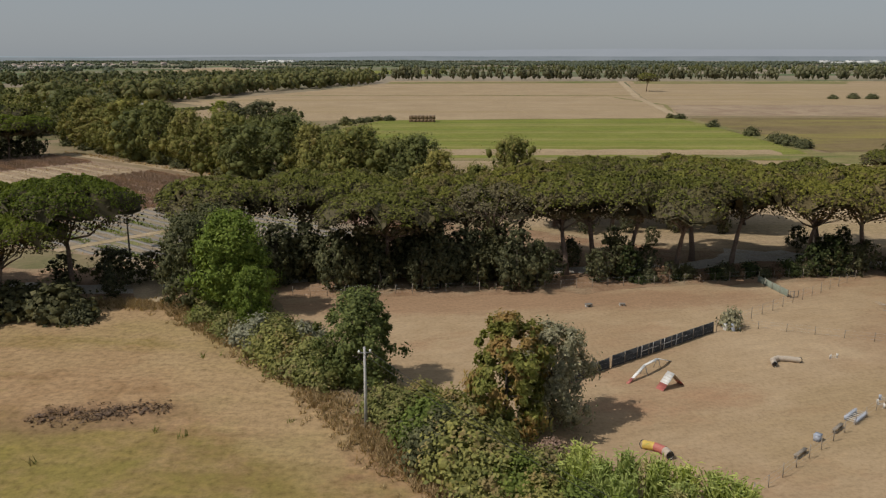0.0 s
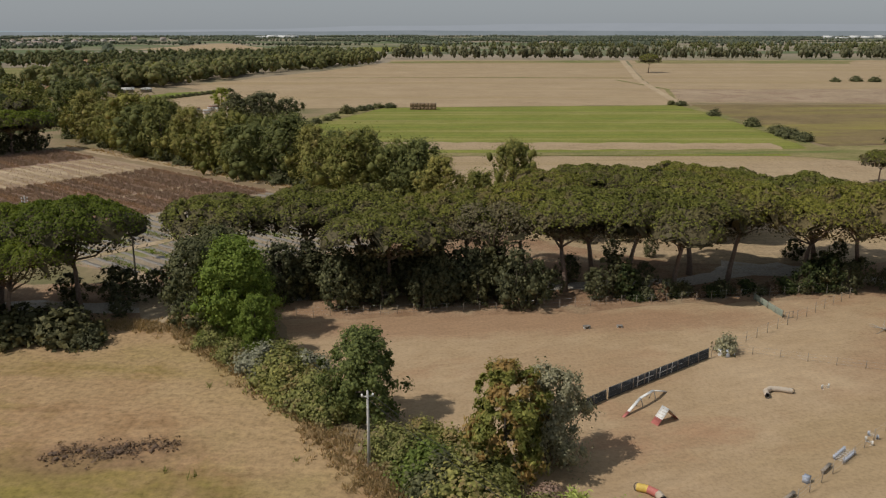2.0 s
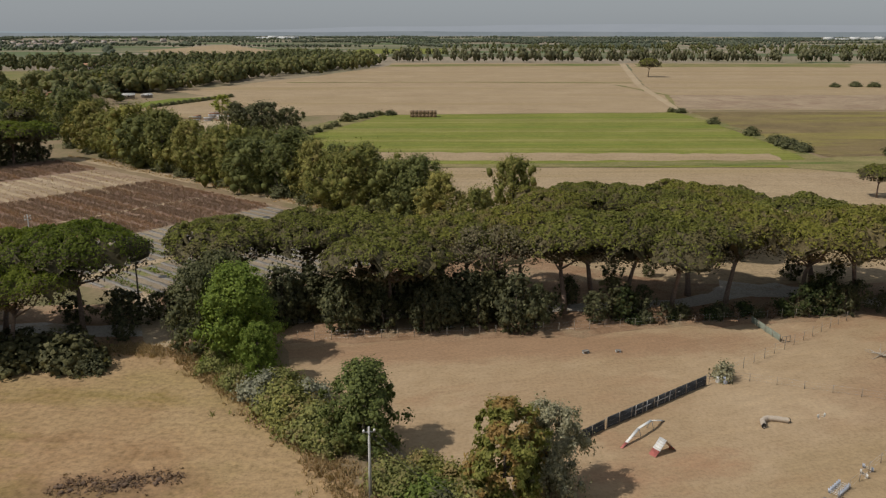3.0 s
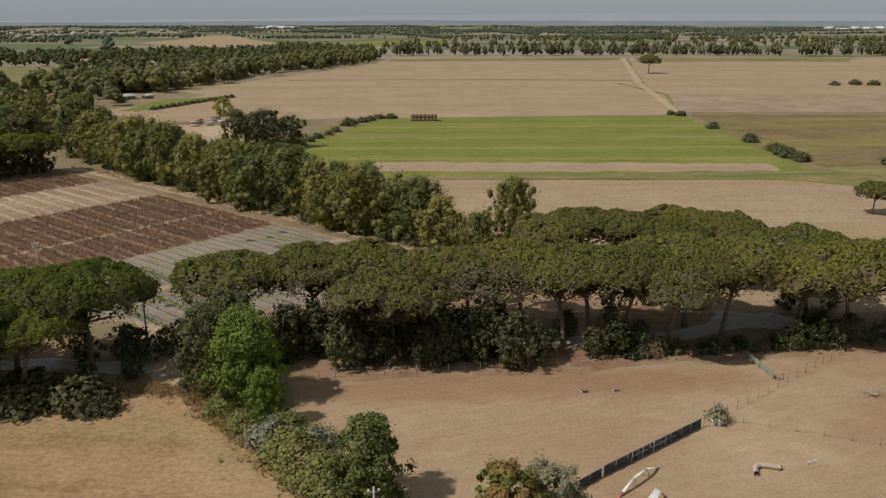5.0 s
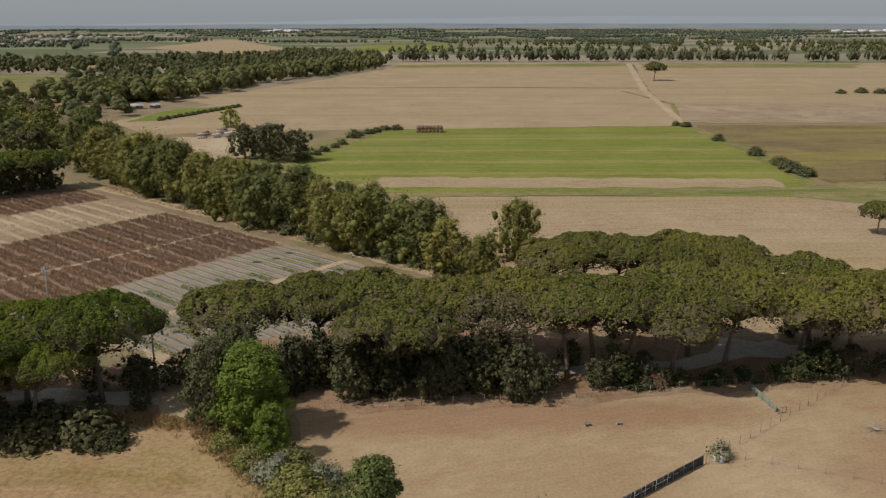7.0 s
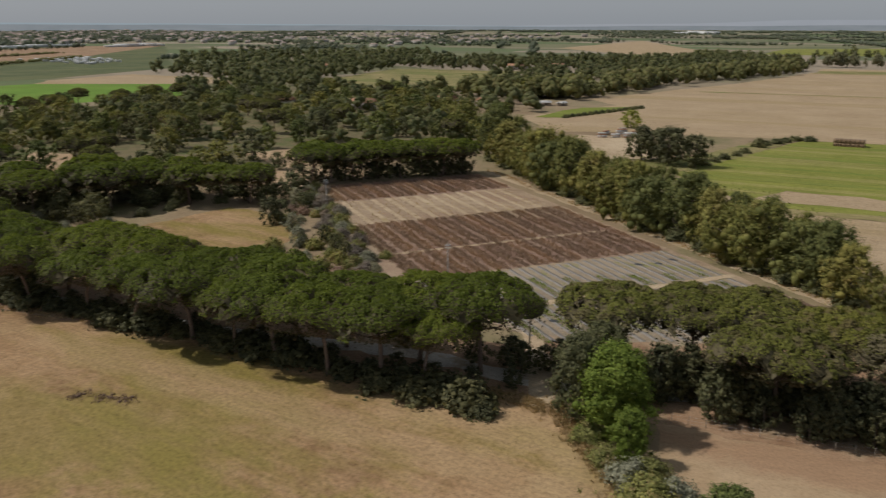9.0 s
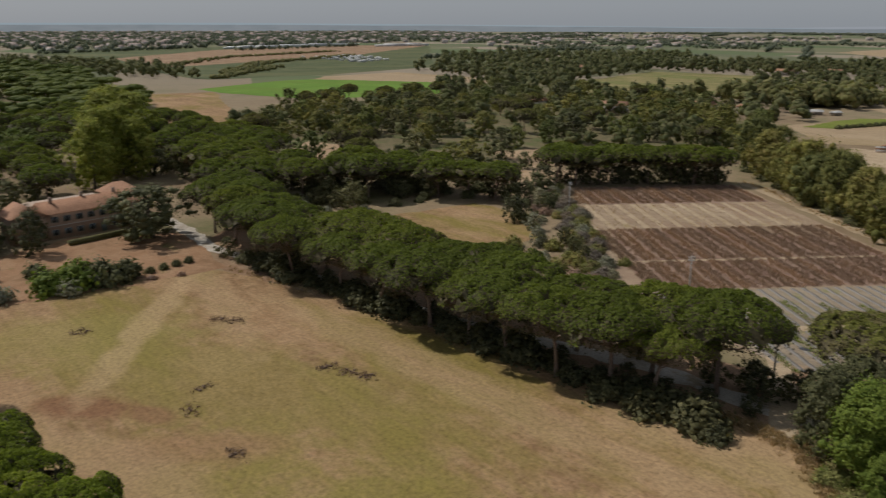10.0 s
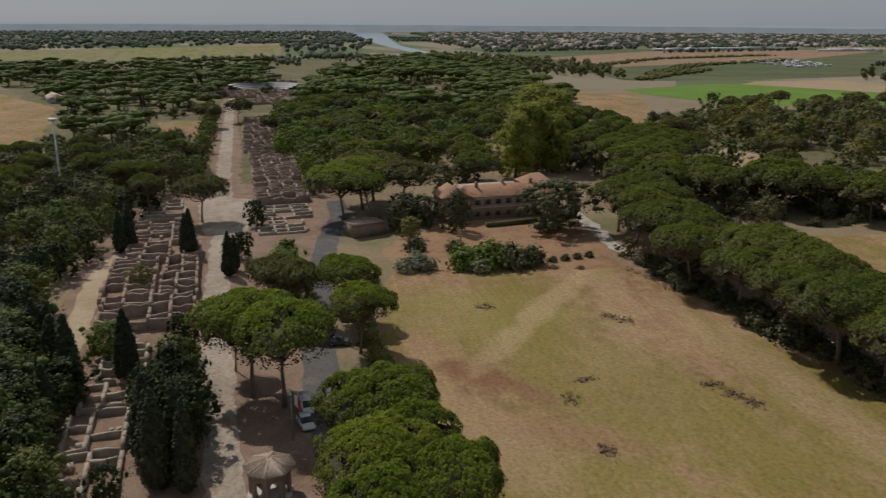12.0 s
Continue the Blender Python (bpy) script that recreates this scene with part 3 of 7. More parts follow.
sheet("meadow", MEADOW, 0.05, M["main"], "small dry meadow between pine groups", 1.2)
sheet("crop_field", LUSH, 0.12, M["lush"], "lush green crop field", 1.5, 8)
sheet("stubble_field", TANTOP, 0.14, M["stubble"], "tan stubble next to the green crop", 2, 10)
sheet("pasture", PASTURE, 0.11, M["main"], "dry tan pasture", 2, 8)
sheet("pasture", WEST, 0.12, M["main"], "dry olive tan pasture", 2, 10)
sheet("pasture", RUINFIELD, 0.12, M["main"], "small square of dry grass", 1, 6)
sheet("crop_field", FIELDA, 0.14, M["weeds"], "green and tan field behind trees", 2, 12)
sheet("stubble_field", TANFAR, 0.2, M["stubble"], "far tan field", 4, 40)
sheet("crop_field", GREENFAR, 0.2, M["green"], "far green field", 4, 40)
sheet("pasture", POLE_FIELD, 0.2, M["weeds"], "far pale green pasture", 4, 40)
sheet("marsh", MARSH, 0.05, M["marsh"], "green reedy river flats", 4, 30)
sheet("stubble_field", [(-1050, 640), (-1000, 500), (-1300, 560), (-1560, 900), (-1600, 1300), (-1500, 1450), (-1100, 860)], 0.09, M["redsoil"], "brown bare field on the river flats", 4, 30)
sheet("river", RIVER, 0.4, M["water"], "pale wide river bending to the sea", 3, 40, "water")
sheet("pine_floor", [(-215, 122), (-172, 92), (-120, 101), (-40, 106), (-24, 109), (20, 112), (64, 121), (110, 126), (110, 142), (60, 142), (30, 150), (0, 162), (-20, 146), (-50, 128), (-110, 120), (-170, 124)], 0.045, M["redsoil"], "brown needle litter under the pines", 1.5)
sheet("villa_garden", [(-176, 46), (-171, 72), (-168, 94), (-186, 100), (-206, 104), (-222, 80), (-214, 52), (-196, 40)], 0.05, M["garden"], "rusty brown garden ground", 1.0)
sheet("lane", band([(-235, 108), (-209, 106), (-185, 101), (-145, 105), (-104, 107), (-67, 115), (-42, 114), (-15, 121), (13, 124), (38, 127), (57, 134), (72, 127), (110, 132)], 4.2), 0.07, M["gravel"], "white gravel lane under the pines", 0.8, 3, "road")
sheet("lane", band([(-40, 106), (-42, 113), (-47, 124), (-52, 134)], 4), 0.076, M["track"], "pale dirt track to the orchard", 0.6, 3, "road")
sheet("field_track", band([(8, 168), (-14, 187), (-60, 226), (-131, 284)], 4.2), 0.05, M["track"], "pale dirt track beside the trees", 0.7, 3)
sheet("field_track", [(44, 131), (68, 130), (66, 136), (50, 139)], 0.068, M["gravel"], "pale gravel clearing", 1.2, 2.5)
sheet("old_street", band([(-70, -1), (-122, -0.5), (-159, -0.5), (-205, 2), (-235, 4), (-331, 7), (-413, 11), (-560, 18), (-720, 30)], 5, 6), 0.06, M["paving"], "worn grey stone paved ancient street", 0.5, 3, "road")
sheet("old_street", band([(-100, -27), (-153, -26), (-197, -25), (-220, -19)], 5), 0.05, M["track"], "pale beaten lane between ruins", 0.5, 3, "road")
sheet("old_street", [(-226, -2), (-228, 12), (-270, 14), (-285, -1), (-262, -3)], 0.07, M["paving"], "widening of the ancient street", 0.8, 3, "road")
sheet("ruin_ground", [(-70, 10), (-70, -30), (-140, -33), (-215, -30), (-300, -22), (-420, -5), (-720, 10), (-720, 60), (-440, 60), (-330, 42), (-250, 44), (-215, 28), (-140, 14)], 0.03, M["court"], "reddish beaten earth among ruins", 1.5)
# dark scrub floor; its tone also stands in for tree shadow here
sheet("scrub_floor", [(-288, -4), (-330, -1.5), (-420, 4), (-560, 11), (-720, 22), (-720, 0), (-420, -16), (-300, -22)], 0.056, M["scrub"], "dark scrubby ground beside the ancient street", 1.2, 4)
sheet("scrub_floor", [(-300, 12), (-413, 17), (-560, 24), (-720, 36), (-720, 60), (-440, 58), (-330, 42), (-300, 40)], 0.054, M["scrub"], "dry scrubby ground among the ruined shops", 1.2, 4)
sheet("forecourt", [(-80, 3), (-82, 12), (-140, 14), (-150, 4)], 0.045, M["court"], "reddish earth forecourt", 0.8)
sheet("asphalt_road", band([(-70, 14), (-118, 15), (-143, 18), (-176, 22.5), (-212, 30), (-240, 38), (-262, 40)], 6), 0.065, M["asphalt"], "grey asphalt access road", 0.25, 3, "road")

CLEARINGS = [[(-245, 272), (-232, 300), (-205, 310), (-188, 278), (-205, 255)], [(-205, 245), (-184, 268), (-160, 262), (-172, 236), (-180, 212), (-198, 220)], [(-300, 200), (-330, 235), (-300, 240), (-270, 205)]]
for i, p in enumerate(CLEARINGS):
    sheet("clearing", p, 0.05, M["paddock"], "bare brown clearing in the wood", 1.5, 3)
NO_TREES = CLEARINGS + [MAIN, PADDOCK, VINE, GREEN, NEARSTUB, FARSTUB, RIGHTSTUB, HEATH, YARD, MEADOW, LUSH, TANTOP, PASTURE, WEST, RUINFIELD, FIELDA, TANFAR, GREENFAR, POLE_FIELD, RIVER,
            band([(-60, -5), (-235, -2), (-331, 12), (-720, 34)], 34), band([(-70, 14), (-143, 18), (-212, 30), (-262, 40)], 10), [(-222, 60), (-222, 112), (-258, 112), (-258, 60)], [(-314, 100), (-262, 88), (-262, 138), (-314, 142)], [(-388, 140), (-330, 118), (-330, 160), (-388, 170)]]


def backdrop(name, a0, a1, low, high, wave, material, label, radius):
    """A far strip of land, sea or hills, between two headings counted to the left of straight ahead."""
    rng = random.Random(name)
    k0, ph = [(rng.uniform(3, 40), rng.uniform(0, 6)) for _ in range(8)], []
    n = 240
    v = []
    for i in range(n + 1):
        a = radians(90 + a0 + (a1 - a0) * i / n)
        edge = min(1.0, 6.0 * i / n, 6.0 * (n - i) / n)
        top = low + (high - low) * min(1.0, 3.0 * i / n, 3.0 * (n - i) / n) ** 0.7 + wave * edge * sum(math.sin(a * f + p) / (1 + f * 0.05) for f, p in k0) / 4
        v += [(radius * math.cos(a), radius * math.sin(a), low), (radius * math.cos(a), radius * math.sin(a), max(top, low + 1))]
    g = Geo().add(v, [(2 * i, 2 * i + 2, 2 * i + 3, 2 * i + 1) for i in range(n)])
    return single(name, g, material, label, "distance", kind="structure")


# these strips emit their hazy colours, though nothing there is a lamp
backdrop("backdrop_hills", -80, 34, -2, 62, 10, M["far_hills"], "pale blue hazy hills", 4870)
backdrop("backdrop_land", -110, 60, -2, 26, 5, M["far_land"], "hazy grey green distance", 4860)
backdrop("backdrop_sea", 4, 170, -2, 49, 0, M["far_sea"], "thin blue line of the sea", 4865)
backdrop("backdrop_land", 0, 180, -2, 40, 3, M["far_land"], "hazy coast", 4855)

# ---- trees ----
ICO = np.array([(0, 0, 1)] + [(0.894 * math.cos(k * 1.2566), 0.894 * math.sin(k * 1.2566), 0.447) for k in range(5)] + [(0.894 * math.cos(k * 1.2566 + 0.628), 0.894 * math.sin(k * 1.2566 + 0.628), -0.447) for k in range(5)] + [(0, 0, -1)])
ICO_F = np.array([(0, 1 + k, 1 + (k + 1) % 5) for k in range(5)] + [(1 + k, 6 + k, 1 + (k + 1) % 5) for k in range(5)] + [(1 + (k + 1) % 5, 6 + k, 6 + (k + 1) % 5) for k in range(5)] + [(6 + k, 11, 6 + (k + 1) % 5) for k in range(5)])


def sprays(g, rng, centre, radii, n, size, up=0.5, low=-0.35, long=1.0, slot=0):
    """Small folded leaf sprays over the skin of one clump."""
    d = rng.normal(size=(n, 3))
    d[:, 2] = np.abs(d[:, 2]) * np.where(rng.random(n) < 0.78, 1, -1)
    d /= np.linalg.norm(d, axis=1)[:, None]
    d[:, 2] = np.maximum(d[:, 2], low)
    p = np.asarray(centre) + d * np.asarray(radii) * (0.7 + 0.5 * rng.random((n, 1)))
    nrm = d / np.asarray(radii) + rng.normal(scale=0.28, size=(n, 3)) / np.mean(radii)
    nrm[:, 2] += up / np.mean(radii)
    nrm /= np.linalg.norm(nrm, axis=1)[:, None]
    t = np.cross(nrm, rng.normal(size=(n, 3)))
    t /= np.linalg.norm(t, axis=1)[:, None]
    b = np.cross(nrm, t)
    s = size * rng.uniform(0.6, 1.3, (n, 1)) / 2
    fold = nrm * s * 0.35
    v = np.stack([p - t * s * long - fold, p - b * s + fold * 0.6, p + t * s * long - fold, p + b * s + fold * 0.6], 1).reshape(-1, 3)
    i = np.arange(n)[:, None] * 4
    g.add(v, np.concatenate([np.hstack([i, i + 1, i + 3]), np.hstack([i + 1, i + 2, i + 3])]), slot)


def clump(g, rng, centre, radii, n, size, up=0.5, core=0.82, long=1.0, slot=0):
    v = ICO * np.asarray(radii) * core * rng.uniform(0.8, 1.15, (12, 1)) + np.asarray(centre)
    g.add(v, ICO_F, slot)
    sprays(g, rng, centre, radii, n, size, up, long=long, slot=slot)


def leaf_cards(g, rng, p, nrm, size, long, slot=0):
    """Small folded sprays at given places and facings."""
    n = len(p)
    t = np.cross(nrm, rng.normal(size=(n, 3)))
    t /= np.linalg.norm(t, axis=1)[:, None]
    b = np.cross(nrm, t)
    s = size * rng.uniform(0.5, 1.4, (n, 1)) / 2
    fold = nrm * s * 0.3
    v = np.stack([p - t * s * long - fold, p - b * s + fold * 0.6, p + t * s * long - fold, p + b * s + fold * 0.6], 1).reshape(-1, 3)
    i = np.arange(n)[:, None] * 4
    g.add(v, np.concatenate([np.hstack([i, i + 1, i + 3]), np.hstack([i + 1, i + 2, i + 3])]), slot)


def spray_cloud(g, rng, centre, radii, n, size, heart, reach, long=1.3):
    """A loose cloud of leaf sprays; they turn outwards from the heart of the whole crown, so that it is shaded as one."""
    radii = np.asarray(radii, float)
    g.add(ICO * radii * 0.5 * rng.uniform(0.7, 1.2, (12, 1)) + np.asarray(centre), ICO_F)
    p = np.asarray(centre) + np.clip(rng.normal(size=(n, 3)), -1.9, 1.9) * radii * 0.56
    p[:, 2] = np.maximum(p[:, 2], 0.08)
    out = (p - np.asarray(heart)) / np.asarray(reach)
    out /= np.linalg.norm(out, axis=1)[:, None] + 1e-6
    nrm = out * 0.9 + (p - np.asarray(centre)) / radii * 0.3 + rng.normal(scale=0.45, size=(n, 3))
    nrm[:, 2] += 0.3
    nrm /= np.linalg.norm(nrm, axis=1)[:, None]
    t = np.cross(nrm, rng.normal(size=(n, 3)))
    t /= np.linalg.norm(t, axis=1)[:, None]
    b = np.cross(nrm, t)
    s = size * rng.uniform(0.5, 1.4, (n, 1)) / 2
    fold = nrm * s * 0.3
    v = np.stack([p - t * s * long - fold, p - b * s + fold * 0.6, p + t * s * long - fold, p + b * s + fold * 0.6], 1).reshape(-1, 3)
    i = np.arange(n)[:, None] * 4
    g.add(v, np.concatenate([np.hstack([i, i + 1, i + 3]), np.hstack([i + 1, i + 2, i + 3])]))


def limb(g, rng, a, b, ra, rb, sag=0.0, n=5, sides=6):
    a, b = np.asarray(a, float), np.asarray(b, float)
    L = np.linalg.norm(b - a)
    pts, rad = [], []
    for k in range(n + 1):
        s = k / n
        w = rng.normal(scale=0.035 * L, size=3) * (0 < k < n)
        pts.append(tuple(a + (b - a) * s + w + np.array([0, 0, sag * L * math.sin(math.pi * s)])))
        rad.append(ra + (rb - ra) * s)
    g.tube(pts, rad, sides)


def make_pine(seed, h=15.0, r=6.5, cards=9000, fork=0.42, dome=2.6, size=0.22, limbs=9, rings=13, turns=34, low=16, holes=0.22):
    """An umbrella pine: bare leaning trunk, rising limbs and one wide crown of overlapping flat pads, each set with small needle tufts."""
    rng = np.random.default_rng(seed)
    wood, crown = Geo(), Geo()
    lean = rng.normal(scale=0.06 * h, size=2)
    top = np.array([lean[0], lean[1], h * (fork + 0.12)])
    pts = [(0, 0, -0.3), (lean[0] * 0.15, lean[1] * 0.15, h * 0.15), (lean[0] * 0.55 + rng.normal(scale=0.15), lean[1] * 0.55, h * 0.36), tuple(top)]
    wood.tube(pts, [0.46, 0.34, 0.28, 0.22], 7)
    spread = [(rng.uniform(0.6, 1.0) / k ** 0.5, rng.uniform(0, 6.28), k) for k in (2, 3, 5, 8)]

    def edge(a):
        return r * (1 + 0.13 * sum(np.sin(a * k + p) * w for w, p, k in spread))

    def dots(count, jitter):
        i = np.arange(count)
        a, q = i * 2.39996 + rng.normal(size=count) * 0.1, np.sqrt((i + rng.random(count)) / count)
        rr = q * edge(a)
        return np.column_stack([rr * np.cos(a), rr * np.sin(a)]) + rng.normal(size=(count, 2)) * jitter

    pads = dots(int(r * r * 0.8), 0.4)
    pad_r = rng.uniform(0.9, 2.0, len(pads))
    pad_z = rng.normal(size=len(pads)) * 0.34
    knobs = dots(int(r * r * 10), 0.12)
    knob_r = np.float32(rng.uniform(0.2, 0.52, len(knobs)))
    pads, pad_r, pad_z, knobs = np.float32(pads), np.float32(pad_r), np.float32(pad_z), np.float32(knobs)

    def height(p):
        px, py = np.float32(p[:, :1]), np.float32(p[:, 1:])
        d = ((px - pads[:, 0]) ** 2 + (py - pads[:, 1]) ** 2) / pad_r ** 2
        big = np.where(d < 1, pad_z + 0.48 * pad_r * np.sqrt(np.maximum(0, 1 - d)), -0.8).max(1)
        d = ((px - knobs[:, 0]) ** 2 + (py - knobs[:, 1]) ** 2) / knob_r ** 2
        small = 0.85 * np.sqrt((np.maximum(np.float32(0), 1 - d) * knob_r ** 2).max(1))
        q = np.hypot(p[:, 0], p[:, 1]) / edge(np.arctan2(p[:, 1], p[:, 0]))
        return h - 1.3 - dome * 1.2 * (1 - np.sqrt(np.maximum(0.0, 1 - 0.97 * np.minimum(q, 1.0) ** 2))) + big + small, big + 2.2 * small

    def spot(q, a):
        p = np.array([[q * edge(a) * math.cos(a), q * edge(a) * math.sin(a)]])
        return np.array([p[0, 0] + lean[0], p[0, 1] + lean[1], height(p)[0][0]])

    shift = np.array([lean[0], lean[1], 0.0])
    k, j = np.meshgrid(np.arange(rings + 1), np.arange(turns), indexing="ij")
    q, a = (k.ravel() / rings) ** 0.8 * 0.96, j.ravel() * math.tau / turns
    p = np.column_stack([q * edge(a) * np.cos(a), q * edge(a) * np.sin(a)])
    z = height(p)[0]
    over = np.column_stack([p, z - 0.45]) + shift
    below = np.column_stack([p, z - 0.45 - np.maximum(0.0, dome * 1.0 * np.sqrt(np.maximum(0.0, 1 - q ** 2)) - 0.3) * rng.uniform(0.75, 1.0, len(z))]) + shift
    m = len(p)
    quad = [(k * turns + j, (k + 1) * turns + j, (k + 1) * turns + (j + 1) % turns, k * turns + (j + 1) % turns) for k in range(rings) for j in range(turns)]
    quad = [f for f in quad if rng.random() > holes]
    # the core is coloured dark to paint the shade between tufts
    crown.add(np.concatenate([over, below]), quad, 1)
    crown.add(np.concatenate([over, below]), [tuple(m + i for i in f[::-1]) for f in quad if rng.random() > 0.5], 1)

    p = dots(int(cards * 1.35), 0.05)
    swell = height(p)[1] + rng.normal(size=len(p)) * 0.3
    p = p[np.argsort(swell)[len(p) - cards:]]
    z = height(p)[0]
    e = 0.14
    gx, gy = (height(p + (e, 0))[0] - height(p - (e, 0))[0]) / (2 * e), (height(p + (0, e))[0] - height(p - (0, e))[0]) / (2 * e)
    nrm = np.column_stack([-np.clip(gx, -2, 2), -np.clip(gy, -2, 2), np.ones(cards)])
    nrm /= np.linalg.norm(nrm, axis=1)[:, None]
    nrm += rng.normal(scale=0.38, size=nrm.shape)
    flank = np.hypot(p[:, 0], p[:, 1]) / edge(np.arctan2(p[:, 1], p[:, 0])) > 0.72
    nrm[flank, 2] += 0.35
    nrm /= np.linalg.norm(nrm, axis=1)[:, None]
    place = np.column_stack([p, z + rng.normal(size=cards) * 0.07]) + shift
    # a few flank tufts take the dark slot, shade painted as colour
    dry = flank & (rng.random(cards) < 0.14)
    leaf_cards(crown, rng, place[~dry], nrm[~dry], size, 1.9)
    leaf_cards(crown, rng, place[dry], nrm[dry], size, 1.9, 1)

    # the rim turns under; the sparse brownish underside has shade put into its colour
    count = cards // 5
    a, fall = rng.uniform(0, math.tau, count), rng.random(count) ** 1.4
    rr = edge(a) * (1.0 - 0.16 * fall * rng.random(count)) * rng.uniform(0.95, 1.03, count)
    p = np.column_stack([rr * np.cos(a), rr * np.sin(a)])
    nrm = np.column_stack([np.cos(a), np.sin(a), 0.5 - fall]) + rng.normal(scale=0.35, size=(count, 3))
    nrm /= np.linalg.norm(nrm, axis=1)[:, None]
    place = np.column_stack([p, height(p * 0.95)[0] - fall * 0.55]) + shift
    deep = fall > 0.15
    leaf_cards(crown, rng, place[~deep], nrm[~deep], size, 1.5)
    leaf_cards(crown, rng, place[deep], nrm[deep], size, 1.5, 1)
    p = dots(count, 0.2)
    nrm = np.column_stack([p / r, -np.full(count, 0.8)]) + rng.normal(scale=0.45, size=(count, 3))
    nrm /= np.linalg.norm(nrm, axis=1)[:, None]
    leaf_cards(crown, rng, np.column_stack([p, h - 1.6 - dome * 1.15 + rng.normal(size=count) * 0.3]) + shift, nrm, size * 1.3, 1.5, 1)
    # lower pads on the flanks: green on top, dry and shade-darkened below
    for k in range(low):
        c = spot(rng.uniform(0.6, 0.96), rng.uniform(0, math.tau)) - (0, 0, 0.4 + 1.5 * rng.random() ** 1.5)
        rc, count = rng.uniform(0.7, 1.6), 64 if cards > 4000 else 24
        d = rng.normal(size=(count, 3))
        d /= np.linalg.norm(d, axis=1)[:, None]
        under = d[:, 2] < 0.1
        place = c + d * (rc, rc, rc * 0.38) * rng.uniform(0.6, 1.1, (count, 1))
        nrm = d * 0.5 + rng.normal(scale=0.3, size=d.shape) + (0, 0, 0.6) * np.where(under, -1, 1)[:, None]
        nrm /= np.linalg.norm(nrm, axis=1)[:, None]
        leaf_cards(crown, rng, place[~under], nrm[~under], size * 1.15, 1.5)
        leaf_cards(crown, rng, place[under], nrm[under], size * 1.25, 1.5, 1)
        if k % 3 == 0:
            limb(wood, rng, top * 0.9, c, 0.07, 0.03, -0.05, 3, 4)

    ends = [spot(0.35 + 0.55 * rng.random(), k * 2.39996) for k in range(limbs * 3)]
    for k in range(limbs):
        e = ends[k] - (0, 0, 0.9)
        start = np.array(pts[2]) + (top - np.array(pts[2])) * rng.uniform(0.2, 1.0)
        limb(wood, rng, start, e, 0.17, 0.05, -0.07, 4, 5)
        side = ends[limbs + k] - (0, 0, 0.9)
        mid = start + (e - start) * 0.55
        if np.linalg.norm(side - mid) < r * 0.8:
            limb(wood, rng, mid, side, 0.07, 0.025, 0, 3, 4)
    return wood.mesh("trunk", M["bark"], True), crown


def make_broad(seed, h=14.0, r=4.5, base=0.22, n=60, tufts=48, size=0.42, trunk_r=0.3, top_heavy=0.0, ragged=0.35, long=1.0, big=1.0, limbs=8, tall=1.0):
    """A round or tall broadleaved tree of many leafy clumps."""
    rng = np.random.default_rng(seed)
    wood, crown = Geo(), Geo()
    z0, z1 = h * base, h
    ends = []
    for i in range(n):
        s = (i + 0.5) / n
        zc = z0 + (z1 - z0) * s ** (0.85 - 0.2 * top_heavy)
        u = (zc - z0) / (z1 - z0)
        prof = math.sin(math.pi * min(1.0, 0.16 + 0.84 * u ** (1.0 + 0.5 * top_heavy)) * 0.97) ** 0.6
        a = i * 2.39996 + rng.uniform(-0.5, 0.5)
        rr = r * prof * (rng.uniform(0.12, 1.0) ** 0.55) * (1 + ragged * noise.noise((math.cos(a) * 1.5, math.sin(a) * 1.5, u * 3 + seed)))
        rc = r * 0.33 * big * rng.uniform(0.45, 1.45) * (1.0 - 0.3 * u)
        c = (rr * math.cos(a), rr * math.sin(a), min(zc, z1 - rc * 0.7))
        spray_cloud(crown, rng, c, (rc, rc, rc * tall * rng.uniform(0.75, 1.1)), int(tufts * rng.uniform(0.7, 1.3)), size, (0, 0, z0 + (z1 - z0) * 0.42), (r, r, (z1 - z0) * 0.5), long)
        ends.append(c)
    bend = rng.normal(scale=0.03 * h, size=2)
    pts = [(0, 0, -0.3), (bend[0] * 0.3, bend[1] * 0.3, h * 0.25), (bend[0], bend[1], h * 0.55), (bend[0] * 0.6, bend[1] * 0.6, h * 0.85)]
    wood.tube(pts, [trunk_r * 1.3, trunk_r, trunk_r * 0.6, trunk_r * 0.2], 7)
    for k in range(limbs):
        e = ends[int(n * (k + 0.5) / limbs)]
        s = np.array(pts[1]) + (np.array(pts[2]) - np.array(pts[1])) * min(0.95, 0.1 + 0.9 * k / limbs)
        limb(wood, rng, s, e, trunk_r * 0.45, trunk_r * 0.12, 0.02)
    return wood.mesh("trunk", M["bark_dark"], True), crown


def make_cypress(seed, h=13.0, r=1.6, n=70):
    rng = np.random.default_rng(seed)
    wood, crown = Geo(), Geo()
    for i in range(n):
        u = (i + 0.5) / n
        prof = min(1.0, u * 6 + 0.35) * (1 - u ** 1.9) ** 0.75
        a = i * 2.39996
        rr = r * 0.62 * prof
        rc = max(0.22, r * 0.55 * prof) * rng.uniform(0.8, 1.2)
        clump(crown, rng, (rr * math.cos(a), rr * math.sin(a), 0.6 + (h - 1.2) * u), (rc, rc, rc * 1.9), 44, 0.34, 0.5, long=1.6)
    wood.tube([(0, 0, -0.3), (0, 0, h * 0.7)], [0.25, 0.08], 7)
    return wood.mesh("trunk", M["bark_dark"], True), crown


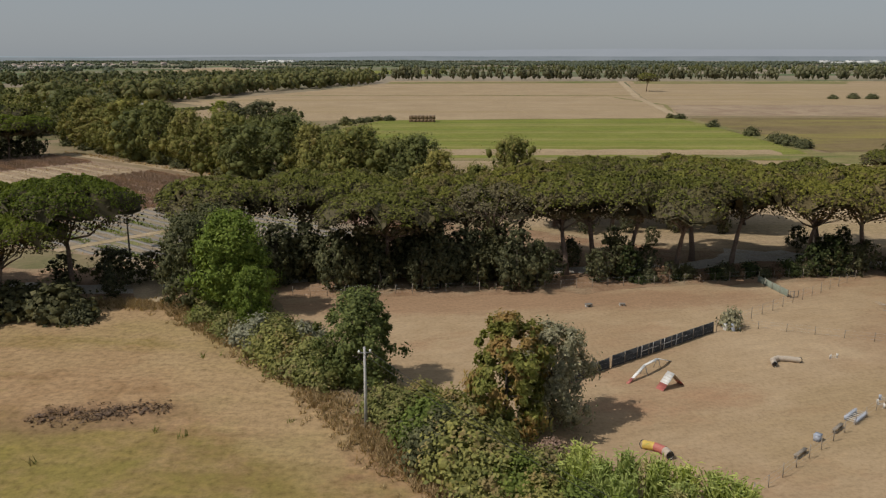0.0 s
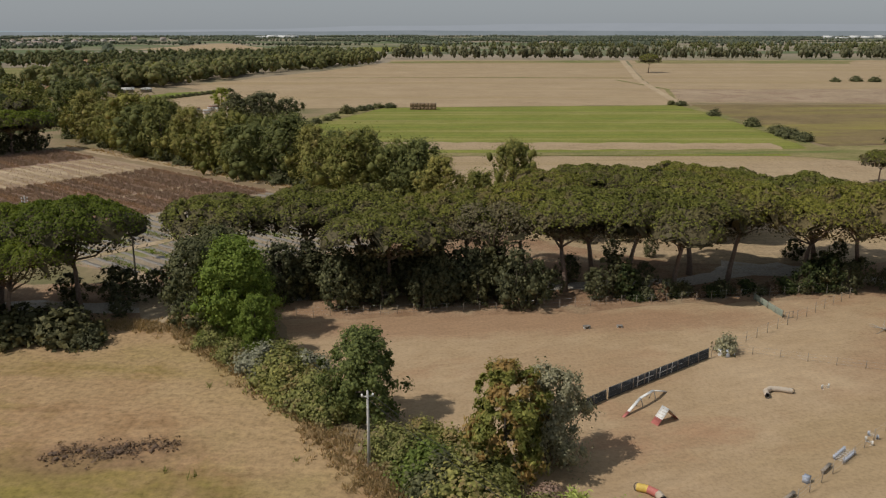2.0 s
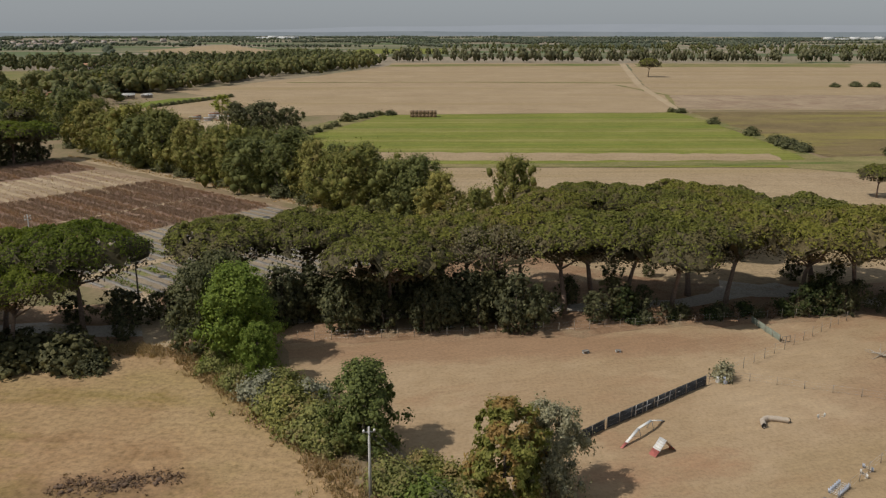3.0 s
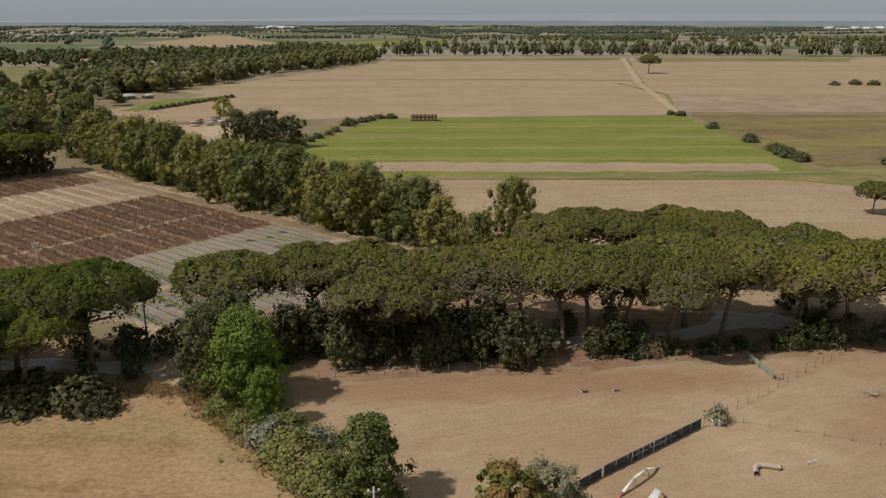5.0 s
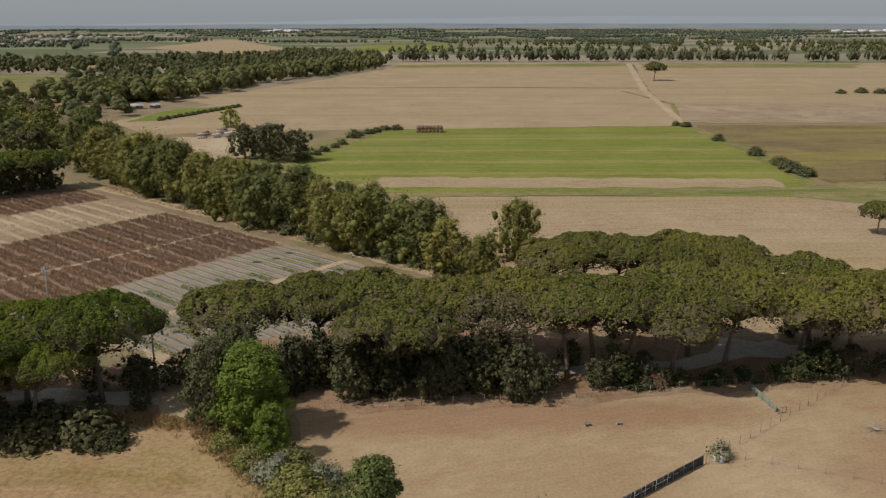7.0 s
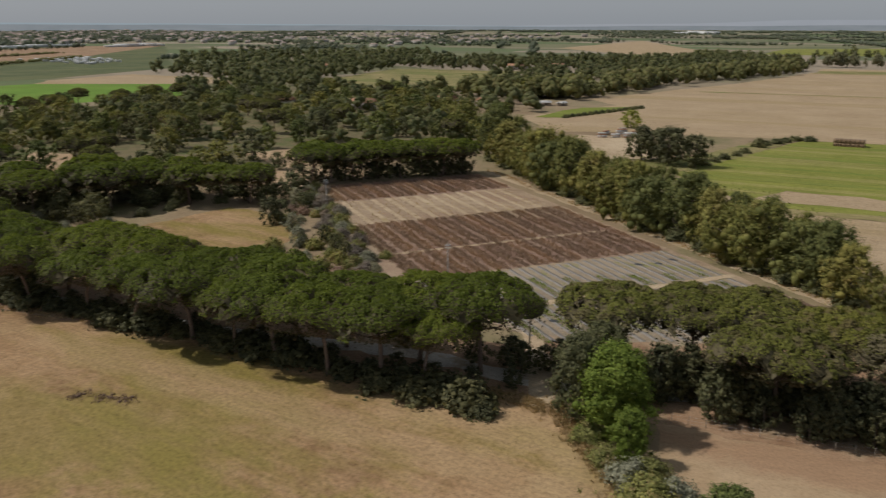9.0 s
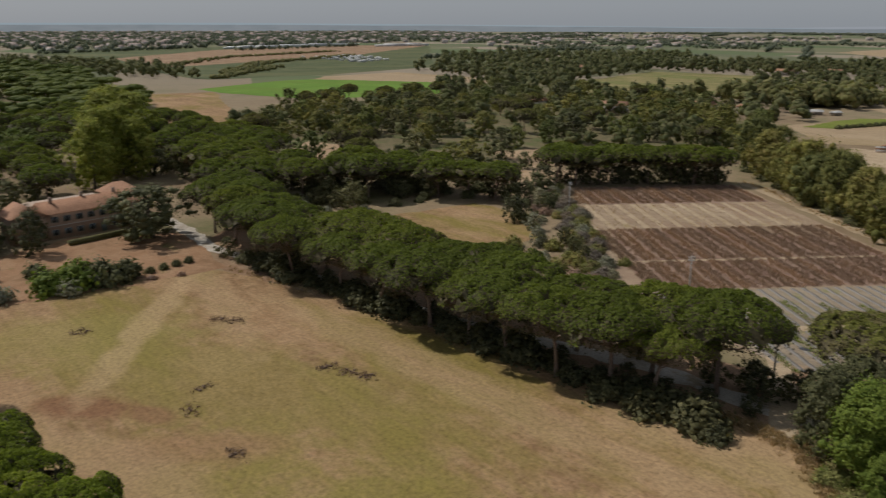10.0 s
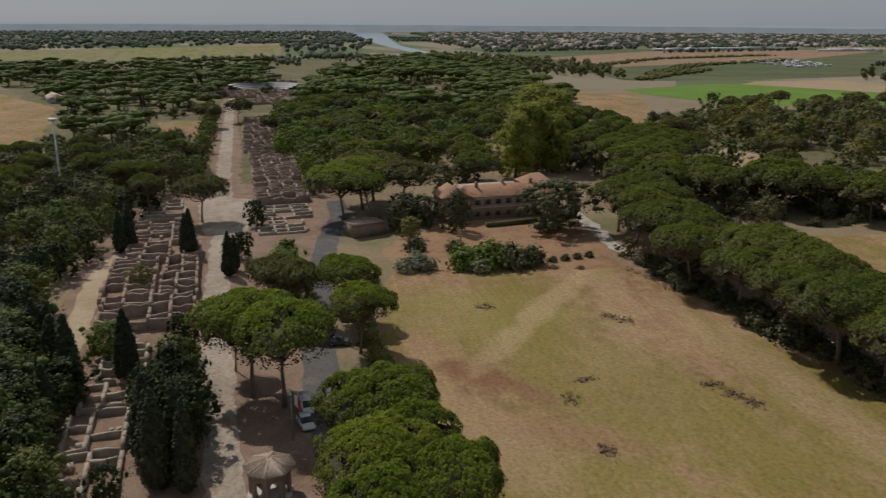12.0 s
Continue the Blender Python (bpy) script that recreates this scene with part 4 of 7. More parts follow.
def make_shrub(seed, h=3.0, r=2.2, n=22, tufts=46, size=0.36, long=1.0):
    rng = np.random.default_rng(seed)
    wood, crown = Geo(), Geo()
    for i in range(n):
        a, q = i * 2.39996, math.sqrt((i + 0.5) / n)
        rr = r * 0.85 * q * rng.uniform(0.8, 1.1)
        rc = r * 0.36 * rng.uniform(0.7, 1.3)
        top = h * (1 - 0.55 * q ** 2) * rng.uniform(0.75, 1.05) - rc * 0.8
        for z in (top, top * 0.45):
            spray_cloud(crown, rng, (rr * math.cos(a), rr * math.sin(a), max(rc * 0.5, z)), (rc, rc, rc * 0.85), tufts if z == top else tufts // 2, size, (0, 0, h * 0.15), (r, r, h), long)
    for k in range(5):
        a = k * 1.26
        limb(wood, rng, (0.15 * math.cos(a), 0.15 * math.sin(a), -0.1), (r * 0.5 * math.cos(a), r * 0.5 * math.sin(a), h * 0.6), 0.07, 0.02, 0, 3, 5)
    return wood.mesh("stem", M["bark_dark"], True), crown


KINDS = {}


def kind(key, made, h):
    """Stores the meshes of one kind of plant; its crown can be worn in several leaf colours."""
    wood, crown = made
    KINDS[key] = (wood, {}, crown, h)


def plant(name, key, leaf, x, y, h, label, category, group="", wide=1.0, parts=("trunk", "crown")):
    wood, worn, crown, h0 = KINDS[key]
    if leaf not in worn:
        worn[leaf] = crown.mesh("crown", [M[leaf], M["dry_shade_needles"]] if "pine" in key else M[leaf], True)
    rng = random.Random(x * 13.7 + y * 7.1)
    s = h / h0
    ob = thing(name, x, y, 0.0, label, category, group, rng.uniform(0, 360))
    ob.scale = (s * wide, s * wide, s)
    part(parts[0], wood, None, ob)
    part(parts[1], worn[leaf], None, ob)
    return ob


for i in range(5):
    kind("pine%d" % i, make_pine(11 + i, 15, (8.2, 9.0, 7.6, 8.6, 8.0)[i], dome=(3.1, 3.5, 2.9, 3.3, 3.5)[i], fork=(0.42, 0.38, 0.46, 0.4, 0.44)[i]), 15)
for i in range(3):
    kind("farpine%d" % i, make_pine(31 + i, 15, 8.4, 2000, size=0.48, limbs=4, dome=4.0, fork=0.36, rings=8, turns=20, low=7), 15)
kind("nearpine0", make_pine(41, 15, 8.6, 15000, dome=4.0, size=0.19), 15)
kind("nearpine1", make_pine(42, 15, 8.2, 14000, dome=3.7, size=0.19), 15)
kind("thinpine", make_pine(44, 15, 8.0, 2300, dome=3.4, limbs=18, holes=0.9), 15)
for i in range(5):
    kind("euc%d" % i, make_broad(51 + i, 17, (6.4, 7.2, 5.6, 6.8, 5.4)[i], 0.05, 120, 62, 0.32, 0.32, 0.2, 1.0, 1.4, 0.85, tall=1.5), 17)
for i in range(2):
    kind("plane%d" % i, make_broad(57 + i, 17, 6.4, 0.08, 130, 60, 0.36, 0.32, 0.1, 0.9, 1.3, 0.85), 17)
for i in range(4):
    kind("oak%d" % i, make_broad(61 + i, 12, (6.0, 6.6, 5.4, 6.2)[i], 0.10, 90, 30, 0.40, 0.35, 0.1, 0.9, 1.3, 0.85, limbs=5), 12)
for i in range(3):
    kind("midtree%d" % i, make_broad(71 + i, 12, 6.4, 0.05, 56, 20, 0.58, 0.3, 0.1, 1.0, 1.2, 0.85, limbs=4), 12)
kind("bright0", make_broad(81, 14, 5.6, 0.03, 150, 110, 0.25, 0.25, 0.0, 0.6, 1.6, 0.72), 14)
kind("bright1", make_broad(82, 11, 4.4, 0.03, 130, 110, 0.23, 0.22, 0.0, 0.8, 1.6, 0.68), 11)
kind("spiky0", make_broad(83, 12, 4.4, 0.03, 170, 90, 0.22, 0.2, 0.05, 0.9, 2.4, 0.5), 12)
kind("cypress0", make_cypress(91), 13)
kind("cypress1", make_cypress(92, 13, 1.9), 13)
for i in range(4):
    kind("shrub%d" % i, make_shrub(101 + i, 3, 2.3, 16, 34), 3)
kind("tall_shrub0", make_broad(111, 9, 3.8, 0.03, 48, 26, 0.46, 0.2, 0.0, 0.7, limbs=5), 9)
kind("tall_shrub1", make_broad(112, 9, 4.2, 0.03, 50, 26, 0.46, 0.2, 0.0, 0.8, limbs=5), 9)
kind("fine0", make_shrub(121, 3, 2.3, 20, 110, 0.17, 1.5), 3)
kind("fine1", make_shrub(122, 3, 2.3, 22, 110, 0.17, 1.5), 3)
kind("finetall", make_broad(123, 9, 3.8, 0.03, 110, 110, 0.2, 0.2, 0.0, 0.8, 1.5, 0.75), 9)

# ---- the row of umbrella pines along the lane ----
PINES_EAST = [(-2, 128, 14.6), (4, 130, 14.2), (-31, 121, 15.2), (-22, 127, 15), (-13, 130, 15), (-8, 119, 14.2), (13, 131, 15.4), (19, 122, 15.2), (24, 127, 15.6), (29, 125, 16), (36, 123, 15.4), (41, 131, 16), (46, 127, 16.2), (58, 127, 15), (64, 136, 16), (67, 127, 16.4), (75, 127, 16), (83, 129, 15.6), (92, 128, 15.6), (101, 130, 15)]
for i, (x, y, h) in enumerate(PINES_EAST):
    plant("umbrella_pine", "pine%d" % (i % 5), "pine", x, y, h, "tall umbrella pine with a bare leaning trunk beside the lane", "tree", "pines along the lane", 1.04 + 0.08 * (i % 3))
plant("umbrella_pine", "thinpine", "pine_grey", 8, 121, 14.2, "sickly umbrella pine with thin grey brown needles", "tree", "pines along the lane")
for i, (x, y) in enumerate([(22, 158), (28, 162), (33, 157), (39, 161), (44, 157), (50, 161), (55, 157), (60, 160)]):
    plant("umbrella_pine", "pine%d" % (i % 5), "pine", x, y, 12.9 + 0.4 * (i % 3), "umbrella pine in a close clump at the stubble field", "tree", "clump of pines behind the lane", 1.15)
PINES_WEST = [(-53, 113, 16.4), (-64, 112, 15.6), (-58, 102, 14.5), (-66, 103, 15), (-75, 101, 15.2), (-79, 112, 15.5), (-86, 101, 15), (-90, 113, 15.6), (-95, 101, 15), (-101, 113, 15.5), (-106, 102, 15.4), (-113, 112, 15), (-120, 101, 15), (-126, 112, 15.4), (-134, 102, 15), (-139, 112, 15.4), (-148, 100, 15), (-151, 111, 15.5), (-160, 108, 15), (-168, 103, 15.5), (-176, 112, 16), (-186, 108, 15.5), (-193, 117, 16), (-208, 121, 16), (-200, 110, 15)]
for i, (x, y, h) in enumerate(PINES_WEST):
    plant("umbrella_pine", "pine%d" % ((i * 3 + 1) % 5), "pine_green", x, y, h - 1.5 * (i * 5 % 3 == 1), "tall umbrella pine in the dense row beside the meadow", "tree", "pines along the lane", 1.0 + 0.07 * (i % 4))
plant("umbrella_pine", "farpine0", "pine", 115, 214, 9, "small umbrella pine standing in the stubble", "tree")
plant("umbrella_pine", "farpine1", "pine", 119, 211, 9, "small umbrella pine standing in the stubble", "tree")
plant("umbrella_pine", "farpine2", "pine", 189, 775, 17, "lone umbrella pine between far fields", "tree")

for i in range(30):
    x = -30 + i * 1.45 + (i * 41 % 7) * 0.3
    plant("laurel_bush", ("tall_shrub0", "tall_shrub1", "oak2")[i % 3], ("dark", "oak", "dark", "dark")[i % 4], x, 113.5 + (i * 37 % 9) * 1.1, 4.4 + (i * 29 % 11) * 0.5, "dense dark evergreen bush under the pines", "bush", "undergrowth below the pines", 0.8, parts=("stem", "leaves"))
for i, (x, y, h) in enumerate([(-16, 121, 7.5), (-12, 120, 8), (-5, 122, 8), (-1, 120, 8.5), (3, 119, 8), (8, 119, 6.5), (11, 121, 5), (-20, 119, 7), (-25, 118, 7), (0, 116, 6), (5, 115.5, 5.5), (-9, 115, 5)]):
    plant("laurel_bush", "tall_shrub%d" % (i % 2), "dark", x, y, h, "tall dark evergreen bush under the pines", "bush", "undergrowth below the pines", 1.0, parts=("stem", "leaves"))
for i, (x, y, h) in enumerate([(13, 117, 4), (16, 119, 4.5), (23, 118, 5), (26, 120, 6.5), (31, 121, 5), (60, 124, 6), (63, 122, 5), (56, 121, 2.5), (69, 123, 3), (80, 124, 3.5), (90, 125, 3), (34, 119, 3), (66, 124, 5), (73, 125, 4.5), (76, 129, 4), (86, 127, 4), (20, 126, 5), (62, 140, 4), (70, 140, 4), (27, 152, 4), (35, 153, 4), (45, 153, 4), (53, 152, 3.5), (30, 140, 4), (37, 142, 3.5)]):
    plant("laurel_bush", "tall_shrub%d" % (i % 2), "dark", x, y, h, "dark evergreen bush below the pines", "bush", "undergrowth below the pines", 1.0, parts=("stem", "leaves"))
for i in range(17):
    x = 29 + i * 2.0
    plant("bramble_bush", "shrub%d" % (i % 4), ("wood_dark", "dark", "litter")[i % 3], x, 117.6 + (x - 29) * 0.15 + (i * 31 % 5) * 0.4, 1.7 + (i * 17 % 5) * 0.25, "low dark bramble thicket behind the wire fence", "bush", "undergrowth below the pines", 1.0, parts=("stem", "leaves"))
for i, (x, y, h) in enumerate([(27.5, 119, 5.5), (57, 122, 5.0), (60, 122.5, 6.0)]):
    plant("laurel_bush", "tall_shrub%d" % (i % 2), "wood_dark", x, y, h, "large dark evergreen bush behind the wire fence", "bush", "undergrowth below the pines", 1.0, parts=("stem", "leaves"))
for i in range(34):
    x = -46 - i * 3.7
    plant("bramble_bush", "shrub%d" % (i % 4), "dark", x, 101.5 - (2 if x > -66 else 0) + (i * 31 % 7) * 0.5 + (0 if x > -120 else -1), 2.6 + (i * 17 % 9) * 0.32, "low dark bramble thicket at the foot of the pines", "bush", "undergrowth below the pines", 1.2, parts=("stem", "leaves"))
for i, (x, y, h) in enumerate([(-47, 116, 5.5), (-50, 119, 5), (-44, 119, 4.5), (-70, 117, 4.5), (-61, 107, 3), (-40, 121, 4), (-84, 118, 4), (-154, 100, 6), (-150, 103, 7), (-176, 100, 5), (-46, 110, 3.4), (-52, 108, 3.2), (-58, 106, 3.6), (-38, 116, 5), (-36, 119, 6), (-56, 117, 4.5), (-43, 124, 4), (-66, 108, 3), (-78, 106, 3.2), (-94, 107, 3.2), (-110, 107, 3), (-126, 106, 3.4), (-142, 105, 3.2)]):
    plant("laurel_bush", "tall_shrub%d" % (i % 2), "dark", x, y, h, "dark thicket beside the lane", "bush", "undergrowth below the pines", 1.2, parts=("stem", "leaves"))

# ---- hedge between meadow and paddock ----
plant("broadleaf_tree", "bright0", "bright", -27.5, 103, 13.4, "bright green leafy tree at the hedge corner", "tree")
plant("broadleaf_tree", "finetall", "oak", -34, 107, 12.5, "ivy covered dark green tree beside the lane", "tree", wide=0.8)
plant("broadleaf_tree", "finetall", "oak", -32, 112, 13, "ivy covered dark green tree beside the lane", "tree", wide=0.75)
plant("broadleaf_tree", "bright1", "bright", -23.5, 96, 8, "bright green young tree in the hedge", "tree", wide=0.8)
plant("broadleaf_tree", "bright1", "evergreen", -8.5, 78.5, 10.2, "round green tree in the hedge", "tree")
plant("broadleaf_tree", "spiky0", "autumn", 5.5, 66.5, 11.4, "loose tree with yellow and rusty turning leaves", "tree", wide=0.95)
plant("broadleaf_tree", "finetall", "silver", 10, 70, 9.6, "grey silvery leaved tree behind the hedge", "tree", wide=0.85)
for i, (x, y, h, leaf) in enumerate([(-30, 100, 3, "hedge"), (-26, 95, 3, "hedge"), (-22, 91, 3.8, "silver"), (-19, 88, 4.2, "hedge"), (-17, 85, 4, "hedge"), (-14, 82, 4.2, "hedge"), (-12, 79, 3.5, "hedge"), (-20, 93, 3.4, "hedge"), (-16, 90, 3.4, "silver"),
                                     (-5, 71.5, 3.4, "hedge"), (-3, 69, 3.6, "hedge"), (-1, 67, 4, "feather"), (0, 63, 4.6, "oak"), (2, 61, 5, "hedge"), (3, 64, 5, "hedge"), (4, 58, 4, "hedge"), (6, 57, 3.6, "feather"), (8, 59, 3.2, "hedge"), (1, 70, 3.5, "hedge"), (-2, 74, 2.6, "hedge"),
                                     (7.5, 55, 3.2, "hedge"), (10, 54, 3, "feather"), (13, 52, 3, "bright"), (9, 62, 2.4, "rust")]):
    plant("hedge_bush", "fine%d" % (i % 2), leaf, x, y, h, "tangled hedge bush between meadow and paddock", "bush", "hedge bushes", 1.15, parts=("stem", "leaves"))

# ---- eucalyptus row beside the orchard ----
EUCS = [(8, 172, 13), (0, 179, 13.5), (-6, 185, 14.5), (-12, 190, 16), (-19, 195, 16.5), (-26, 201, 17), (-34, 208, 17), (-42, 215, 17), (-51, 223, 17), (-60, 231, 17.5), (-69, 239, 17.5), (-78, 247, 18), (-87, 256, 18), (-96, 265, 18.5), (-105, 274, 19), (-115, 284, 19), (-126, 296, 19.5), (-138, 308, 20)]
for i, (x, y, h) in enumerate(EUCS):
    leaf = ("euc", "euc_dark", "euc", "euc_gold", "euc_dark")[i * 3 % 5]
    plant("eucalyptus_tree", "euc%d" % (i * 2 % 5), leaf, x + (i * 5 % 4 - 1.5), y + (i * 7 % 5 - 2), h * (0.82 + 0.055 * (i * 7 % 5)), "tall olive green eucalyptus in a field row", "tree", "eucalyptus row", 1.15 + 0.1 * (i * 2 % 3))
    if i > 2:
        plant("eucalyptus_tree", "euc%d" % ((i + 2) % 5), ("euc_dark", "euc", "euc_dark")[i % 3], x + 6, y + 7 + i % 3, h * (0.72 + 0.05 * (i * 3 % 4)), "olive green eucalyptus behind the front row", "tree", "eucalyptus row", 0.9)
    plant("bramble_bush", "shrub%d" % (i % 4), "oak", x - 1, y - 1, 3.6, "dark bush at the foot of the eucalyptus row", "bush", "bushes below the eucalyptus", 1.4, parts=("stem", "leaves"))
plant("eucalyptus_tree", "euc1", "euc", 16, 190, 14.5, "single olive green eucalyptus at the stubble field", "tree", wide=0.95)
for i, (x, y, h) in enumerate([(-62, 330, 13), (-73, 332, 15.3), (-85, 336, 14.5), (-79, 342, 13)]):
    plant("oak_tree", "oak%d" % i, "dark", x, y, h, "dark round evergreen oak by the farm yard", "tree", "oaks by the farm yard", 1.05)
for i in range(14):
    plant("garden_hedge_bush", "shrub%d" % (i % 4), "oak", -165 + i * 1.9 + 0.1 * i, 468 + i * 5.6, 2.6, "dark clipped bush bordering the garden plot", "bush", "garden plot hedge", 1.2, parts=("stem", "leaves"))
plant("broadleaf_tree", "tall_shrub1", "plane", -118, 440, 9.5, "round green tree at the farm yard", "tree", wide=1.35)
for i, (x, y, h, w) in enumerate([(127, 388, 4, 1.0), (129, 345, 4.5, 1.1), (130, 322, 4.2, 1.2), (130, 313, 4.2, 1.3), (130, 305, 4.2, 1.3), (131, 298, 4, 1.2), (126, 440, 3.5, 1.2), (122, 444, 3, 1.2), (160, 288, 5, 1.2), (166, 288, 5.2, 1.2), (172, 289, 5, 1.2), (179, 289, 5, 1.2), (186, 289, 5, 1.2), (-47, 397, 5, 0.9), (-34, 427, 3, 1.5), (-28, 428, 3, 1.6), (300, 640, 4, 1.3), (318, 645, 5, 1.3), (330, 640, 5, 1.3), (310, 520, 4, 1.4), (-60, 336, 3, 1.2), (-57, 346, 2.6, 1.2), (-55, 355, 3.2, 1.1), (-52, 366, 2.6, 1.2), (-50, 376, 3, 1.2), (-45, 404, 3, 1.2), (-41, 412, 3.4, 1.2), (-38, 419, 3, 1.3), (192, 290, 5, 1.2), (199, 290, 5, 1.3), (206, 291, 5, 1.2), (213, 291, 5.2, 1.3), (220, 292, 5, 1.2)]):
    plant("field_bush", "shrub%d" % (i % 4), "oak", x, y, h, "rounded dark green bush on a field margin", "bush", "bushes on field margins", w, parts=("stem", "leaves"))

# ---- middle distance: pine groups and mixed woods ----
for i, (x, y, h) in enumerate([(-197, 192, 14), (-174, 197, 13), (-221, 176, 15), (-214, 165, 14), (-206, 170, 15), (-218, 152, 14), (-229, 144, 14), (-236, 160, 14), (-205, 182, 13), (-212, 190, 13), (-280, 147, 14), (-272, 158, 14), (-290, 160, 14), (-190, 187, 13), (-183, 194, 12.5), (-226, 188, 13), (-246, 152, 14), (-222, 134, 15), (-234, 130, 14.5), (-262, 150, 14), (-284, 172, 13),
                               (-171, 237, 14), (-166, 244, 14), (-160, 251, 14), (-154, 257, 14), (-148, 263, 14), (-142, 268, 14), (-137, 274, 13.5), (-176, 232, 14), (-180, 240, 14), (-168, 252, 14), (-150, 270, 13)]):
    plant("umbrella_pine", "farpine%d" % (i % 3), "pine_green", x, y, h, "dark umbrella pine in a loose group", "tree", "pine groups", 0.95 + 0.1 * (i % 3))
for i, (x, y, h) in enumerate([(-150, 178, 8), (-148, 180, 7), (-128, 162, 5.5), (-124, 168, 5), (-118, 164, 4.5), (-140, 175, 5), (-112, 160, 4), (-152, 196, 6), (-158, 200, 6)]):
    plant("broadleaf_tree", "tall_shrub%d" % (i % 2), ("dark", "oak", "silver")[i % 3], x, y, h, "bushy tree at the orchard's edge", "tree", "trees at the orchard's edge", 1.0)


for i in range(16):
    plant("laurel_bush", "tall_shrub%d" % (i % 2), "dark", -177 + i * 2.7, 235 + i * 2.6 + (i * 7 % 3), 5 + (i * 5 % 4), "dark bush below a group of pines", "bush", "undergrowth below the pine groups", 1.1, parts=("stem", "leaves"))


def scatter(poly, n, gap, seed, clusters=0.0):
    """Places in a stretch of land, clear of fields and ways; clusters leaves gaps of that size between groups."""
    rng = random.Random(seed)
    xs, ys = [p[0] for p in poly], [p[1] for p in poly]
    out = []
    for _ in range(n * 25):
        x, y = rng.uniform(min(xs), max(xs)), rng.uniform(min(ys), max(ys))
        if clusters and noise.noise((x / clusters, y / clusters, seed)) < -0.02:
            continue
        if inside(poly, x, y) and not any(inside(f, x, y) for f in NO_TREES) and all((x - a) ** 2 + (y - b) ** 2 > gap * gap for a, b in out):
            out.append((x, y))
            if len(out) == n:
                break
    return out


WOOD_NORTH = [(-225, 205), (-190, 300), (-150, 330), (-175, 440), (-330, 540), (-470, 470), (-480, 330), (-330, 195), (-262, 180)]
for i, (x, y) in enumerate(scatter(WOOD_NORTH, 180, 8.6, 5)):
    k = i % 7
    if k == 0:
        plant("umbrella_pine", "farpine%d" % (i % 3), "pine", x, y, 13, "umbrella pine among mixed trees", "tree", "mixed wood", 0.9)
    else:
        plant("broadleaf_tree", "midtree%d" % (i % 3), ("euc_dark", "evergreen", "euc", "farwood", "oak", "euc")[k - 1], x, y, 7 + (i * 13 % 9), "leafy tree in a mixed wood", "tree", "mixed wood")
THICKET = [(-228, 122), (-262, 180), (-225, 205), (-190, 300), (-140, 290), (-178, 236), (-150, 205), (-186, 192), (-190, 150)]
for i, (x, y) in enumerate(scatter(THICKET, 130, 4.4, 15)):
    k = i % 5
    plant("thicket_bush", ("shrub%d" % (i % 4)) if k < 3 else "midtree%d" % (i % 3), ("silver", "oak", "oak", "dark", "oak")[k], x, y, (2.2 + (i % 4) * 0.7) if k < 3 else 6 + i % 4, "scrubby grey green growth between pine groups", "bush", "thicket", parts=("stem", "leaves"))
EDGE = [(-176, 228), (-168, 222), (-100, 149), (-92, 140), (-112, 135), (-135, 150), (-152, 178), (-160, 205)]
for i, (x, y) in enumerate(scatter(EDGE, 34, 4.5, 16)):
    plant("thicket_bush", "shrub%d" % (i % 4), ("silver", "hedge", "rust", "hedge")[i % 4], x, y, 2.0 + (i % 4) * 0.5, "tangled grey thorn bush at the orchard's edge", "bush", "thicket", parts=("stem", "leaves"))
rng = random.Random(31)
for i in range(46):
    k = i / 45
    plant("thorn_bush", "fine%d" % (i % 2), ("thorn", "thorn", "hedge", "silver")[i % 4], -172 + 76 * k + rng.gauss(0, 2.2), 226 - 78 * k + rng.gauss(0, 2.2), 1.8 + (i * 7 % 5) * 0.4, "bare grey thorn bush at the orchard's edge", "bush", "thorn bushes", 1.1, parts=("stem", "leaves"))
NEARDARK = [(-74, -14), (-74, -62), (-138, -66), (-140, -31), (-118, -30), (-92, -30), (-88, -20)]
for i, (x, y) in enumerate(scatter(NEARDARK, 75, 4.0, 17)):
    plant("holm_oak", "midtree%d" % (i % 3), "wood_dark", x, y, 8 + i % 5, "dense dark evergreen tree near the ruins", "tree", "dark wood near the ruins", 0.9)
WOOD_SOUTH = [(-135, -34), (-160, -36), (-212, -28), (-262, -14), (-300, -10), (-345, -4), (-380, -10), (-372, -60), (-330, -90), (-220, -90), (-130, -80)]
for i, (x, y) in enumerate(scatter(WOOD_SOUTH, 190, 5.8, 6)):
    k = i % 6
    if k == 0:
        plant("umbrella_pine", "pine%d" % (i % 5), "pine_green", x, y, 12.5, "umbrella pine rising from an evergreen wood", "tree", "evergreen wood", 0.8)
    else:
        # nearer trees wear the leaf that has shade put into its colour
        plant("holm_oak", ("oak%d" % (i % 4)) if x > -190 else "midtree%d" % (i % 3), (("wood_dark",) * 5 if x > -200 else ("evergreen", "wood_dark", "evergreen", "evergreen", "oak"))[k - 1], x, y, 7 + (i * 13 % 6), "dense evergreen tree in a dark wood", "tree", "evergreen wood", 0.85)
WOOD_CENTRE = [(-318, 36), (-300, 62), (-300, 108), (-340, 130), (-470, 165), (-520, 140), (-545, 60), (-440, 34), (-380, 26)]
for i, (x, y) in enumerate(scatter(WOOD_CENTRE, 170, 7, 7)):
    k = i % 4
    if k == 0:
        plant("umbrella_pine", "farpine%d" % (i % 3), "pine_green", x, y, 13, "umbrella pine in a green wood", "tree", "green wood")
    else:
        plant("broadleaf_tree", "midtree%d" % (i % 3), ("bright", "feather", "evergreen")[k - 1], x, y, 8 + (i * 13 % 5), "green leafy tree in a wood", "tree", "green wood")
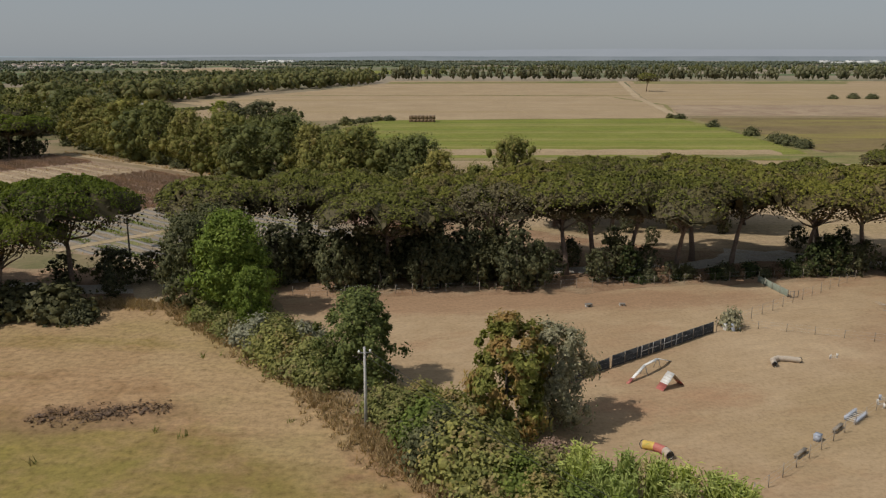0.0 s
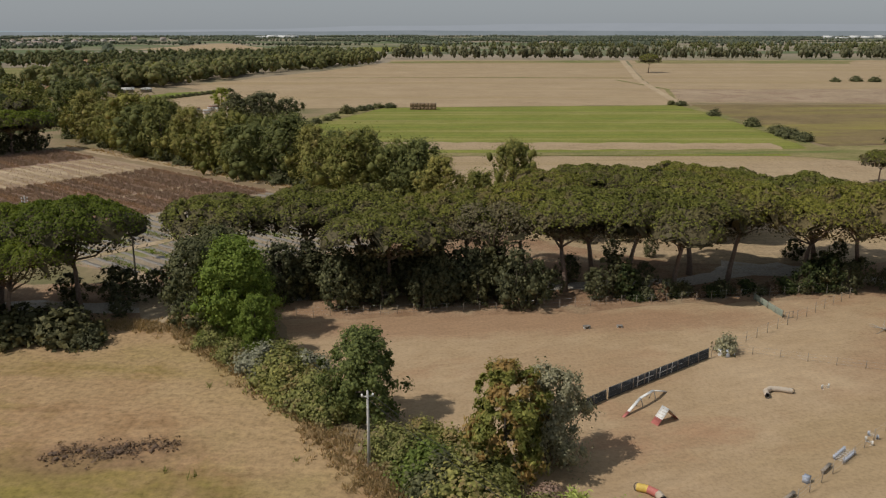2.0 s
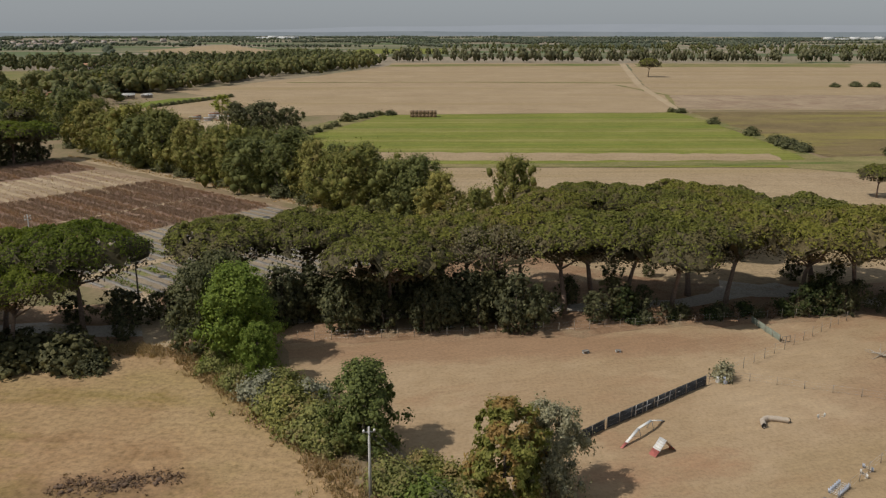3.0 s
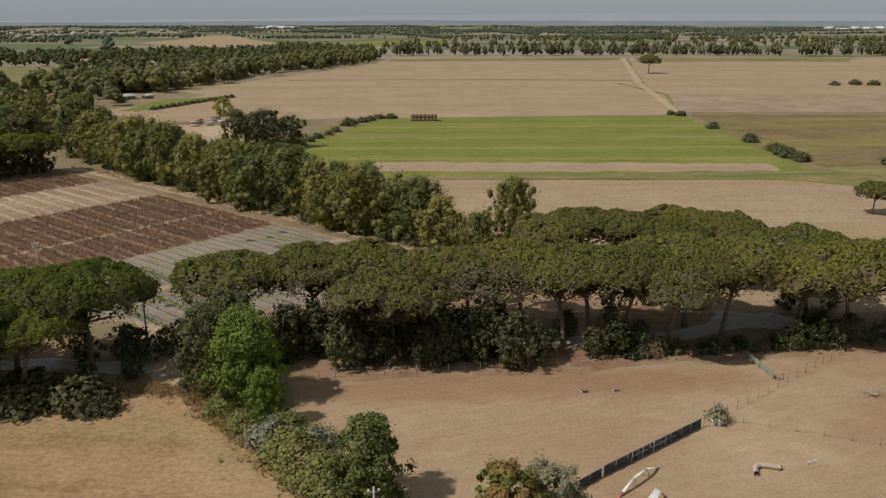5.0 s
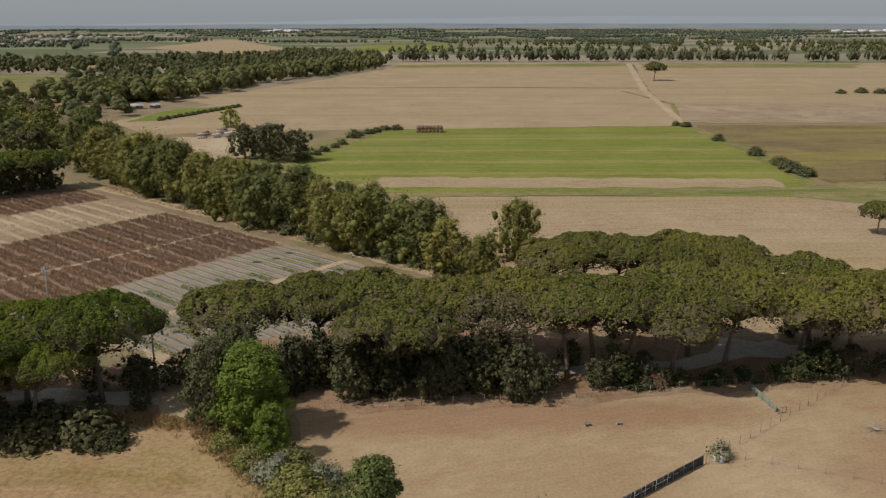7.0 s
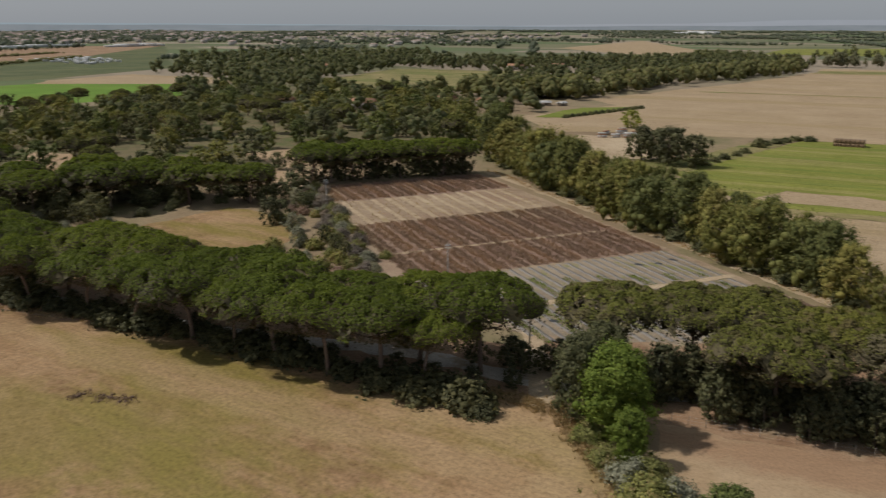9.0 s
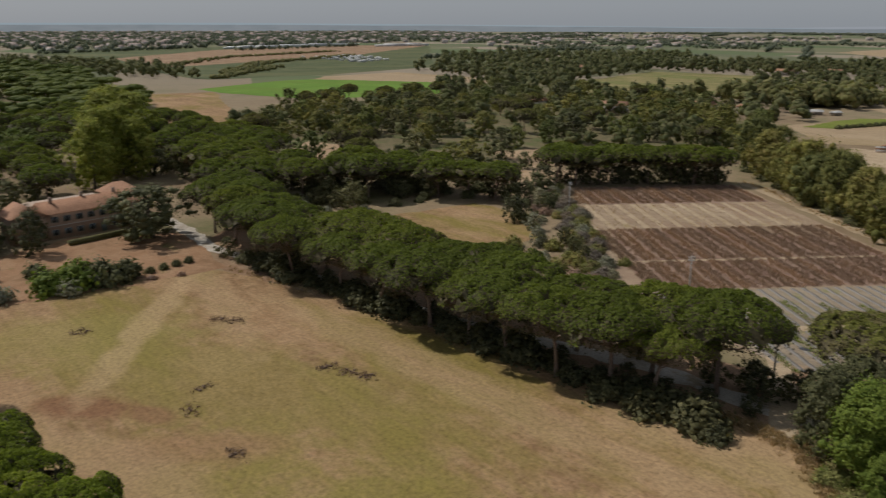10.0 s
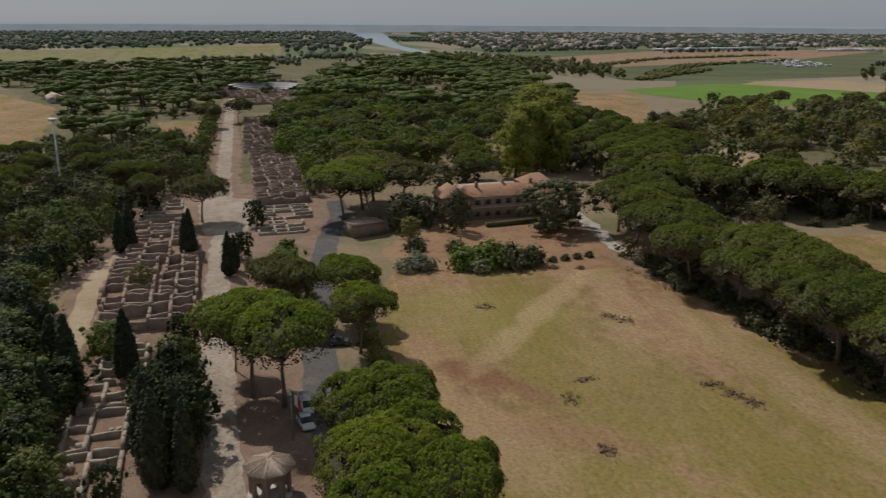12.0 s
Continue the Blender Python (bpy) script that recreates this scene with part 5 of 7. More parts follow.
WOOD_VILLA = [(-262, 70), (-262, 180), (-330, 195), (-420, 200), (-480, 170), (-340, 130), (-300, 105)]
for i, (x, y) in enumerate(scatter(WOOD_VILLA, 60, 10, 8)):
    k = i % 3
    if k:
        plant("umbrella_pine", "farpine%d" % (i % 3), "pine_green", x, y, 14, "umbrella pine behind the villa", "tree", "pines behind the villa")
    else:
        plant("broadleaf_tree", "midtree%d" % (i % 3), "oak", x, y, 10, "dark leafy tree behind the villa", "tree", "trees behind the villa")
for i, (x, y, h, w) in enumerate([(-285, 112, 24, 0.95), (-296, 121, 27, 1.0), (-306, 132, 27, 1.0), (-292, 131, 23, 0.9), (-366, 150, 27, 1.1), (-378, 160, 28, 1.1), (-358, 160, 26, 1.1)]):
    plant("plane_tree", "plane%d" % (i % 2), "plane", x, y, h, "tall yellowish green plane tree behind the villa", "tree", "plane trees behind the villa", w)

# ---- around the ancient street ----
for i, (x, y, h, w, leaf, key) in enumerate([(-120, 4.5, 17, 0.85, "pine_bright", "pine1"), (-115.5, 9, 17.4, 0.85, "pine_bright", "pine3"), (-133, 24, 13, 0.85, "pine_bright", "pine0"), (-137, 22.5, 12, 0.7, "pine_bright", "pine2"), (-150, 25.5, 13.5, 0.9, "pine_bright", "pine4"), (-149, 12.5, 13, 0.95, "pine", "pine2"), (-158, 11, 12, 0.8, "pine", "pine3"),
                                             (-92, 20, 14.5, 0.95, "pine_bright", "nearpine0"), (-78, 16.5, 14.5, 0.95, "pine_bright", "nearpine1"), (-85, 21, 13.5, 0.8, "pine_bright", "nearpine1"), (-94, 17.5, 13.0, 0.75, "pine_bright", "nearpine1"), (-74, 22, 13.5, 0.8, "pine_bright", "nearpine0"), (-70, 14, 14, 0.8, "pine_bright", "nearpine1"), (-233, 38, 16.8, 1.1, "pine_bright", "pine1"), (-246, 46, 17, 1.1, "pine_bright", "pine0"), (-258, 52, 17, 1.15, "pine", "pine3"), (-239, 57, 16, 1.1, "pine", "pine4"), (-228, 46, 15, 0.9, "pine_bright", "pine2"),
                                             (-242, -2, 14, 0.95, "pine", "pine1"), (-131, 2.5, 11.5, 0.6, "pine", "pine0"), (-330, -2, 11, 0.8, "pine", "pine2"), (-468, 4, 14, 1.0, "pine", "farpine0"), (-490, 20, 14, 1.0, "pine", "farpine1")]):
    plant("umbrella_pine", key, leaf, x, y, h, "umbrella pine with a bright green crown by the ancient street", "tree", "pines by the ancient street", w)
for i, (x, y, h, w) in enumerate([(-217, -20, 12.2, 1.3), (-214, -22, 11, 1.1), (-207, -5, 12.2, 1.1), (-205, -6, 11.5, 1.0), (-130, -23, 13.3, 1.25), (-132, -14.5, 12.7, 1.1), (-135, -31, 12, 1.2), (-97, -8.5, 13.9, 0.95), (-95, -5, 13, 0.95), (-110, -7, 9, 0.8), (-186, 3.5, 11, 1.2), (-190, 5, 9, 1.0), (-140, -27, 12, 1.2), (-122, -30, 11, 1.2)]):
    plant("cypress_tree", "cypress%d" % (i % 2), "cypress", x, y, h, "slender dark cypress among the ruins", "tree", "cypresses among the ruins", w)
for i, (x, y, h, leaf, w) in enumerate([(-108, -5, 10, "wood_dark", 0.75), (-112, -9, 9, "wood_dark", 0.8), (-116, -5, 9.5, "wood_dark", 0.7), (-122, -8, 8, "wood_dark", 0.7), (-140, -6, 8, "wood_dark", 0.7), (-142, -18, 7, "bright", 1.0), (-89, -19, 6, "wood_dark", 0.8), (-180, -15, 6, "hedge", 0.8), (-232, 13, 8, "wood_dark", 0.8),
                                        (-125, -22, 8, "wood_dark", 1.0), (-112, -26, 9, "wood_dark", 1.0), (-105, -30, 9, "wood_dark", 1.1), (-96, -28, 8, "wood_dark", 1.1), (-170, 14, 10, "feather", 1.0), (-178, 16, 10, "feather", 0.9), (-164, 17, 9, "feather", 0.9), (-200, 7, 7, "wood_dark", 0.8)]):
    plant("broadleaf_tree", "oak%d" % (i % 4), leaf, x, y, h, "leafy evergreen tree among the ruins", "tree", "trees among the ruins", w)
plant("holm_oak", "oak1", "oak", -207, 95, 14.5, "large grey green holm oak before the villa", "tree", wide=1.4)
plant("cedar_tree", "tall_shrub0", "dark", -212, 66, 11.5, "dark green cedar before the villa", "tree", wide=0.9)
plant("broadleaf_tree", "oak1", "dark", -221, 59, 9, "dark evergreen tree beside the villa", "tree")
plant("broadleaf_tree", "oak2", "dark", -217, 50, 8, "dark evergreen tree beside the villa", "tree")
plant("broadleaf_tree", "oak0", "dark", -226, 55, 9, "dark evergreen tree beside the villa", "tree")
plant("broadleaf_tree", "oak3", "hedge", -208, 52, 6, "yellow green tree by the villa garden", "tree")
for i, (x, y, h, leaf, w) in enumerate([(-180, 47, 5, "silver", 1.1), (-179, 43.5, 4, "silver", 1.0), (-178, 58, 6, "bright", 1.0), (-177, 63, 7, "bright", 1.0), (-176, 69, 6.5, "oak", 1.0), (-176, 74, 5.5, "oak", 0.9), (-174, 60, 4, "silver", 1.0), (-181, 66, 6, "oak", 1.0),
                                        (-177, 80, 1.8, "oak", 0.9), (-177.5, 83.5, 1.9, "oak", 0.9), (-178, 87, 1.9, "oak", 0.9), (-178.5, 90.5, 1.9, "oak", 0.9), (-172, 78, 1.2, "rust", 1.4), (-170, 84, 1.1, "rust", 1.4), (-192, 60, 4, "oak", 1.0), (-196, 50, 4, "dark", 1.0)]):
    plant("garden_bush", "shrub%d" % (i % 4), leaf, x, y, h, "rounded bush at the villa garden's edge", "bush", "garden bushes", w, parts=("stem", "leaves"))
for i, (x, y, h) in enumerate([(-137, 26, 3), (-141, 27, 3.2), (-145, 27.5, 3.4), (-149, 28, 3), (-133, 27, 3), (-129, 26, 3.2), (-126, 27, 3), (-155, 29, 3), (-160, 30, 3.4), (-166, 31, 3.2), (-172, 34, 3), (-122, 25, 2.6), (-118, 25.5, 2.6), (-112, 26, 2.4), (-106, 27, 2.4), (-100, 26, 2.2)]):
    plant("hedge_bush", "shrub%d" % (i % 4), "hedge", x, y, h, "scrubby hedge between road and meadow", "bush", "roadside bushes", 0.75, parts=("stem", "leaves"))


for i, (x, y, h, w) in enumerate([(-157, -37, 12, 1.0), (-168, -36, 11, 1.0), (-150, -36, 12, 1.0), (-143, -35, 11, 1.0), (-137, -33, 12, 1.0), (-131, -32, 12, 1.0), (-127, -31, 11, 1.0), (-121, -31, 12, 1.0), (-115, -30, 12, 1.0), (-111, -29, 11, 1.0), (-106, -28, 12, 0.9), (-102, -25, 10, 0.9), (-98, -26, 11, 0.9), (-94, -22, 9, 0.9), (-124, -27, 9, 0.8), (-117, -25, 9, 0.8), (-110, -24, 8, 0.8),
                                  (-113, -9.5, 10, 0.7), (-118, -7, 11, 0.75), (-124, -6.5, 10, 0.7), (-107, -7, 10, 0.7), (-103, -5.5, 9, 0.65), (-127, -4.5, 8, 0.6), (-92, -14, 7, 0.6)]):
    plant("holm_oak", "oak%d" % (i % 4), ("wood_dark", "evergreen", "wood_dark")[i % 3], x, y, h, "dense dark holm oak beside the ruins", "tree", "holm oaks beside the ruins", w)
for i, (x, y, h) in enumerate([(-128, -22.5, 14), (-131, -25, 13), (-101, -9.5, 12), (-104, -10, 13), (-99, -6, 13), (-140, -29, 13), (-116, -24, 11)]):
    plant("cypress_tree", "cypress%d" % (i % 2), "cypress", x, y, h, "slender dark cypress among the ruins", "tree", "cypresses among the ruins", 1.15)


for i in range(30):
    x = -286 - i * 9.0
    y = 6 + (-x - 300) * 0.05 - 8.5 - (i * 7 % 5)
    plant("holm_oak", "midtree%d" % (i % 3), ("evergreen", "dark", "evergreen", "feather")[i % 4], x, y, 6 + (i * 5 % 4), "dense evergreen tree lining the ancient street", "tree", "trees lining the ancient street", 0.85)
for i in range(22):
    x = -272 - i * 10.0
    y = 36 + (-x - 300) * 0.05 + (i * 7 % 5)
    plant("holm_oak", "midtree%d" % ((i + 1) % 3), ("evergreen", "feather", "evergreen", "bright")[i % 4], x, y, 7 + (i * 5 % 4), "dense green tree behind the ruined shops", "tree", "trees behind the ruined shops", 0.9)


# ---- far woods ----
def far_trees(name, places, lo, hi, seed, material, label, cards=22, slim=1.0, flat=False):
    rng = np.random.default_rng(seed)
    g = Geo()
    for x, y in places:
        h = rng.uniform(lo, hi)
        if flat:
            w = rng.uniform(4.6, 8.4) * slim
            for k in range(6):
                a, f = k * 1.05 + rng.uniform(0, 0.8), rng.uniform(0.42, 0.66)
                d = w * (0.6 if k else 0.0)
                v = ICO * (w * f, w * f, 1.7) * rng.uniform(0.8, 1.2, (12, 1)) * np.where(ICO[:, 2:] < -0.9, 0.3, 1.0) + (x + d * math.cos(a), y + d * math.sin(a), h - 1.9 - 1.5 * (k > 0) * rng.random())
                g.add(v, ICO_F)
            d = rng.normal(size=(cards * 4, 3))
            d[:, 2] = np.abs(d[:, 2]) * 0.8
            d /= np.linalg.norm(d, axis=1)[:, None]
            leaf_cards(g, rng, d * (w * 1.05, w * 1.05, 2.6) * rng.uniform(0.8, 1.1, (len(d), 1)) + (x, y, h - 2.6), d * 0.8 + (0, 0, 0.3), 1.3, 1.3)
            g.tube([(x, y, 0), (x, y, h - 2.5)], [0.5, 0.4], 4, caps=False)
            continue
        r = h * rng.uniform(0.3, 0.5) * slim
        if cards < 10:
            clump(g, rng, (x, y, h * 0.5), (r, r, h * 0.5), cards, r * 0.6, 0.45, 0.9)
            continue
        for k in range(5):
            a, f = k * 2.4 + rng.uniform(0, 1), rng.uniform(0.42, 0.72)
            up = (0.3, 0.45, 0.55, 0.68, 0.78)[k]
            d = r * (0.62, 0.6, 0.55, 0.4, 0.15)[k]
            clump(g, rng, (x + d * math.cos(a), y + d * math.sin(a), h * up), (r * f, r * f, h * 0.26 * rng.uniform(0.8, 1.2)), cards // 3, r * 0.38, 0.35, 0.85, long=1.3)
    return single(name, g, M[material], label, "trees", kind="stuff", smooth=True)


def along(points, n, width, seed):
    rng = random.Random(seed)
    out = []
    for _ in range(n):
        k = rng.randrange(len(points) - 1)
        s = rng.random()
        out.append((points[k][0] + (points[k + 1][0] - points[k][0]) * s + rng.gauss(0, width / 2), points[k][1] + (points[k + 1][1] - points[k][1]) * s + rng.gauss(0, width / 2)))
    return out


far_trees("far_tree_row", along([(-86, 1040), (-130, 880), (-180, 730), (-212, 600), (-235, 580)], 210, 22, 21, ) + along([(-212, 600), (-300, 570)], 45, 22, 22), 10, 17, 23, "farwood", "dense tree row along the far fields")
far_trees("far_tree_row", along([(-76, 1128), (700, 1122)], 190, 9, 24), 10, 20, 25, "far_euc", "far row of slender eucalyptus trees", 22, 0.7)
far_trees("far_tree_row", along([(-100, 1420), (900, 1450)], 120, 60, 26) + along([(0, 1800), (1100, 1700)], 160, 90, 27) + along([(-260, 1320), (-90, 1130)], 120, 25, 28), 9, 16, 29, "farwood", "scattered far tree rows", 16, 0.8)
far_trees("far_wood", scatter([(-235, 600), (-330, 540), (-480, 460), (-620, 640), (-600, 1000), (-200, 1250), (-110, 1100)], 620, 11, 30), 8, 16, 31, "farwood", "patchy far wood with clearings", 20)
far_trees("far_wood", scatter([(-480, 150), (-540, 60), (-700, 90), (-1050, 180), (-1250, 330), (-900, 350), (-650, 280), (-500, 240)], 520, 10, 34, 70), 10, 16, 35, "far_pine", "far stand of umbrella pines", 10, 1.1, True)
far_trees("far_wood", scatter([(-380, -15), (-380, -80), (-470, -75), (-620, -85), (-800, -160), (-1100, -250), (-1150, 100), (-700, 70), (-560, 10), (-440, -30)], 260, 10, 36, 60), 8, 15, 37, "far_pine", "scattered pines among far ruins", 10, 1.1, True)
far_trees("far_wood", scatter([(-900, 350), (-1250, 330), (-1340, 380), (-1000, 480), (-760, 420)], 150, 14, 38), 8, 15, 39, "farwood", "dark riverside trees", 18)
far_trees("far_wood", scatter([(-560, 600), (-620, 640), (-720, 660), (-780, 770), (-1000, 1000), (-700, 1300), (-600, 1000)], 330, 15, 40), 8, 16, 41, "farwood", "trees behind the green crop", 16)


def hedgerows(poly, n, seed):
    """Lines of trees along far plot borders."""
    rng = random.Random(seed)
    out = []
    for x, y in scatter(poly, n, 40, seed):
        a = rng.choice((0.25, 0.3, 1.85, 1.9)) + rng.gauss(0, 0.06)
        for k in range(rng.randrange(25, 70)):
            d = (k - 30) * 6.5
            p = (x + d * math.cos(a) + rng.gauss(0, 3), y + d * math.sin(a) + rng.gauss(0, 3))
            if not any(inside(f, *p) for f in NO_TREES):
                out.append(p)
    return out


def groves(poly, n, seed):
    """Small dense woods, each a long oval of trees."""
    rng = random.Random(seed)
    out = []
    for x, y in scatter(poly, n, 60, seed):
        L, W = rng.uniform(40, 160), rng.uniform(12, 40)
        for _ in range(int(L * W / 60)):
            p = (x + rng.gauss(0, L / 2), y + rng.gauss(0, W / 2))
            if not any(inside(f, *p) for f in NO_TREES):
                out.append(p)
    return out


PLAIN = [(-4200, -1500), (-1200, -600), (-1100, 150), (-1400, 330), (-1300, 500), (-1600, 1500), (-900, 1000), (-600, 1300), (0, 1900), (1200, 1800), (3000, 3000), (0, 4300), (-2000, 4000), (-4300, 1200)]
COAST = [(-1550, -520), (-1650, -80), (-1500, 250), (-2050, 430), (-3000, 560), (-4600, 820), (-4700, -1500), (-2400, -900)]
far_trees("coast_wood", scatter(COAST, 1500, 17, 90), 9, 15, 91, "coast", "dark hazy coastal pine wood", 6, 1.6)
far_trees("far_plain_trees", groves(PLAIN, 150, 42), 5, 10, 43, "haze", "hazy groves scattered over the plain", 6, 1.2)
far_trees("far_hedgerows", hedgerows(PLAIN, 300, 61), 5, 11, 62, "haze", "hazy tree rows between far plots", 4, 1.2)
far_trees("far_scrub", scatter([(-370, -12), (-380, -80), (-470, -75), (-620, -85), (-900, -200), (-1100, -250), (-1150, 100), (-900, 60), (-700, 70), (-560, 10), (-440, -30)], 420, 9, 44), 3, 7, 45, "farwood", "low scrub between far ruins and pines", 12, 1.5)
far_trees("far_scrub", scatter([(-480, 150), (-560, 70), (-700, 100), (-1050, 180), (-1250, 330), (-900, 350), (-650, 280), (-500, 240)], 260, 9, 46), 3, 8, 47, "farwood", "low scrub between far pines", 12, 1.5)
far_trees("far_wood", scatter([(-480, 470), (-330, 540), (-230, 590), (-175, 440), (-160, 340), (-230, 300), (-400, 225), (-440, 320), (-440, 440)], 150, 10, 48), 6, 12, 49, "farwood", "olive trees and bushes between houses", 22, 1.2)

# ---- the orchard: rows of dead brown stalks, ground cloth and weeds ----
OV, UD, VD = Vector((-131, 277)), Vector((0.767, -0.642)), Vector((-0.642, -0.767))


def orchard(u, v):
    p = OV + UD * u + VD * v
    return p.x, p.y


def stalk_row(name, v, bits, material, label, seed, tall=1.0, every=0.26, cards=11):
    """One planted row: thin upright stalks along a line."""
    rng = np.random.default_rng(seed)
    g = Geo()
    n = 0
    for u0, u1 in bits:
        u = u0
        while u < u1:
            u += every * rng.uniform(0.6, 1.5)
            x, y = orchard(u, v + rng.normal() * 0.5)
            if not inside(VINE, x, y):
                continue
            h = tall * rng.uniform(0.5, 1.2)
            foot = np.column_stack([x + rng.normal(size=cards) * 0.28, y + rng.normal(size=cards) * 0.28, np.zeros(cards)])
            turn = rng.uniform(0, 6.28, cards)
            side = np.column_stack([np.cos(turn), np.sin(turn), np.zeros(cards)]) * 0.055
            tip = foot + np.column_stack([rng.normal(size=(cards, 2)) * 0.25, np.full(cards, h)])
            g.add(np.stack([foot - side * 0.4, foot + side * 0.4, tip + side, tip - side], 1).reshape(-1, 3), np.arange(4 * cards).reshape(-1, 4))
            n += 1
    if n:
        single(name, g, M[material], label, "dead plants", kind="stuff")


for i in range(27):
    v = 2.6 + i * 2.5
    stalk_row("dead_plant_row", v + (0.2 if i % 2 else -0.2), [(2, 27), (61, 91), (93, 114)], "rust", "row of dead reddish brown plants", 300 + i, 0.75)
    stalk_row("dead_plant_row", v, [(28, 43.5), (45.5, 62)], "straw" if i % 4 else "rust", "thin row of dry stalks", 340 + i, 0.4, 0.8, 3)
    if i % 3 == 1:
        stalk_row("weed_row", v + 1.2, [(134 - i * 0.7, 136.5), (141, 143 + i * 0.5 + (i * 11 % 7))], "bright", "green weeds between cloth strips", 380 + i, 0.3, 0.2, 8)
    elif i % 2 == 0:
        stalk_row("weed_row", v + 1.2, [(114, 178)], "straw", "sparse dry weeds between cloth strips", 380 + i, 0.25, 0.9, 2)
for i in range(14):
    stalk_row("dead_plant_row", 1.5 + i * 1.3, [(150 + i * 1.6, 174)], "rust", "dead reddish brown plants in the corner", 420 + i, 0.9)
for i in range(27):
    v = 2.6 + i * 2.5
    for u0, u1 in ((115, 137.2), (140, 176)):
        while u0 < u1 and not (inside(VINE, *orchard(u0, v - 0.45)) and inside(VINE, *orchard(u0, v + 0.45))):
            u0 += 1
        while u1 > u0 and not (inside(VINE, *orchard(u1, v - 0.45)) and inside(VINE, *orchard(u1, v + 0.45)) and (u1 < 151 or v > 22)):
            u1 -= 1
        if u1 - u0 < 3:
            continue
        g, vs, fs = Geo(), [], []
        n = int(u1 - u0)
        for k in range(n + 1):
            u = u0 + (u1 - u0) * k / n
            wob = 0.08 * math.sin(u * 1.3 + i)
            a, b = orchard(u, v - 0.45 + wob), orchard(u, v + 0.45 + wob)
            vs += [(*a, 0.05), (*a, 0.10), (*b, 0.10), (*b, 0.05)]
            if k:
                o = 4 * k
                fs += [(o - 4 + q, o + q, o + q + 1, o - 3 + q) for q in range(3)]
        single("ground_cloth", g.add(vs, fs), M["cloth_grey"], "grey woven ground cloth strip on soil", "ground cloth", "ground cloth strips")
sheet("tilth", [orchard(0.5, 1), orchard(28, 1), orchard(28, 60), orchard(0.5, 56)], 0.05, M["brownsoil"], "reddish brown orchard tilth", 0.6, 2)
sheet("tilth", [orchard(78, 1), orchard(114, 1), orchard(114, 70), orchard(60, 63), orchard(62, 30)], 0.05, M["brownsoil"], "reddish brown orchard tilth", 0.8, 2)
sheet("weed_strip", [orchard(115, 1), orchard(175, 1), orchard(172, 40), orchard(150, 62), orchard(115, 70)], 0.042, M["weedsoil"], "weedy soil between cloth strips", 0.6, 2)
sheet("tilth", [orchard(150, 1), orchard(174, 1), orchard(172, 14), orchard(158, 18)], 0.05, M["brownsoil"], "reddish brown orchard tilth", 0.6, 2)
for i in range(13):
    a, b = orchard(62, 6.35 + i * 5.0), orchard(113, 6.35 + i * 5.0)
    sheet("furrow", band([a, b], 0.6), 0.06, M["redsoil"], "bare furrow between dead rows", 0.2, 2)
    a, b = orchard(28, 6.35 + i * 5.0), orchard(60, 6.35 + i * 5.0)
    sheet("furrow", band([a, b], 1.7), 0.06, M["track"], "pale bare furrow between dead rows", 0.12, 2)
sheet("furrow", band([orchard(138.5, 0), orchard(138.5, 66)], 2.2), 0.11, M["track"], "pale cross path in the orchard", 0.3, 2)
sheet("furrow", band([orchard(92, 4), orchard(92, 66)], 1.6), 0.06, M["track"], "pale cross path in the orchard", 0.3, 2)

for i, (x, y) in enumerate([(-46.2, 186.7), (-42.2, 189.6), (-40.0, 194.5), (-25.9, 176.4), (-22.6, 179.8), (-29.1, 172.6), (-50.7, 141.3)]):
    g, rng = Geo(), random.Random(i)
    g.add([(x + 0.75 * rng.uniform(0.8, 1.3) * math.cos(k * 0.785) * 1.4, y + 0.75 * rng.uniform(0.7, 1.2) * math.sin(k * 0.785), 0.11 + 0.05 * (k % 2)) for k in range(8)] + [(x, y, 0.42)], [(k, (k + 1) % 8, 8) for k in range(8)])
    single("cloth_bundle", g, M["black_mesh"], "crumpled black cloth lying on soil", "cloth", "cloth bundles")


def tufts_at(name, places, lo, hi, material, label, seed, wide=0.5):
    """Thin upright blades in small tufts."""
    rng = np.random.default_rng(seed)
    g = Geo()
    for x, y in places:
        n = 9
        h = rng.uniform(lo, hi) * rng.uniform(0.6, 1.2, (n, 1))
        foot = np.column_stack([x + rng.normal(size=n) * 0.22, y + rng.normal(size=n) * 0.22, np.zeros(n)])
        a = rng.uniform(0, 6.28, n)
        side = np.column_stack([np.cos(a), np.sin(a), np.zeros(n)]) * 0.07
        tip = foot + np.column_stack([rng.normal(size=(n, 2)) * wide, np.ones(n)]) * h
        v = np.stack([foot - side, foot + side, tip], 1).reshape(-1, 3)
        g.add(v, np.arange(3 * n).reshape(-1, 3))
    single(name, g, M[material], label, "grass", kind="stuff")


tufts_at("dry_grass", along([(-52, 107), (-37, 106), (-28, 96), (-17, 83), (-7, 67), (0, 58), (8, 48)], 2200, 2.4, 51), 0.3, 0.8, "straw", "tall dry grass along the hedge", 52)
tufts_at("dry_grass", along([(-166, 95), (-120, 101.5), (-70, 104), (-45, 106)], 700, 1.6, 53), 0.2, 0.6, "straw", "dry grass at the foot of the pines", 54)
tufts_at("green_tuft", [(-25, 87), (-22.5, 88), (-14, 70), (-27, 86.5), (-23, 67), (-26, 68), (-34, 62)], 0.5, 0.9, "hedge", "single green weed on the meadow", 55)
tufts_at("dry_grass", along([(6, 170), (-62, 227), (-130, 285)], 500, 2.0, 56), 0.3, 0.7, "straw", "dry grass beside the dirt track", 57)

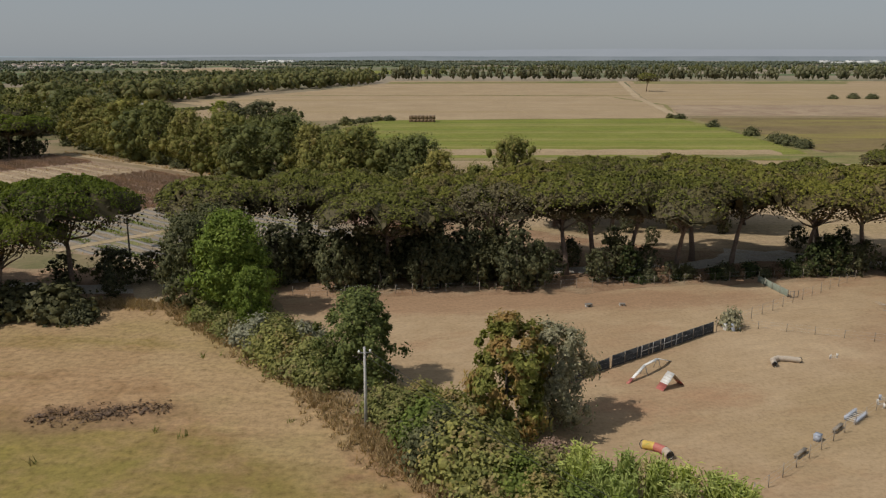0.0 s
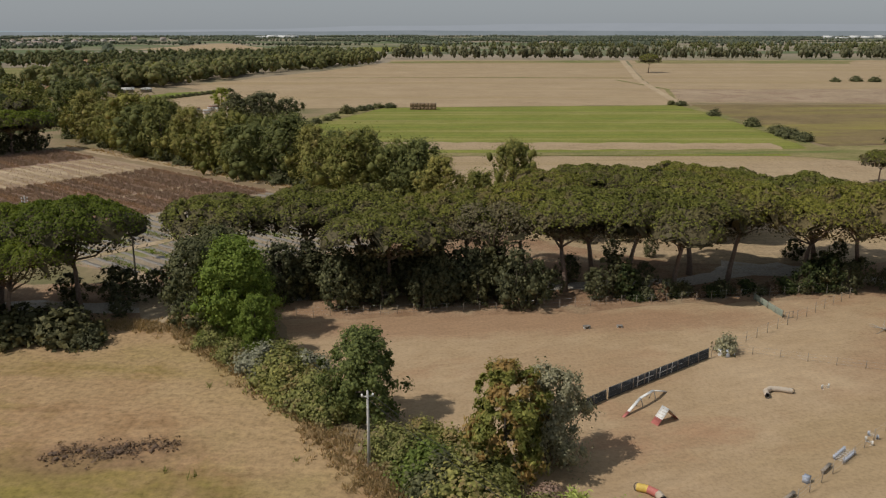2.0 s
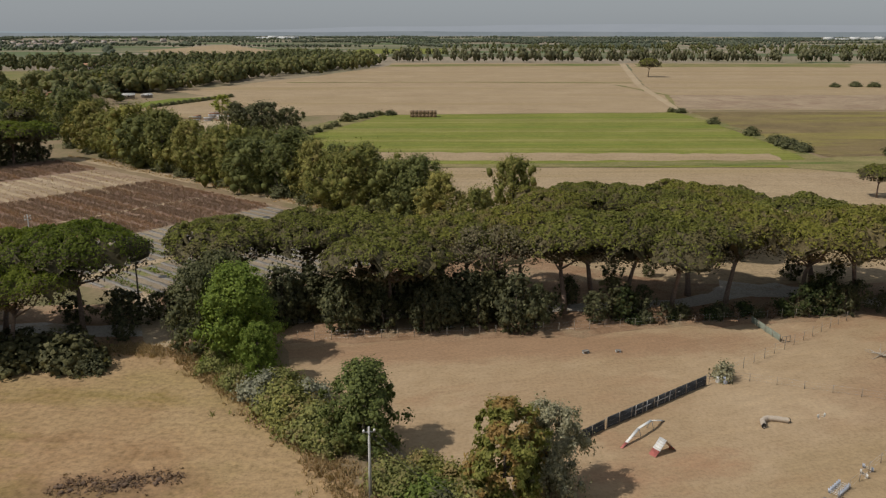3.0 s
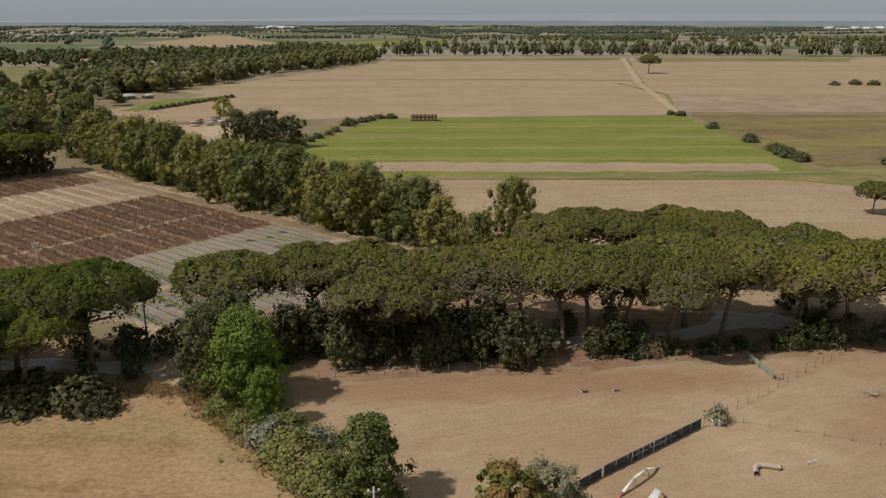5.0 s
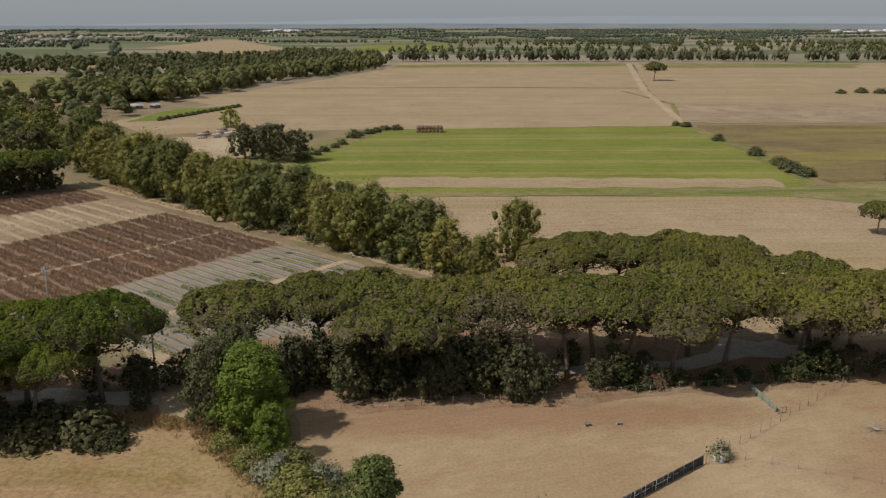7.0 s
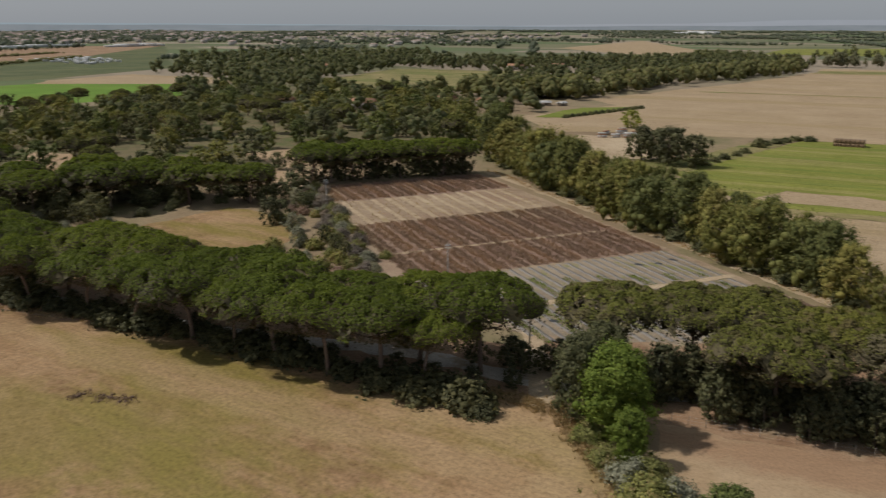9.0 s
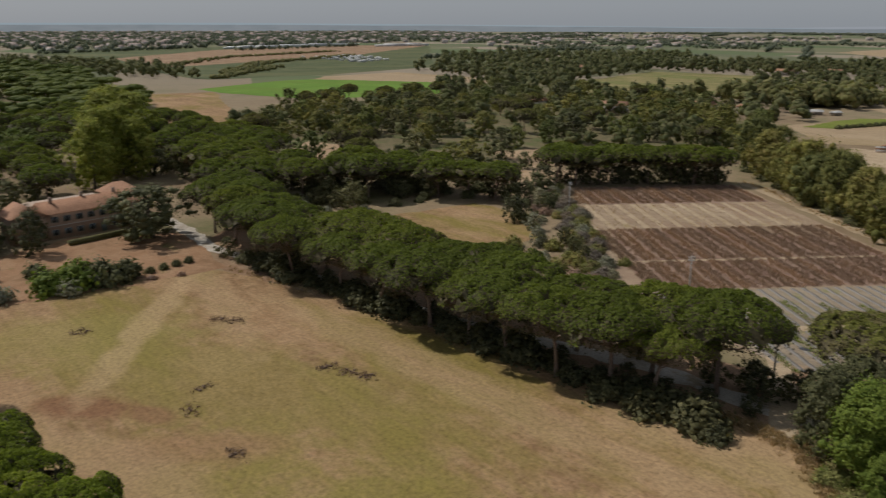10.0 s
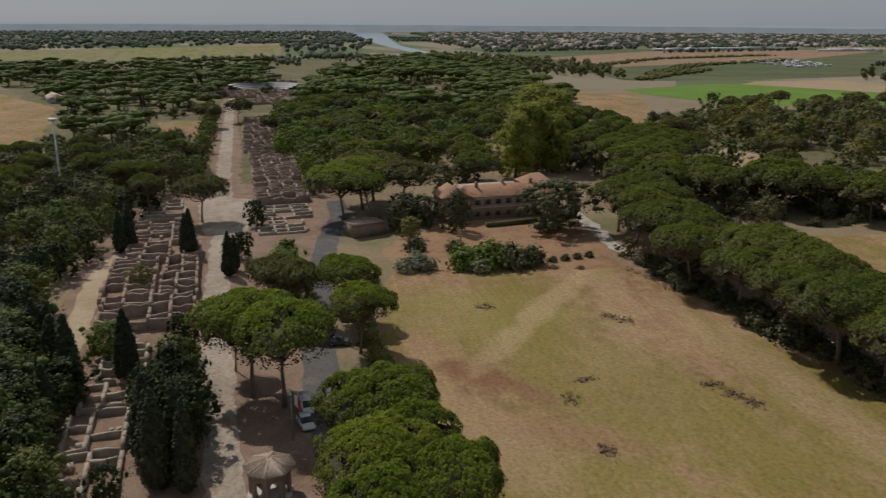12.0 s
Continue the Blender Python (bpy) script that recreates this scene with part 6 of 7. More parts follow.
# reeds
for i, (x, y, h) in enumerate([(10, 57, 3.6), (12, 56, 4.0), (14, 56.5, 4.2), (16, 56, 4.0), (18, 55.5, 3.6), (20.5, 55, 3.2), (13, 53.5, 3.8), (17, 53, 3.6), (22, 54, 2.8), (11, 60, 3)]):
    rng = np.random.default_rng(600 + i)
    ob = thing("reed_clump", x, y, 0, "tall light green reed clump at the paddock", "reeds", "reeds")
    g = Geo()
    for k in range(130):
        a, q = rng.uniform(0, 6.28), rng.uniform(0, 1.1)
        bx, by, hh = q * math.cos(a), q * math.sin(a), h * rng.uniform(0.6, 1.05)
        lx, ly = rng.normal(scale=0.35, size=2)
        w = 0.09
        wx, wy = w * math.sin(a), -w * math.cos(a)
        for s0, s1, bend in ((0, 0.6, 0.3), (0.55, 1.0, 1.0)):
            p0 = np.array([bx + lx * s0 * s0, by + ly * s0 * s0, hh * s0])
            p1 = np.array([bx + lx * bend * 1.3, by + ly * bend * 1.3, hh * (s1 - 0.15 * (bend > 0.9))])
            g.add([p0 - (wx, wy, 0), p0 + (wx, wy, 0), p1 + (wx * 0.6, wy * 0.6, 0), p1 - (wx * 0.6, wy * 0.6, 0)], [(0, 1, 2, 3)])
        for _ in range(3):
            s = rng.uniform(0.35, 0.95)
            d = rng.normal(size=3) * (0.4, 0.4, 0.12)
            c = np.array([bx + lx * s, by + ly * s, hh * s])
            g.add([c, c + d * 0.5 + (0.05, 0.05, 0.1), c + d, c + d * 0.5 - (0.05, 0.05, -0.04)], [(0, 1, 2, 3)])
    part("leaves", g, M["reed"], ob)


# ---- fences ----
def fence(name, line, gap, high, label, cloth=None, post=M["wood"], wires=3, thick=0.04, skip=()):
    a, b = Vector(line[0]), Vector(line[1])
    L, ang = (b - a).length, math.degrees(math.atan2(b.y - a.y, b.x - a.x))
    ob = thing(name, a.x, a.y, 0, label, "fence", rz=ang)
    rng = random.Random(label)
    n = max(1, round(L / gap))
    for i in range(n + 1):
        x = L * i / n
        part("post", Geo().tube([(x, 0, -0.1), (x + rng.uniform(-0.05, 0.05), rng.uniform(-0.05, 0.05), high * rng.uniform(0.92, 1.12))], [thick, thick * 0.9], 6), post, ob)
        if cloth and i < n and i not in skip:
            x1, v, f = L * (i + 1) / n, [], []
            m = 6
            for k in range(m + 1):
                xx, bow = x + (x1 - x) * k / m, 0.09 * math.sin(math.pi * k / m)
                v += [(xx, 0.06 + bow, 0.02), (xx, 0.06 + bow * 0.5, high * (0.95 - 0.03 * math.sin(math.pi * k / m))), (xx, 0.09 + bow, 0.02), (xx, 0.09 + bow * 0.5, high * (0.95 - 0.03 * math.sin(math.pi * k / m)))]
                if k:
                    o = 4 * k
                    f += [(o - 4, o - 3, o + 1, o), (o - 2, o + 2, o + 3, o - 1), (o - 3, o - 1, o + 3, o + 1)]
            part("cloth", Geo().add(v, f), cloth, ob)
    for w in range(wires):
        z = high * (0.25 + 0.7 * w / max(1, wires - 1))
        part("wire", Geo().tube([(0, 0, z), (L * 0.5, 0, z - 0.02), (L, 0, z)], [0.006] * 3, 4), M["steel"], ob)
    return ob


fence("windbreak_fence", [(11.5, 77.5), (18, 83.2)], 2.2, 1.35, "black windbreak cloth on low fence posts, sagging", M["black_mesh"])
fence("windbreak_fence", [(18.3, 83.4), (33, 95)], 2.1, 1.5, "black windbreak cloth on fence posts", M["black_mesh"])
fence("wire_fence", [(33.5, 95.4), (64, 120.5)], 2.6, 1.5, "sparse wire fence on thin wooden posts")
fence("wire_fence", [(22, 55), (43, 74)], 2.4, 1.2, "wire fence with thin posts beside stored hurdles")
fence("wire_fence", [(43, 74), (90, 116)], 3.0, 1.2, "wire fence with thin posts across the paddock")
fence("wire_fence", [(-21, 110), (10, 113)], 2.4, 1.5, "weathered wire fence below the pines")
fence("wire_fence", [(10, 113), (64, 121.5)], 2.4, 1.5, "weathered wire fence below the pines")
fence("screen_fence", [(47, 118), (48.2, 110)], 2.0, 1.1, "faded green cloth screen on posts", M["green_mesh"], wires=0)
fence("wire_fence", [(36, 97.5), (66, 86)], 3.2, 1.1, "thin wire fence across bare ground")
for i, (x, y) in enumerate([(22.2, 86.6), (23.8, 87.9), (25.4, 89.1), (27.2, 90.6)]):
    ob = thing("fence_stake", x, y, 0, "pale stake leaning at the windbreak fence", "stake", "pale stakes")
    part("stake", Geo().tube([(0, 0, -0.1), (0.04, 0, 1.35)], [0.06, 0.05], 6), M["white"], ob)
    part("rail", Geo().tube([(0, 0, 0.7), (1.6, 1.25, 0.75)], [0.04, 0.04], 5), M["white"], ob)
ob = thing("field_gate", 48.3, 109.4, 0, "small rusty metal gate at the screen fence", "gate", rz=20)
for z in (0.15, 1.0):
    part("rail", Geo().tube([(0, 0, z), (1.4, 0, z)], [0.04, 0.04], 5), M["wood"], ob)
for x in (0, 0.7, 1.4):
    part("post", Geo().tube([(x, 0, -0.1), (x, 0, 1.1)], [0.045, 0.045], 5), M["wood"], ob)

# ---- dog training gear ----
ob = thing("agility_ramp", 23.2, 78.2, 0, "white and red A-frame ramp for dogs on bare ground", "ramp", rz=31)
for side, m0 in ((-1, M["cream"]), (1, M["white"])):
    for k, (s0, s1, mt) in enumerate(((0.0, 0.62, M["white"] if side < 0 else M["cream"]), (0.62, 1.0, M["red"]))):
        g = Geo()
        p = lambda s: (side * 1.55 * s, 1.62 * (1 - s))
        (xa, za), (xb, zb) = p(s0), p(s1)
        g.add([(xa, -0.5, za), (xa, 0.5, za), (xb, 0.5, zb), (xb, -0.5, zb), (xa, -0.5, za - 0.08), (xa, 0.5, za - 0.08), (xb, 0.5, zb - 0.08 * (zb > 0.05)), (xb, -0.5, zb - 0.08 * (zb > 0.05))],
              [(0, 1, 2, 3), (7, 6, 5, 4), (0, 4, 5, 1), (1, 5, 6, 2), (2, 6, 7, 3), (3, 7, 4, 0)])
        part("panel", g, mt, ob, "faded red lower panel" if mt == M["red"] else "")
    for k in range(6):
        s = 0.12 + k * 0.14
        part("slat", Geo().box(side * 1.55 * s - 0.02, -0.48, 1.62 * (1 - s) - 0.01, side * 1.55 * s + 0.02, 0.48, 1.62 * (1 - s) + 0.015), M["cream"] if s < 0.62 else M["red"], ob)
ob = thing("dog_walk", 19.0, 79.0, 0, "long narrow white dog walk plank on trestles", "dog walk", rz=46)
for x0, z0, x1, z1, mt in ((0, 0.05, 1.0, 0.36, M["red"]), (1.0, 0.36, 3.3, 1.15, M["white"]), (3.3, 1.15, 6.0, 1.15, M["white"]), (6.0, 1.15, 8.9, 0.08, M["white"])):
    part("plank", Geo().add([(x0, -0.16, z0), (x0, 0.16, z0), (x1, 0.16, z1), (x1, -0.16, z1), (x0, -0.16, z0 - 0.06), (x0, 0.16, z0 - 0.06), (x1, 0.16, z1 - 0.06), (x1, -0.16, z1 - 0.06)],
                            [(0, 1, 2, 3), (7, 6, 5, 4), (0, 4, 5, 1), (1, 5, 6, 2), (2, 6, 7, 3), (3, 7, 4, 0)]), mt, ob)
for x in (3.3, 6.0):
    for s in (-1, 1):
        part("leg", Geo().tube([(x, s * 0.1, 1.1), (x, s * 0.45, 0)], [0.04, 0.04], 5), M["steel"], ob)


def soft_tunnel(pts, r, mats, label, legs):
    ob = thing("agility_tunnel", pts[0][0], pts[0][1], 0, label, "tunnel")
    fine = []
    for i in range(len(pts) - 1):
        for k in range(5):
            s = k / 5
            fine.append((pts[i][0] + (pts[i + 1][0] - pts[i][0]) * s - pts[0][0], pts[i][1] + (pts[i + 1][1] - pts[i][1]) * s - pts[0][1], r + 0.03))
    fine.append((pts[-1][0] - pts[0][0], pts[-1][1] - pts[0][1], r + 0.03))
    n = len(mats)
    for j, mt in enumerate(mats):
        seg = fine[j * len(fine) // n:(j + 1) * len(fine) // n + 1]
        g = Geo()
        g.tube(seg, [r * (1 + 0.05 * (k % 2)) for k in range(len(seg))], 14, caps=False)
        g.tube(seg[::-1], [r * 0.93] * len(seg), 14, caps=False)
        part("sleeve", g, mt, ob, smooth=True)
    for e in (fine[0], fine[-1]):
        part("end_hoop", Geo().tube([(e[0] + r * math.cos(a) * 0.7, e[1] + r * math.sin(a) * 0.2, e[2] + r * math.sin(a)) for a in [k * math.tau / 16 for k in range(17)]], [0.04] * 17, 5), M["rubber"], ob)


soft_tunnel([(36.0, 83.6), (36.3, 84.9), (37.0, 85.5), (38.0, 85.4), (39.3, 84.9)], 0.30, [M["cream"]], "dusty cream bent fabric tunnel on bare ground", 0)
soft_tunnel([(17.2, 64.8), (18.1, 64.4), (18.8, 63.6), (19.0, 62.7)], 0.36, [M["yellow"], M["red"], M["cream"]], "yellow and red fabric tunnel beside reeds", 0)


def hurdle(x, y, rz, mt, label):
    ob = thing("jump_hurdle", x, y, 0, label, "hurdle", "jump hurdles", rz)
    ob.scale = (0.62, 0.62, 0.62)
    for s in (-0.6, 0.6):
        part("upright", Geo().box(s - 0.03, -0.03, 0, s + 0.03, 0.03, 1.0), mt, ob)
        part("wing", Geo().box(s + (0.03 if s > 0 else -0.39), -0.02, 0.12, s + (0.39 if s > 0 else -0.03), 0.02, 0.85), mt, ob)
        part("foot", Geo().box(s - 0.04, -0.3, 0, s + 0.04, 0.3, 0.05), mt, ob)
    for z in (0.3, 0.6):
        part("bar", Geo().tube([(-0.57, 0, z), (0.57, 0, z)], [0.025, 0.025], 6), M["white"], ob)


for i in range(6):
    hurdle(37.6 + i * 0.34, 69.9 + i * 0.32, 130, M["bluegrey"], "blue grey plastic jump hurdle stored at the fence")
hurdle(42.2, 73.4, 100, M["white"], "white jump hurdle leaning at the fence")
hurdle(43.2, 74.6, 120, M["bluegrey"], "blue grey jump hurdle at the fence")
hurdle(43.6, 86.2, 20, M["white"], "white jump hurdle on bare ground")
hurdle(54.5, 79.5, 30, M["white"], "white jump hurdle on bare ground")
for x, y, rz in ((30.2, 63.4, 42), (35.6, 68.2, 45)):
    ob = thing("low_bench", x, y, 0, "low grey plank bench by the wire fence", "bench", "low benches", rz)
    part("seat", Geo().box(-1.0, -0.16, 0.36, 1.0, 0.16, 0.42), M["wood"], ob)
    for s in (-0.8, 0.8):
        part("leg", Geo().box(s - 0.04, -0.14, 0, s + 0.04, 0.14, 0.36), M["wood"], ob)
ob = thing("storage_box", 32.9, 66.2, 0, "blue grey plastic storage box by the fence", "box", rz=40)
part("body", Geo().box(-0.3, -0.25, 0, 0.3, 0.25, 0.6), M["bluegrey"], ob)
part("lid", Geo().box(-0.33, -0.28, 0.6, 0.33, 0.28, 0.66), M["bluegrey"], ob)


def trough(x, y, rz, s, label):
    ob = thing("water_trough", x, y, 0, label, "trough", "troughs", rz)
    part("basin", Geo().add([(-0.7 * s, -0.4 * s, 0.25), (0.7 * s, -0.4 * s, 0.25), (0.7 * s, 0.4 * s, 0.25), (-0.7 * s, 0.4 * s, 0.25), (-0.8 * s, -0.5 * s, 0.75 * s), (0.8 * s, -0.5 * s, 0.75 * s), (0.8 * s, 0.5 * s, 0.75 * s), (-0.8 * s, 0.5 * s, 0.75 * s), (-0.7 * s, -0.4 * s, 0.6 * s), (0.7 * s, -0.4 * s, 0.6 * s), (0.7 * s, 0.4 * s, 0.6 * s), (-0.7 * s, 0.4 * s, 0.6 * s)],
                            [(3, 2, 1, 0), (0, 1, 5, 4), (1, 2, 6, 5), (2, 3, 7, 6), (3, 0, 4, 7), (4, 5, 9, 8), (5, 6, 10, 9), (6, 7, 11, 10), (7, 4, 8, 11), (8, 9, 10, 11)]), M["cloth_grey"], ob)
    for sx in (-0.55, 0.55):
        part("foot", Geo().box(sx * s - 0.1, -0.35 * s, 0, sx * s + 0.1, 0.35 * s, 0.25), M["concrete"], ob)


trough(19.6, 105.6, 20, 0.6, "grey concrete water trough on bare ground")
trough(24.2, 106, 0, 0.5, "small grey concrete trough on bare ground")
plant("olive_sapling", "shrub2", "silver", 35.6, 96.8, 3.0, "small sparse grey olive tree at the fence corner", "tree", wide=0.7, parts=("stem", "leaves"))
for i, (x, y) in enumerate([(34.8, 96.0), (35.6, 95.6), (36.4, 96.2)]):
    ob = thing("plastic_drum", x, y, 0, "pale plastic drum below a small olive tree", "drum", "drums")
    part("barrel", Geo().tube([(0, 0, 0), (0, 0, 0.1), (0, 0, 0.45), (0, 0, 0.8), (0, 0, 0.88)], [0.26, 0.29, 0.3, 0.29, 0.25], 12), M["white" if i != 1 else "bluegrey"], ob, smooth=True)
    part("lid", Geo().tube([(0, 0, 0.88), (0, 0, 0.92)], [0.22, 0.22], 12), M["bluegrey"], ob)
rng = np.random.default_rng(77)
ob = thing("dead_branch", 60, 104.5, 0, "bare grey fallen branch on the paddock", "branch")
g = Geo()
for k in range(11):
    a = k * 0.6
    limb(g, rng, (0, 0, 0.15), (2.2 * math.cos(a), 2.2 * math.sin(a), rng.uniform(0.1, 1.2)), 0.08, 0.02, 0.05, 4, 5)
part("twigs", g, M["bark_pale"], ob)


# ---- heaps of clods on the meadow ----
def heap(x, y, length, rz, label, seed):
    rng = np.random.default_rng(seed)
    ob = thing("clod_heap", x, y, 0.03, label, "heap", "heaps on the meadow", rz)
    for k in range(max(4, int(length / 0.5))):
        r = rng.uniform(0.15, 0.38)
        cx = rng.uniform(-length / 2, length / 2)
        g = Geo()
        g.add(ICO * (r * 1.25, r * 0.9, r * 0.7) * rng.uniform(0.7, 1.25, (12, 1)) + (cx, rng.normal() * 0.5, r * 0.3), ICO_F)
        part("clod", g, M["dirtpile"], ob)
    g = Geo()
    for k in range(int(length * 16)):
        sprays(g, rng, (rng.uniform(-length / 2, length / 2) * 1.25, rng.normal() * 1.0, 0.15), (0.4, 0.4, 0.2), 4, 0.26)
    tagged(part("weed_litter", g, M["litter"], ob, "dry brown weeds"), kind="stuff")


heap(-33.5, 71.4, 4.5, 8, "brown heap of dry clods and weeds on the meadow", 701)
heap(-29.2, 72.4, 5, 12, "brown heap of dry clods and weeds on the meadow", 702)
heap(-37, 71.0, 2.5, 0, "small brown clod heap on the meadow", 703)
for i, (x, y, L, rz) in enumerate([(-150, 53, 2.6, 100), (-138, 75, 2.8, 60), (-135, 77, 2.4, 70), (-106, 52, 2, 80), (-90, 50, 2, 70), (-104.5, 76.5, 3, 60), (-100.5, 77.5, 2.4, 40), (-97, 78.5, 2.6, 60), (-112, 57, 1.4, 10)]):
    heap(x, y, L, rz, "dark heap of clods among dry weeds", 710 + i)


# ---- poles and masts ----
def service_pole(x, y, h, rz, material, label, arms=1):
    ob = thing("utility_pole", x, y, 0, label, "pole", "utility poles", rz)
    part("shaft", Geo().tube([(0, 0, -0.2), (0, 0, h * 0.5), (0, 0, h)], [0.17, 0.14, 0.10], 10), material, ob, smooth=True)
    for k in range(arms):
        z = h - 0.55 - k * 0.6
        part("crossarm", Geo().box(-0.6, -0.04, z - 0.05, 0.6, 0.04, z + 0.05), M["steel"], ob)
        for s in (-0.5, 0.5):
            part("insulator", Geo().tube([(s, 0, z + 0.05), (s, 0, z + 0.12), (s, 0, z + 0.28)], [0.09, 0.12, 0.08], 8), M["white"], ob)
    return ob


service_pole(-7.0, 69.0, 7.7, 10, M["concrete"], "grey concrete utility pole in the hedge")
service_pole(-81, 155, 8.6, 40, M["concrete"], "grey concrete utility pole in the orchard", 2)
service_pole(-47, 119.5, 9.5, 20, M["wood"], "dark wooden utility pole beside the lane")
service_pole(-150, 205, 8.5, 40, M["concrete"], "grey concrete utility pole in the orchard", 2)
for s in (-0.45, 0.45):
    g = Geo()
    p0, p1 = Vector((-7.0 + s, 69.0, 7.3)), Vector((34 + s, 20, 7.0))
    g.tube([tuple(p0 + (p1 - p0) * (k / 12) - Vector((0, 0, 2.2 * 4 * (k / 12) * (1 - k / 12)))) for k in range(13)], [0.018] * 13, 4)
    single("overhead_cable", g, M["rubber"], "thin black overhead cable from the concrete pole", "cable", "cables")
ob = thing("light_mast", -289, -46, 0, "tall slim white floodlight mast above the wood", "mast")
part("shaft", Geo().tube([(0, 0, 0), (0, 0, 13), (0, 0, 26)], [0.45, 0.32, 0.2], 10), M["white"], ob, smooth=True)
part("lamp_ring", Geo().tube([(0, 0, 25.6), (0, 0, 25.9), (0, 0, 26.3)], [1.3, 1.7, 1.2], 14), M["white"], ob)
ob = thing("flagpole", -104.2, 9.0, 0, "slim flagpole with a tricolour flag", "flagpole", rz=74)
part("shaft", Geo().tube([(0, 0, 0), (0, 0, 8.2)], [0.07, 0.045], 8), M["steel"], ob)
for k, mt in enumerate(("flag_green", "white", "flag_red")):
    v, f = [], []
    for j in range(5):
        for q in range(4):
            s = k * 0.75 + q * 0.25
            v.append((0.05 + s * 0.55, 0.12 * math.sin(s * 4 + j), 7.9 - j * 0.42 - s * 0.75))
    f = [(j * 4 + q, j * 4 + q + 1, j * 4 + q + 5, j * 4 + q + 4) for j in range(4) for q in range(3)]
    v2 = [(x, y + 0.012, z) for x, y, z in v]
    part("flag_stripe", Geo().add(v, f).add(v2, [t[::-1] for t in f]), M[mt], ob)


# ---- vehicles ----
def vehicle(name, x, y, rz, paint, label, L=4.3, W=1.8, H=1.5, van=False):
    ob = thing(name, x, y, 0.07, label, "car", "parked vehicles", rz)
    hood = 0.92 if not van else 1.05
    prof = [(-L / 2, 0.35), (-L / 2 + 0.05, 0.85), (-L / 2 + 0.15, hood), (L / 2 - (1.1 if not van else 0.7), hood), (L / 2 - 0.1, hood - 0.22), (L / 2, 0.6), (L / 2, 0.35)]
    v = [(px, s * W / 2 * (1 if pz < 0.9 else 0.95), pz) for s in (-1, 1) for px, pz in prof]
    n = len(prof)
    g = Geo().add(v, [(k, (k + 1) % n, n + (k + 1) % n, n + k) for k in range(n)])
    for s in (0, n):
        g.add([v[s + k] for k in range(n)], [(0, 1, 2, 2), (0, 2, 3, 3), (0, 3, 4, 4), (0, 4, 5, 5), (0, 5, 6, 6)])
    part("body", g, paint, ob)
    c = [(-L / 2 + 0.2, hood), (-L / 2 + (0.7 if not van else 0.25), H), (L / 2 - (2.0 if not van else 1.5), H), (L / 2 - (1.2 if not van else 0.75), hood)]
    cab = [(px, s * W / 2 * (0.93 if pz < H else 0.8), pz) for s in (-1, 1) for px, pz in c]
    part("cabin", Geo().add(cab, [(0, 1, 5, 4), (2, 3, 7, 6), (0, 3, 2, 1), (4, 5, 6, 7)]), M["glass"] if not van else paint, ob, "dark tinted windows" if not van else "")
    part("roof", Geo().box(c[1][0] - 0.02, -W * 0.41, H - 0.01, c[2][0] + 0.02, W * 0.41, H + 0.05), paint, ob)
    part("windscreen", Geo().add([(c[2][0] + 0.1, -W * 0.38, H - 0.08), (c[2][0] + 0.1, W * 0.38, H - 0.08), (c[3][0] - 0.05, W * 0.43, hood + 0.08), (c[3][0] - 0.05, -W * 0.43, hood + 0.08)] + [(c[2][0] + 0.02, -W * 0.38, H - 0.12), (c[2][0] + 0.02, W * 0.38, H - 0.12), (c[3][0] - 0.15, W * 0.43, hood + 0.04), (c[3][0] - 0.15, -W * 0.43, hood + 0.04)],
                                [(3, 2, 1, 0), (4, 5, 6, 7), (0, 1, 5, 4), (2, 3, 7, 6)]), M["glass"], ob)
    for wx in (-L * 0.31, L * 0.31):
        for s in (-1, 1):
            w = part("wheel", Geo().tube([(wx, s * (W / 2 - 0.18), 0.32), (wx, s * (W / 2 + 0.02), 0.32)], [0.32, 0.32], 14), M["rubber"], ob)
            part("rim", Geo().tube([(wx, s * (W / 2 + 0.02), 0.32), (wx, s * (W / 2 + 0.04), 0.32)], [0.19, 0.17], 10), M["steel"], w)
    for s in (-1, 1):
        part("headlight", Geo().box(L / 2 - 0.06, s * W * 0.36 - 0.17, 0.62, L / 2 + 0.02, s * W * 0.36 + 0.17, 0.76), M["white"], ob)


vehicle("parked_car", -138, 21, 80, M["car_dark"], "dark blue parked car in the shade of pines")
vehicle("parked_van", -113.6, 12.0, 5, M["car_white"], "white parked van at the roadside", 4.9, 1.9, 2.0, True)
vehicle("parked_car", -108.4, 11.3, 8, M["car_white"], "white parked car at the roadside")


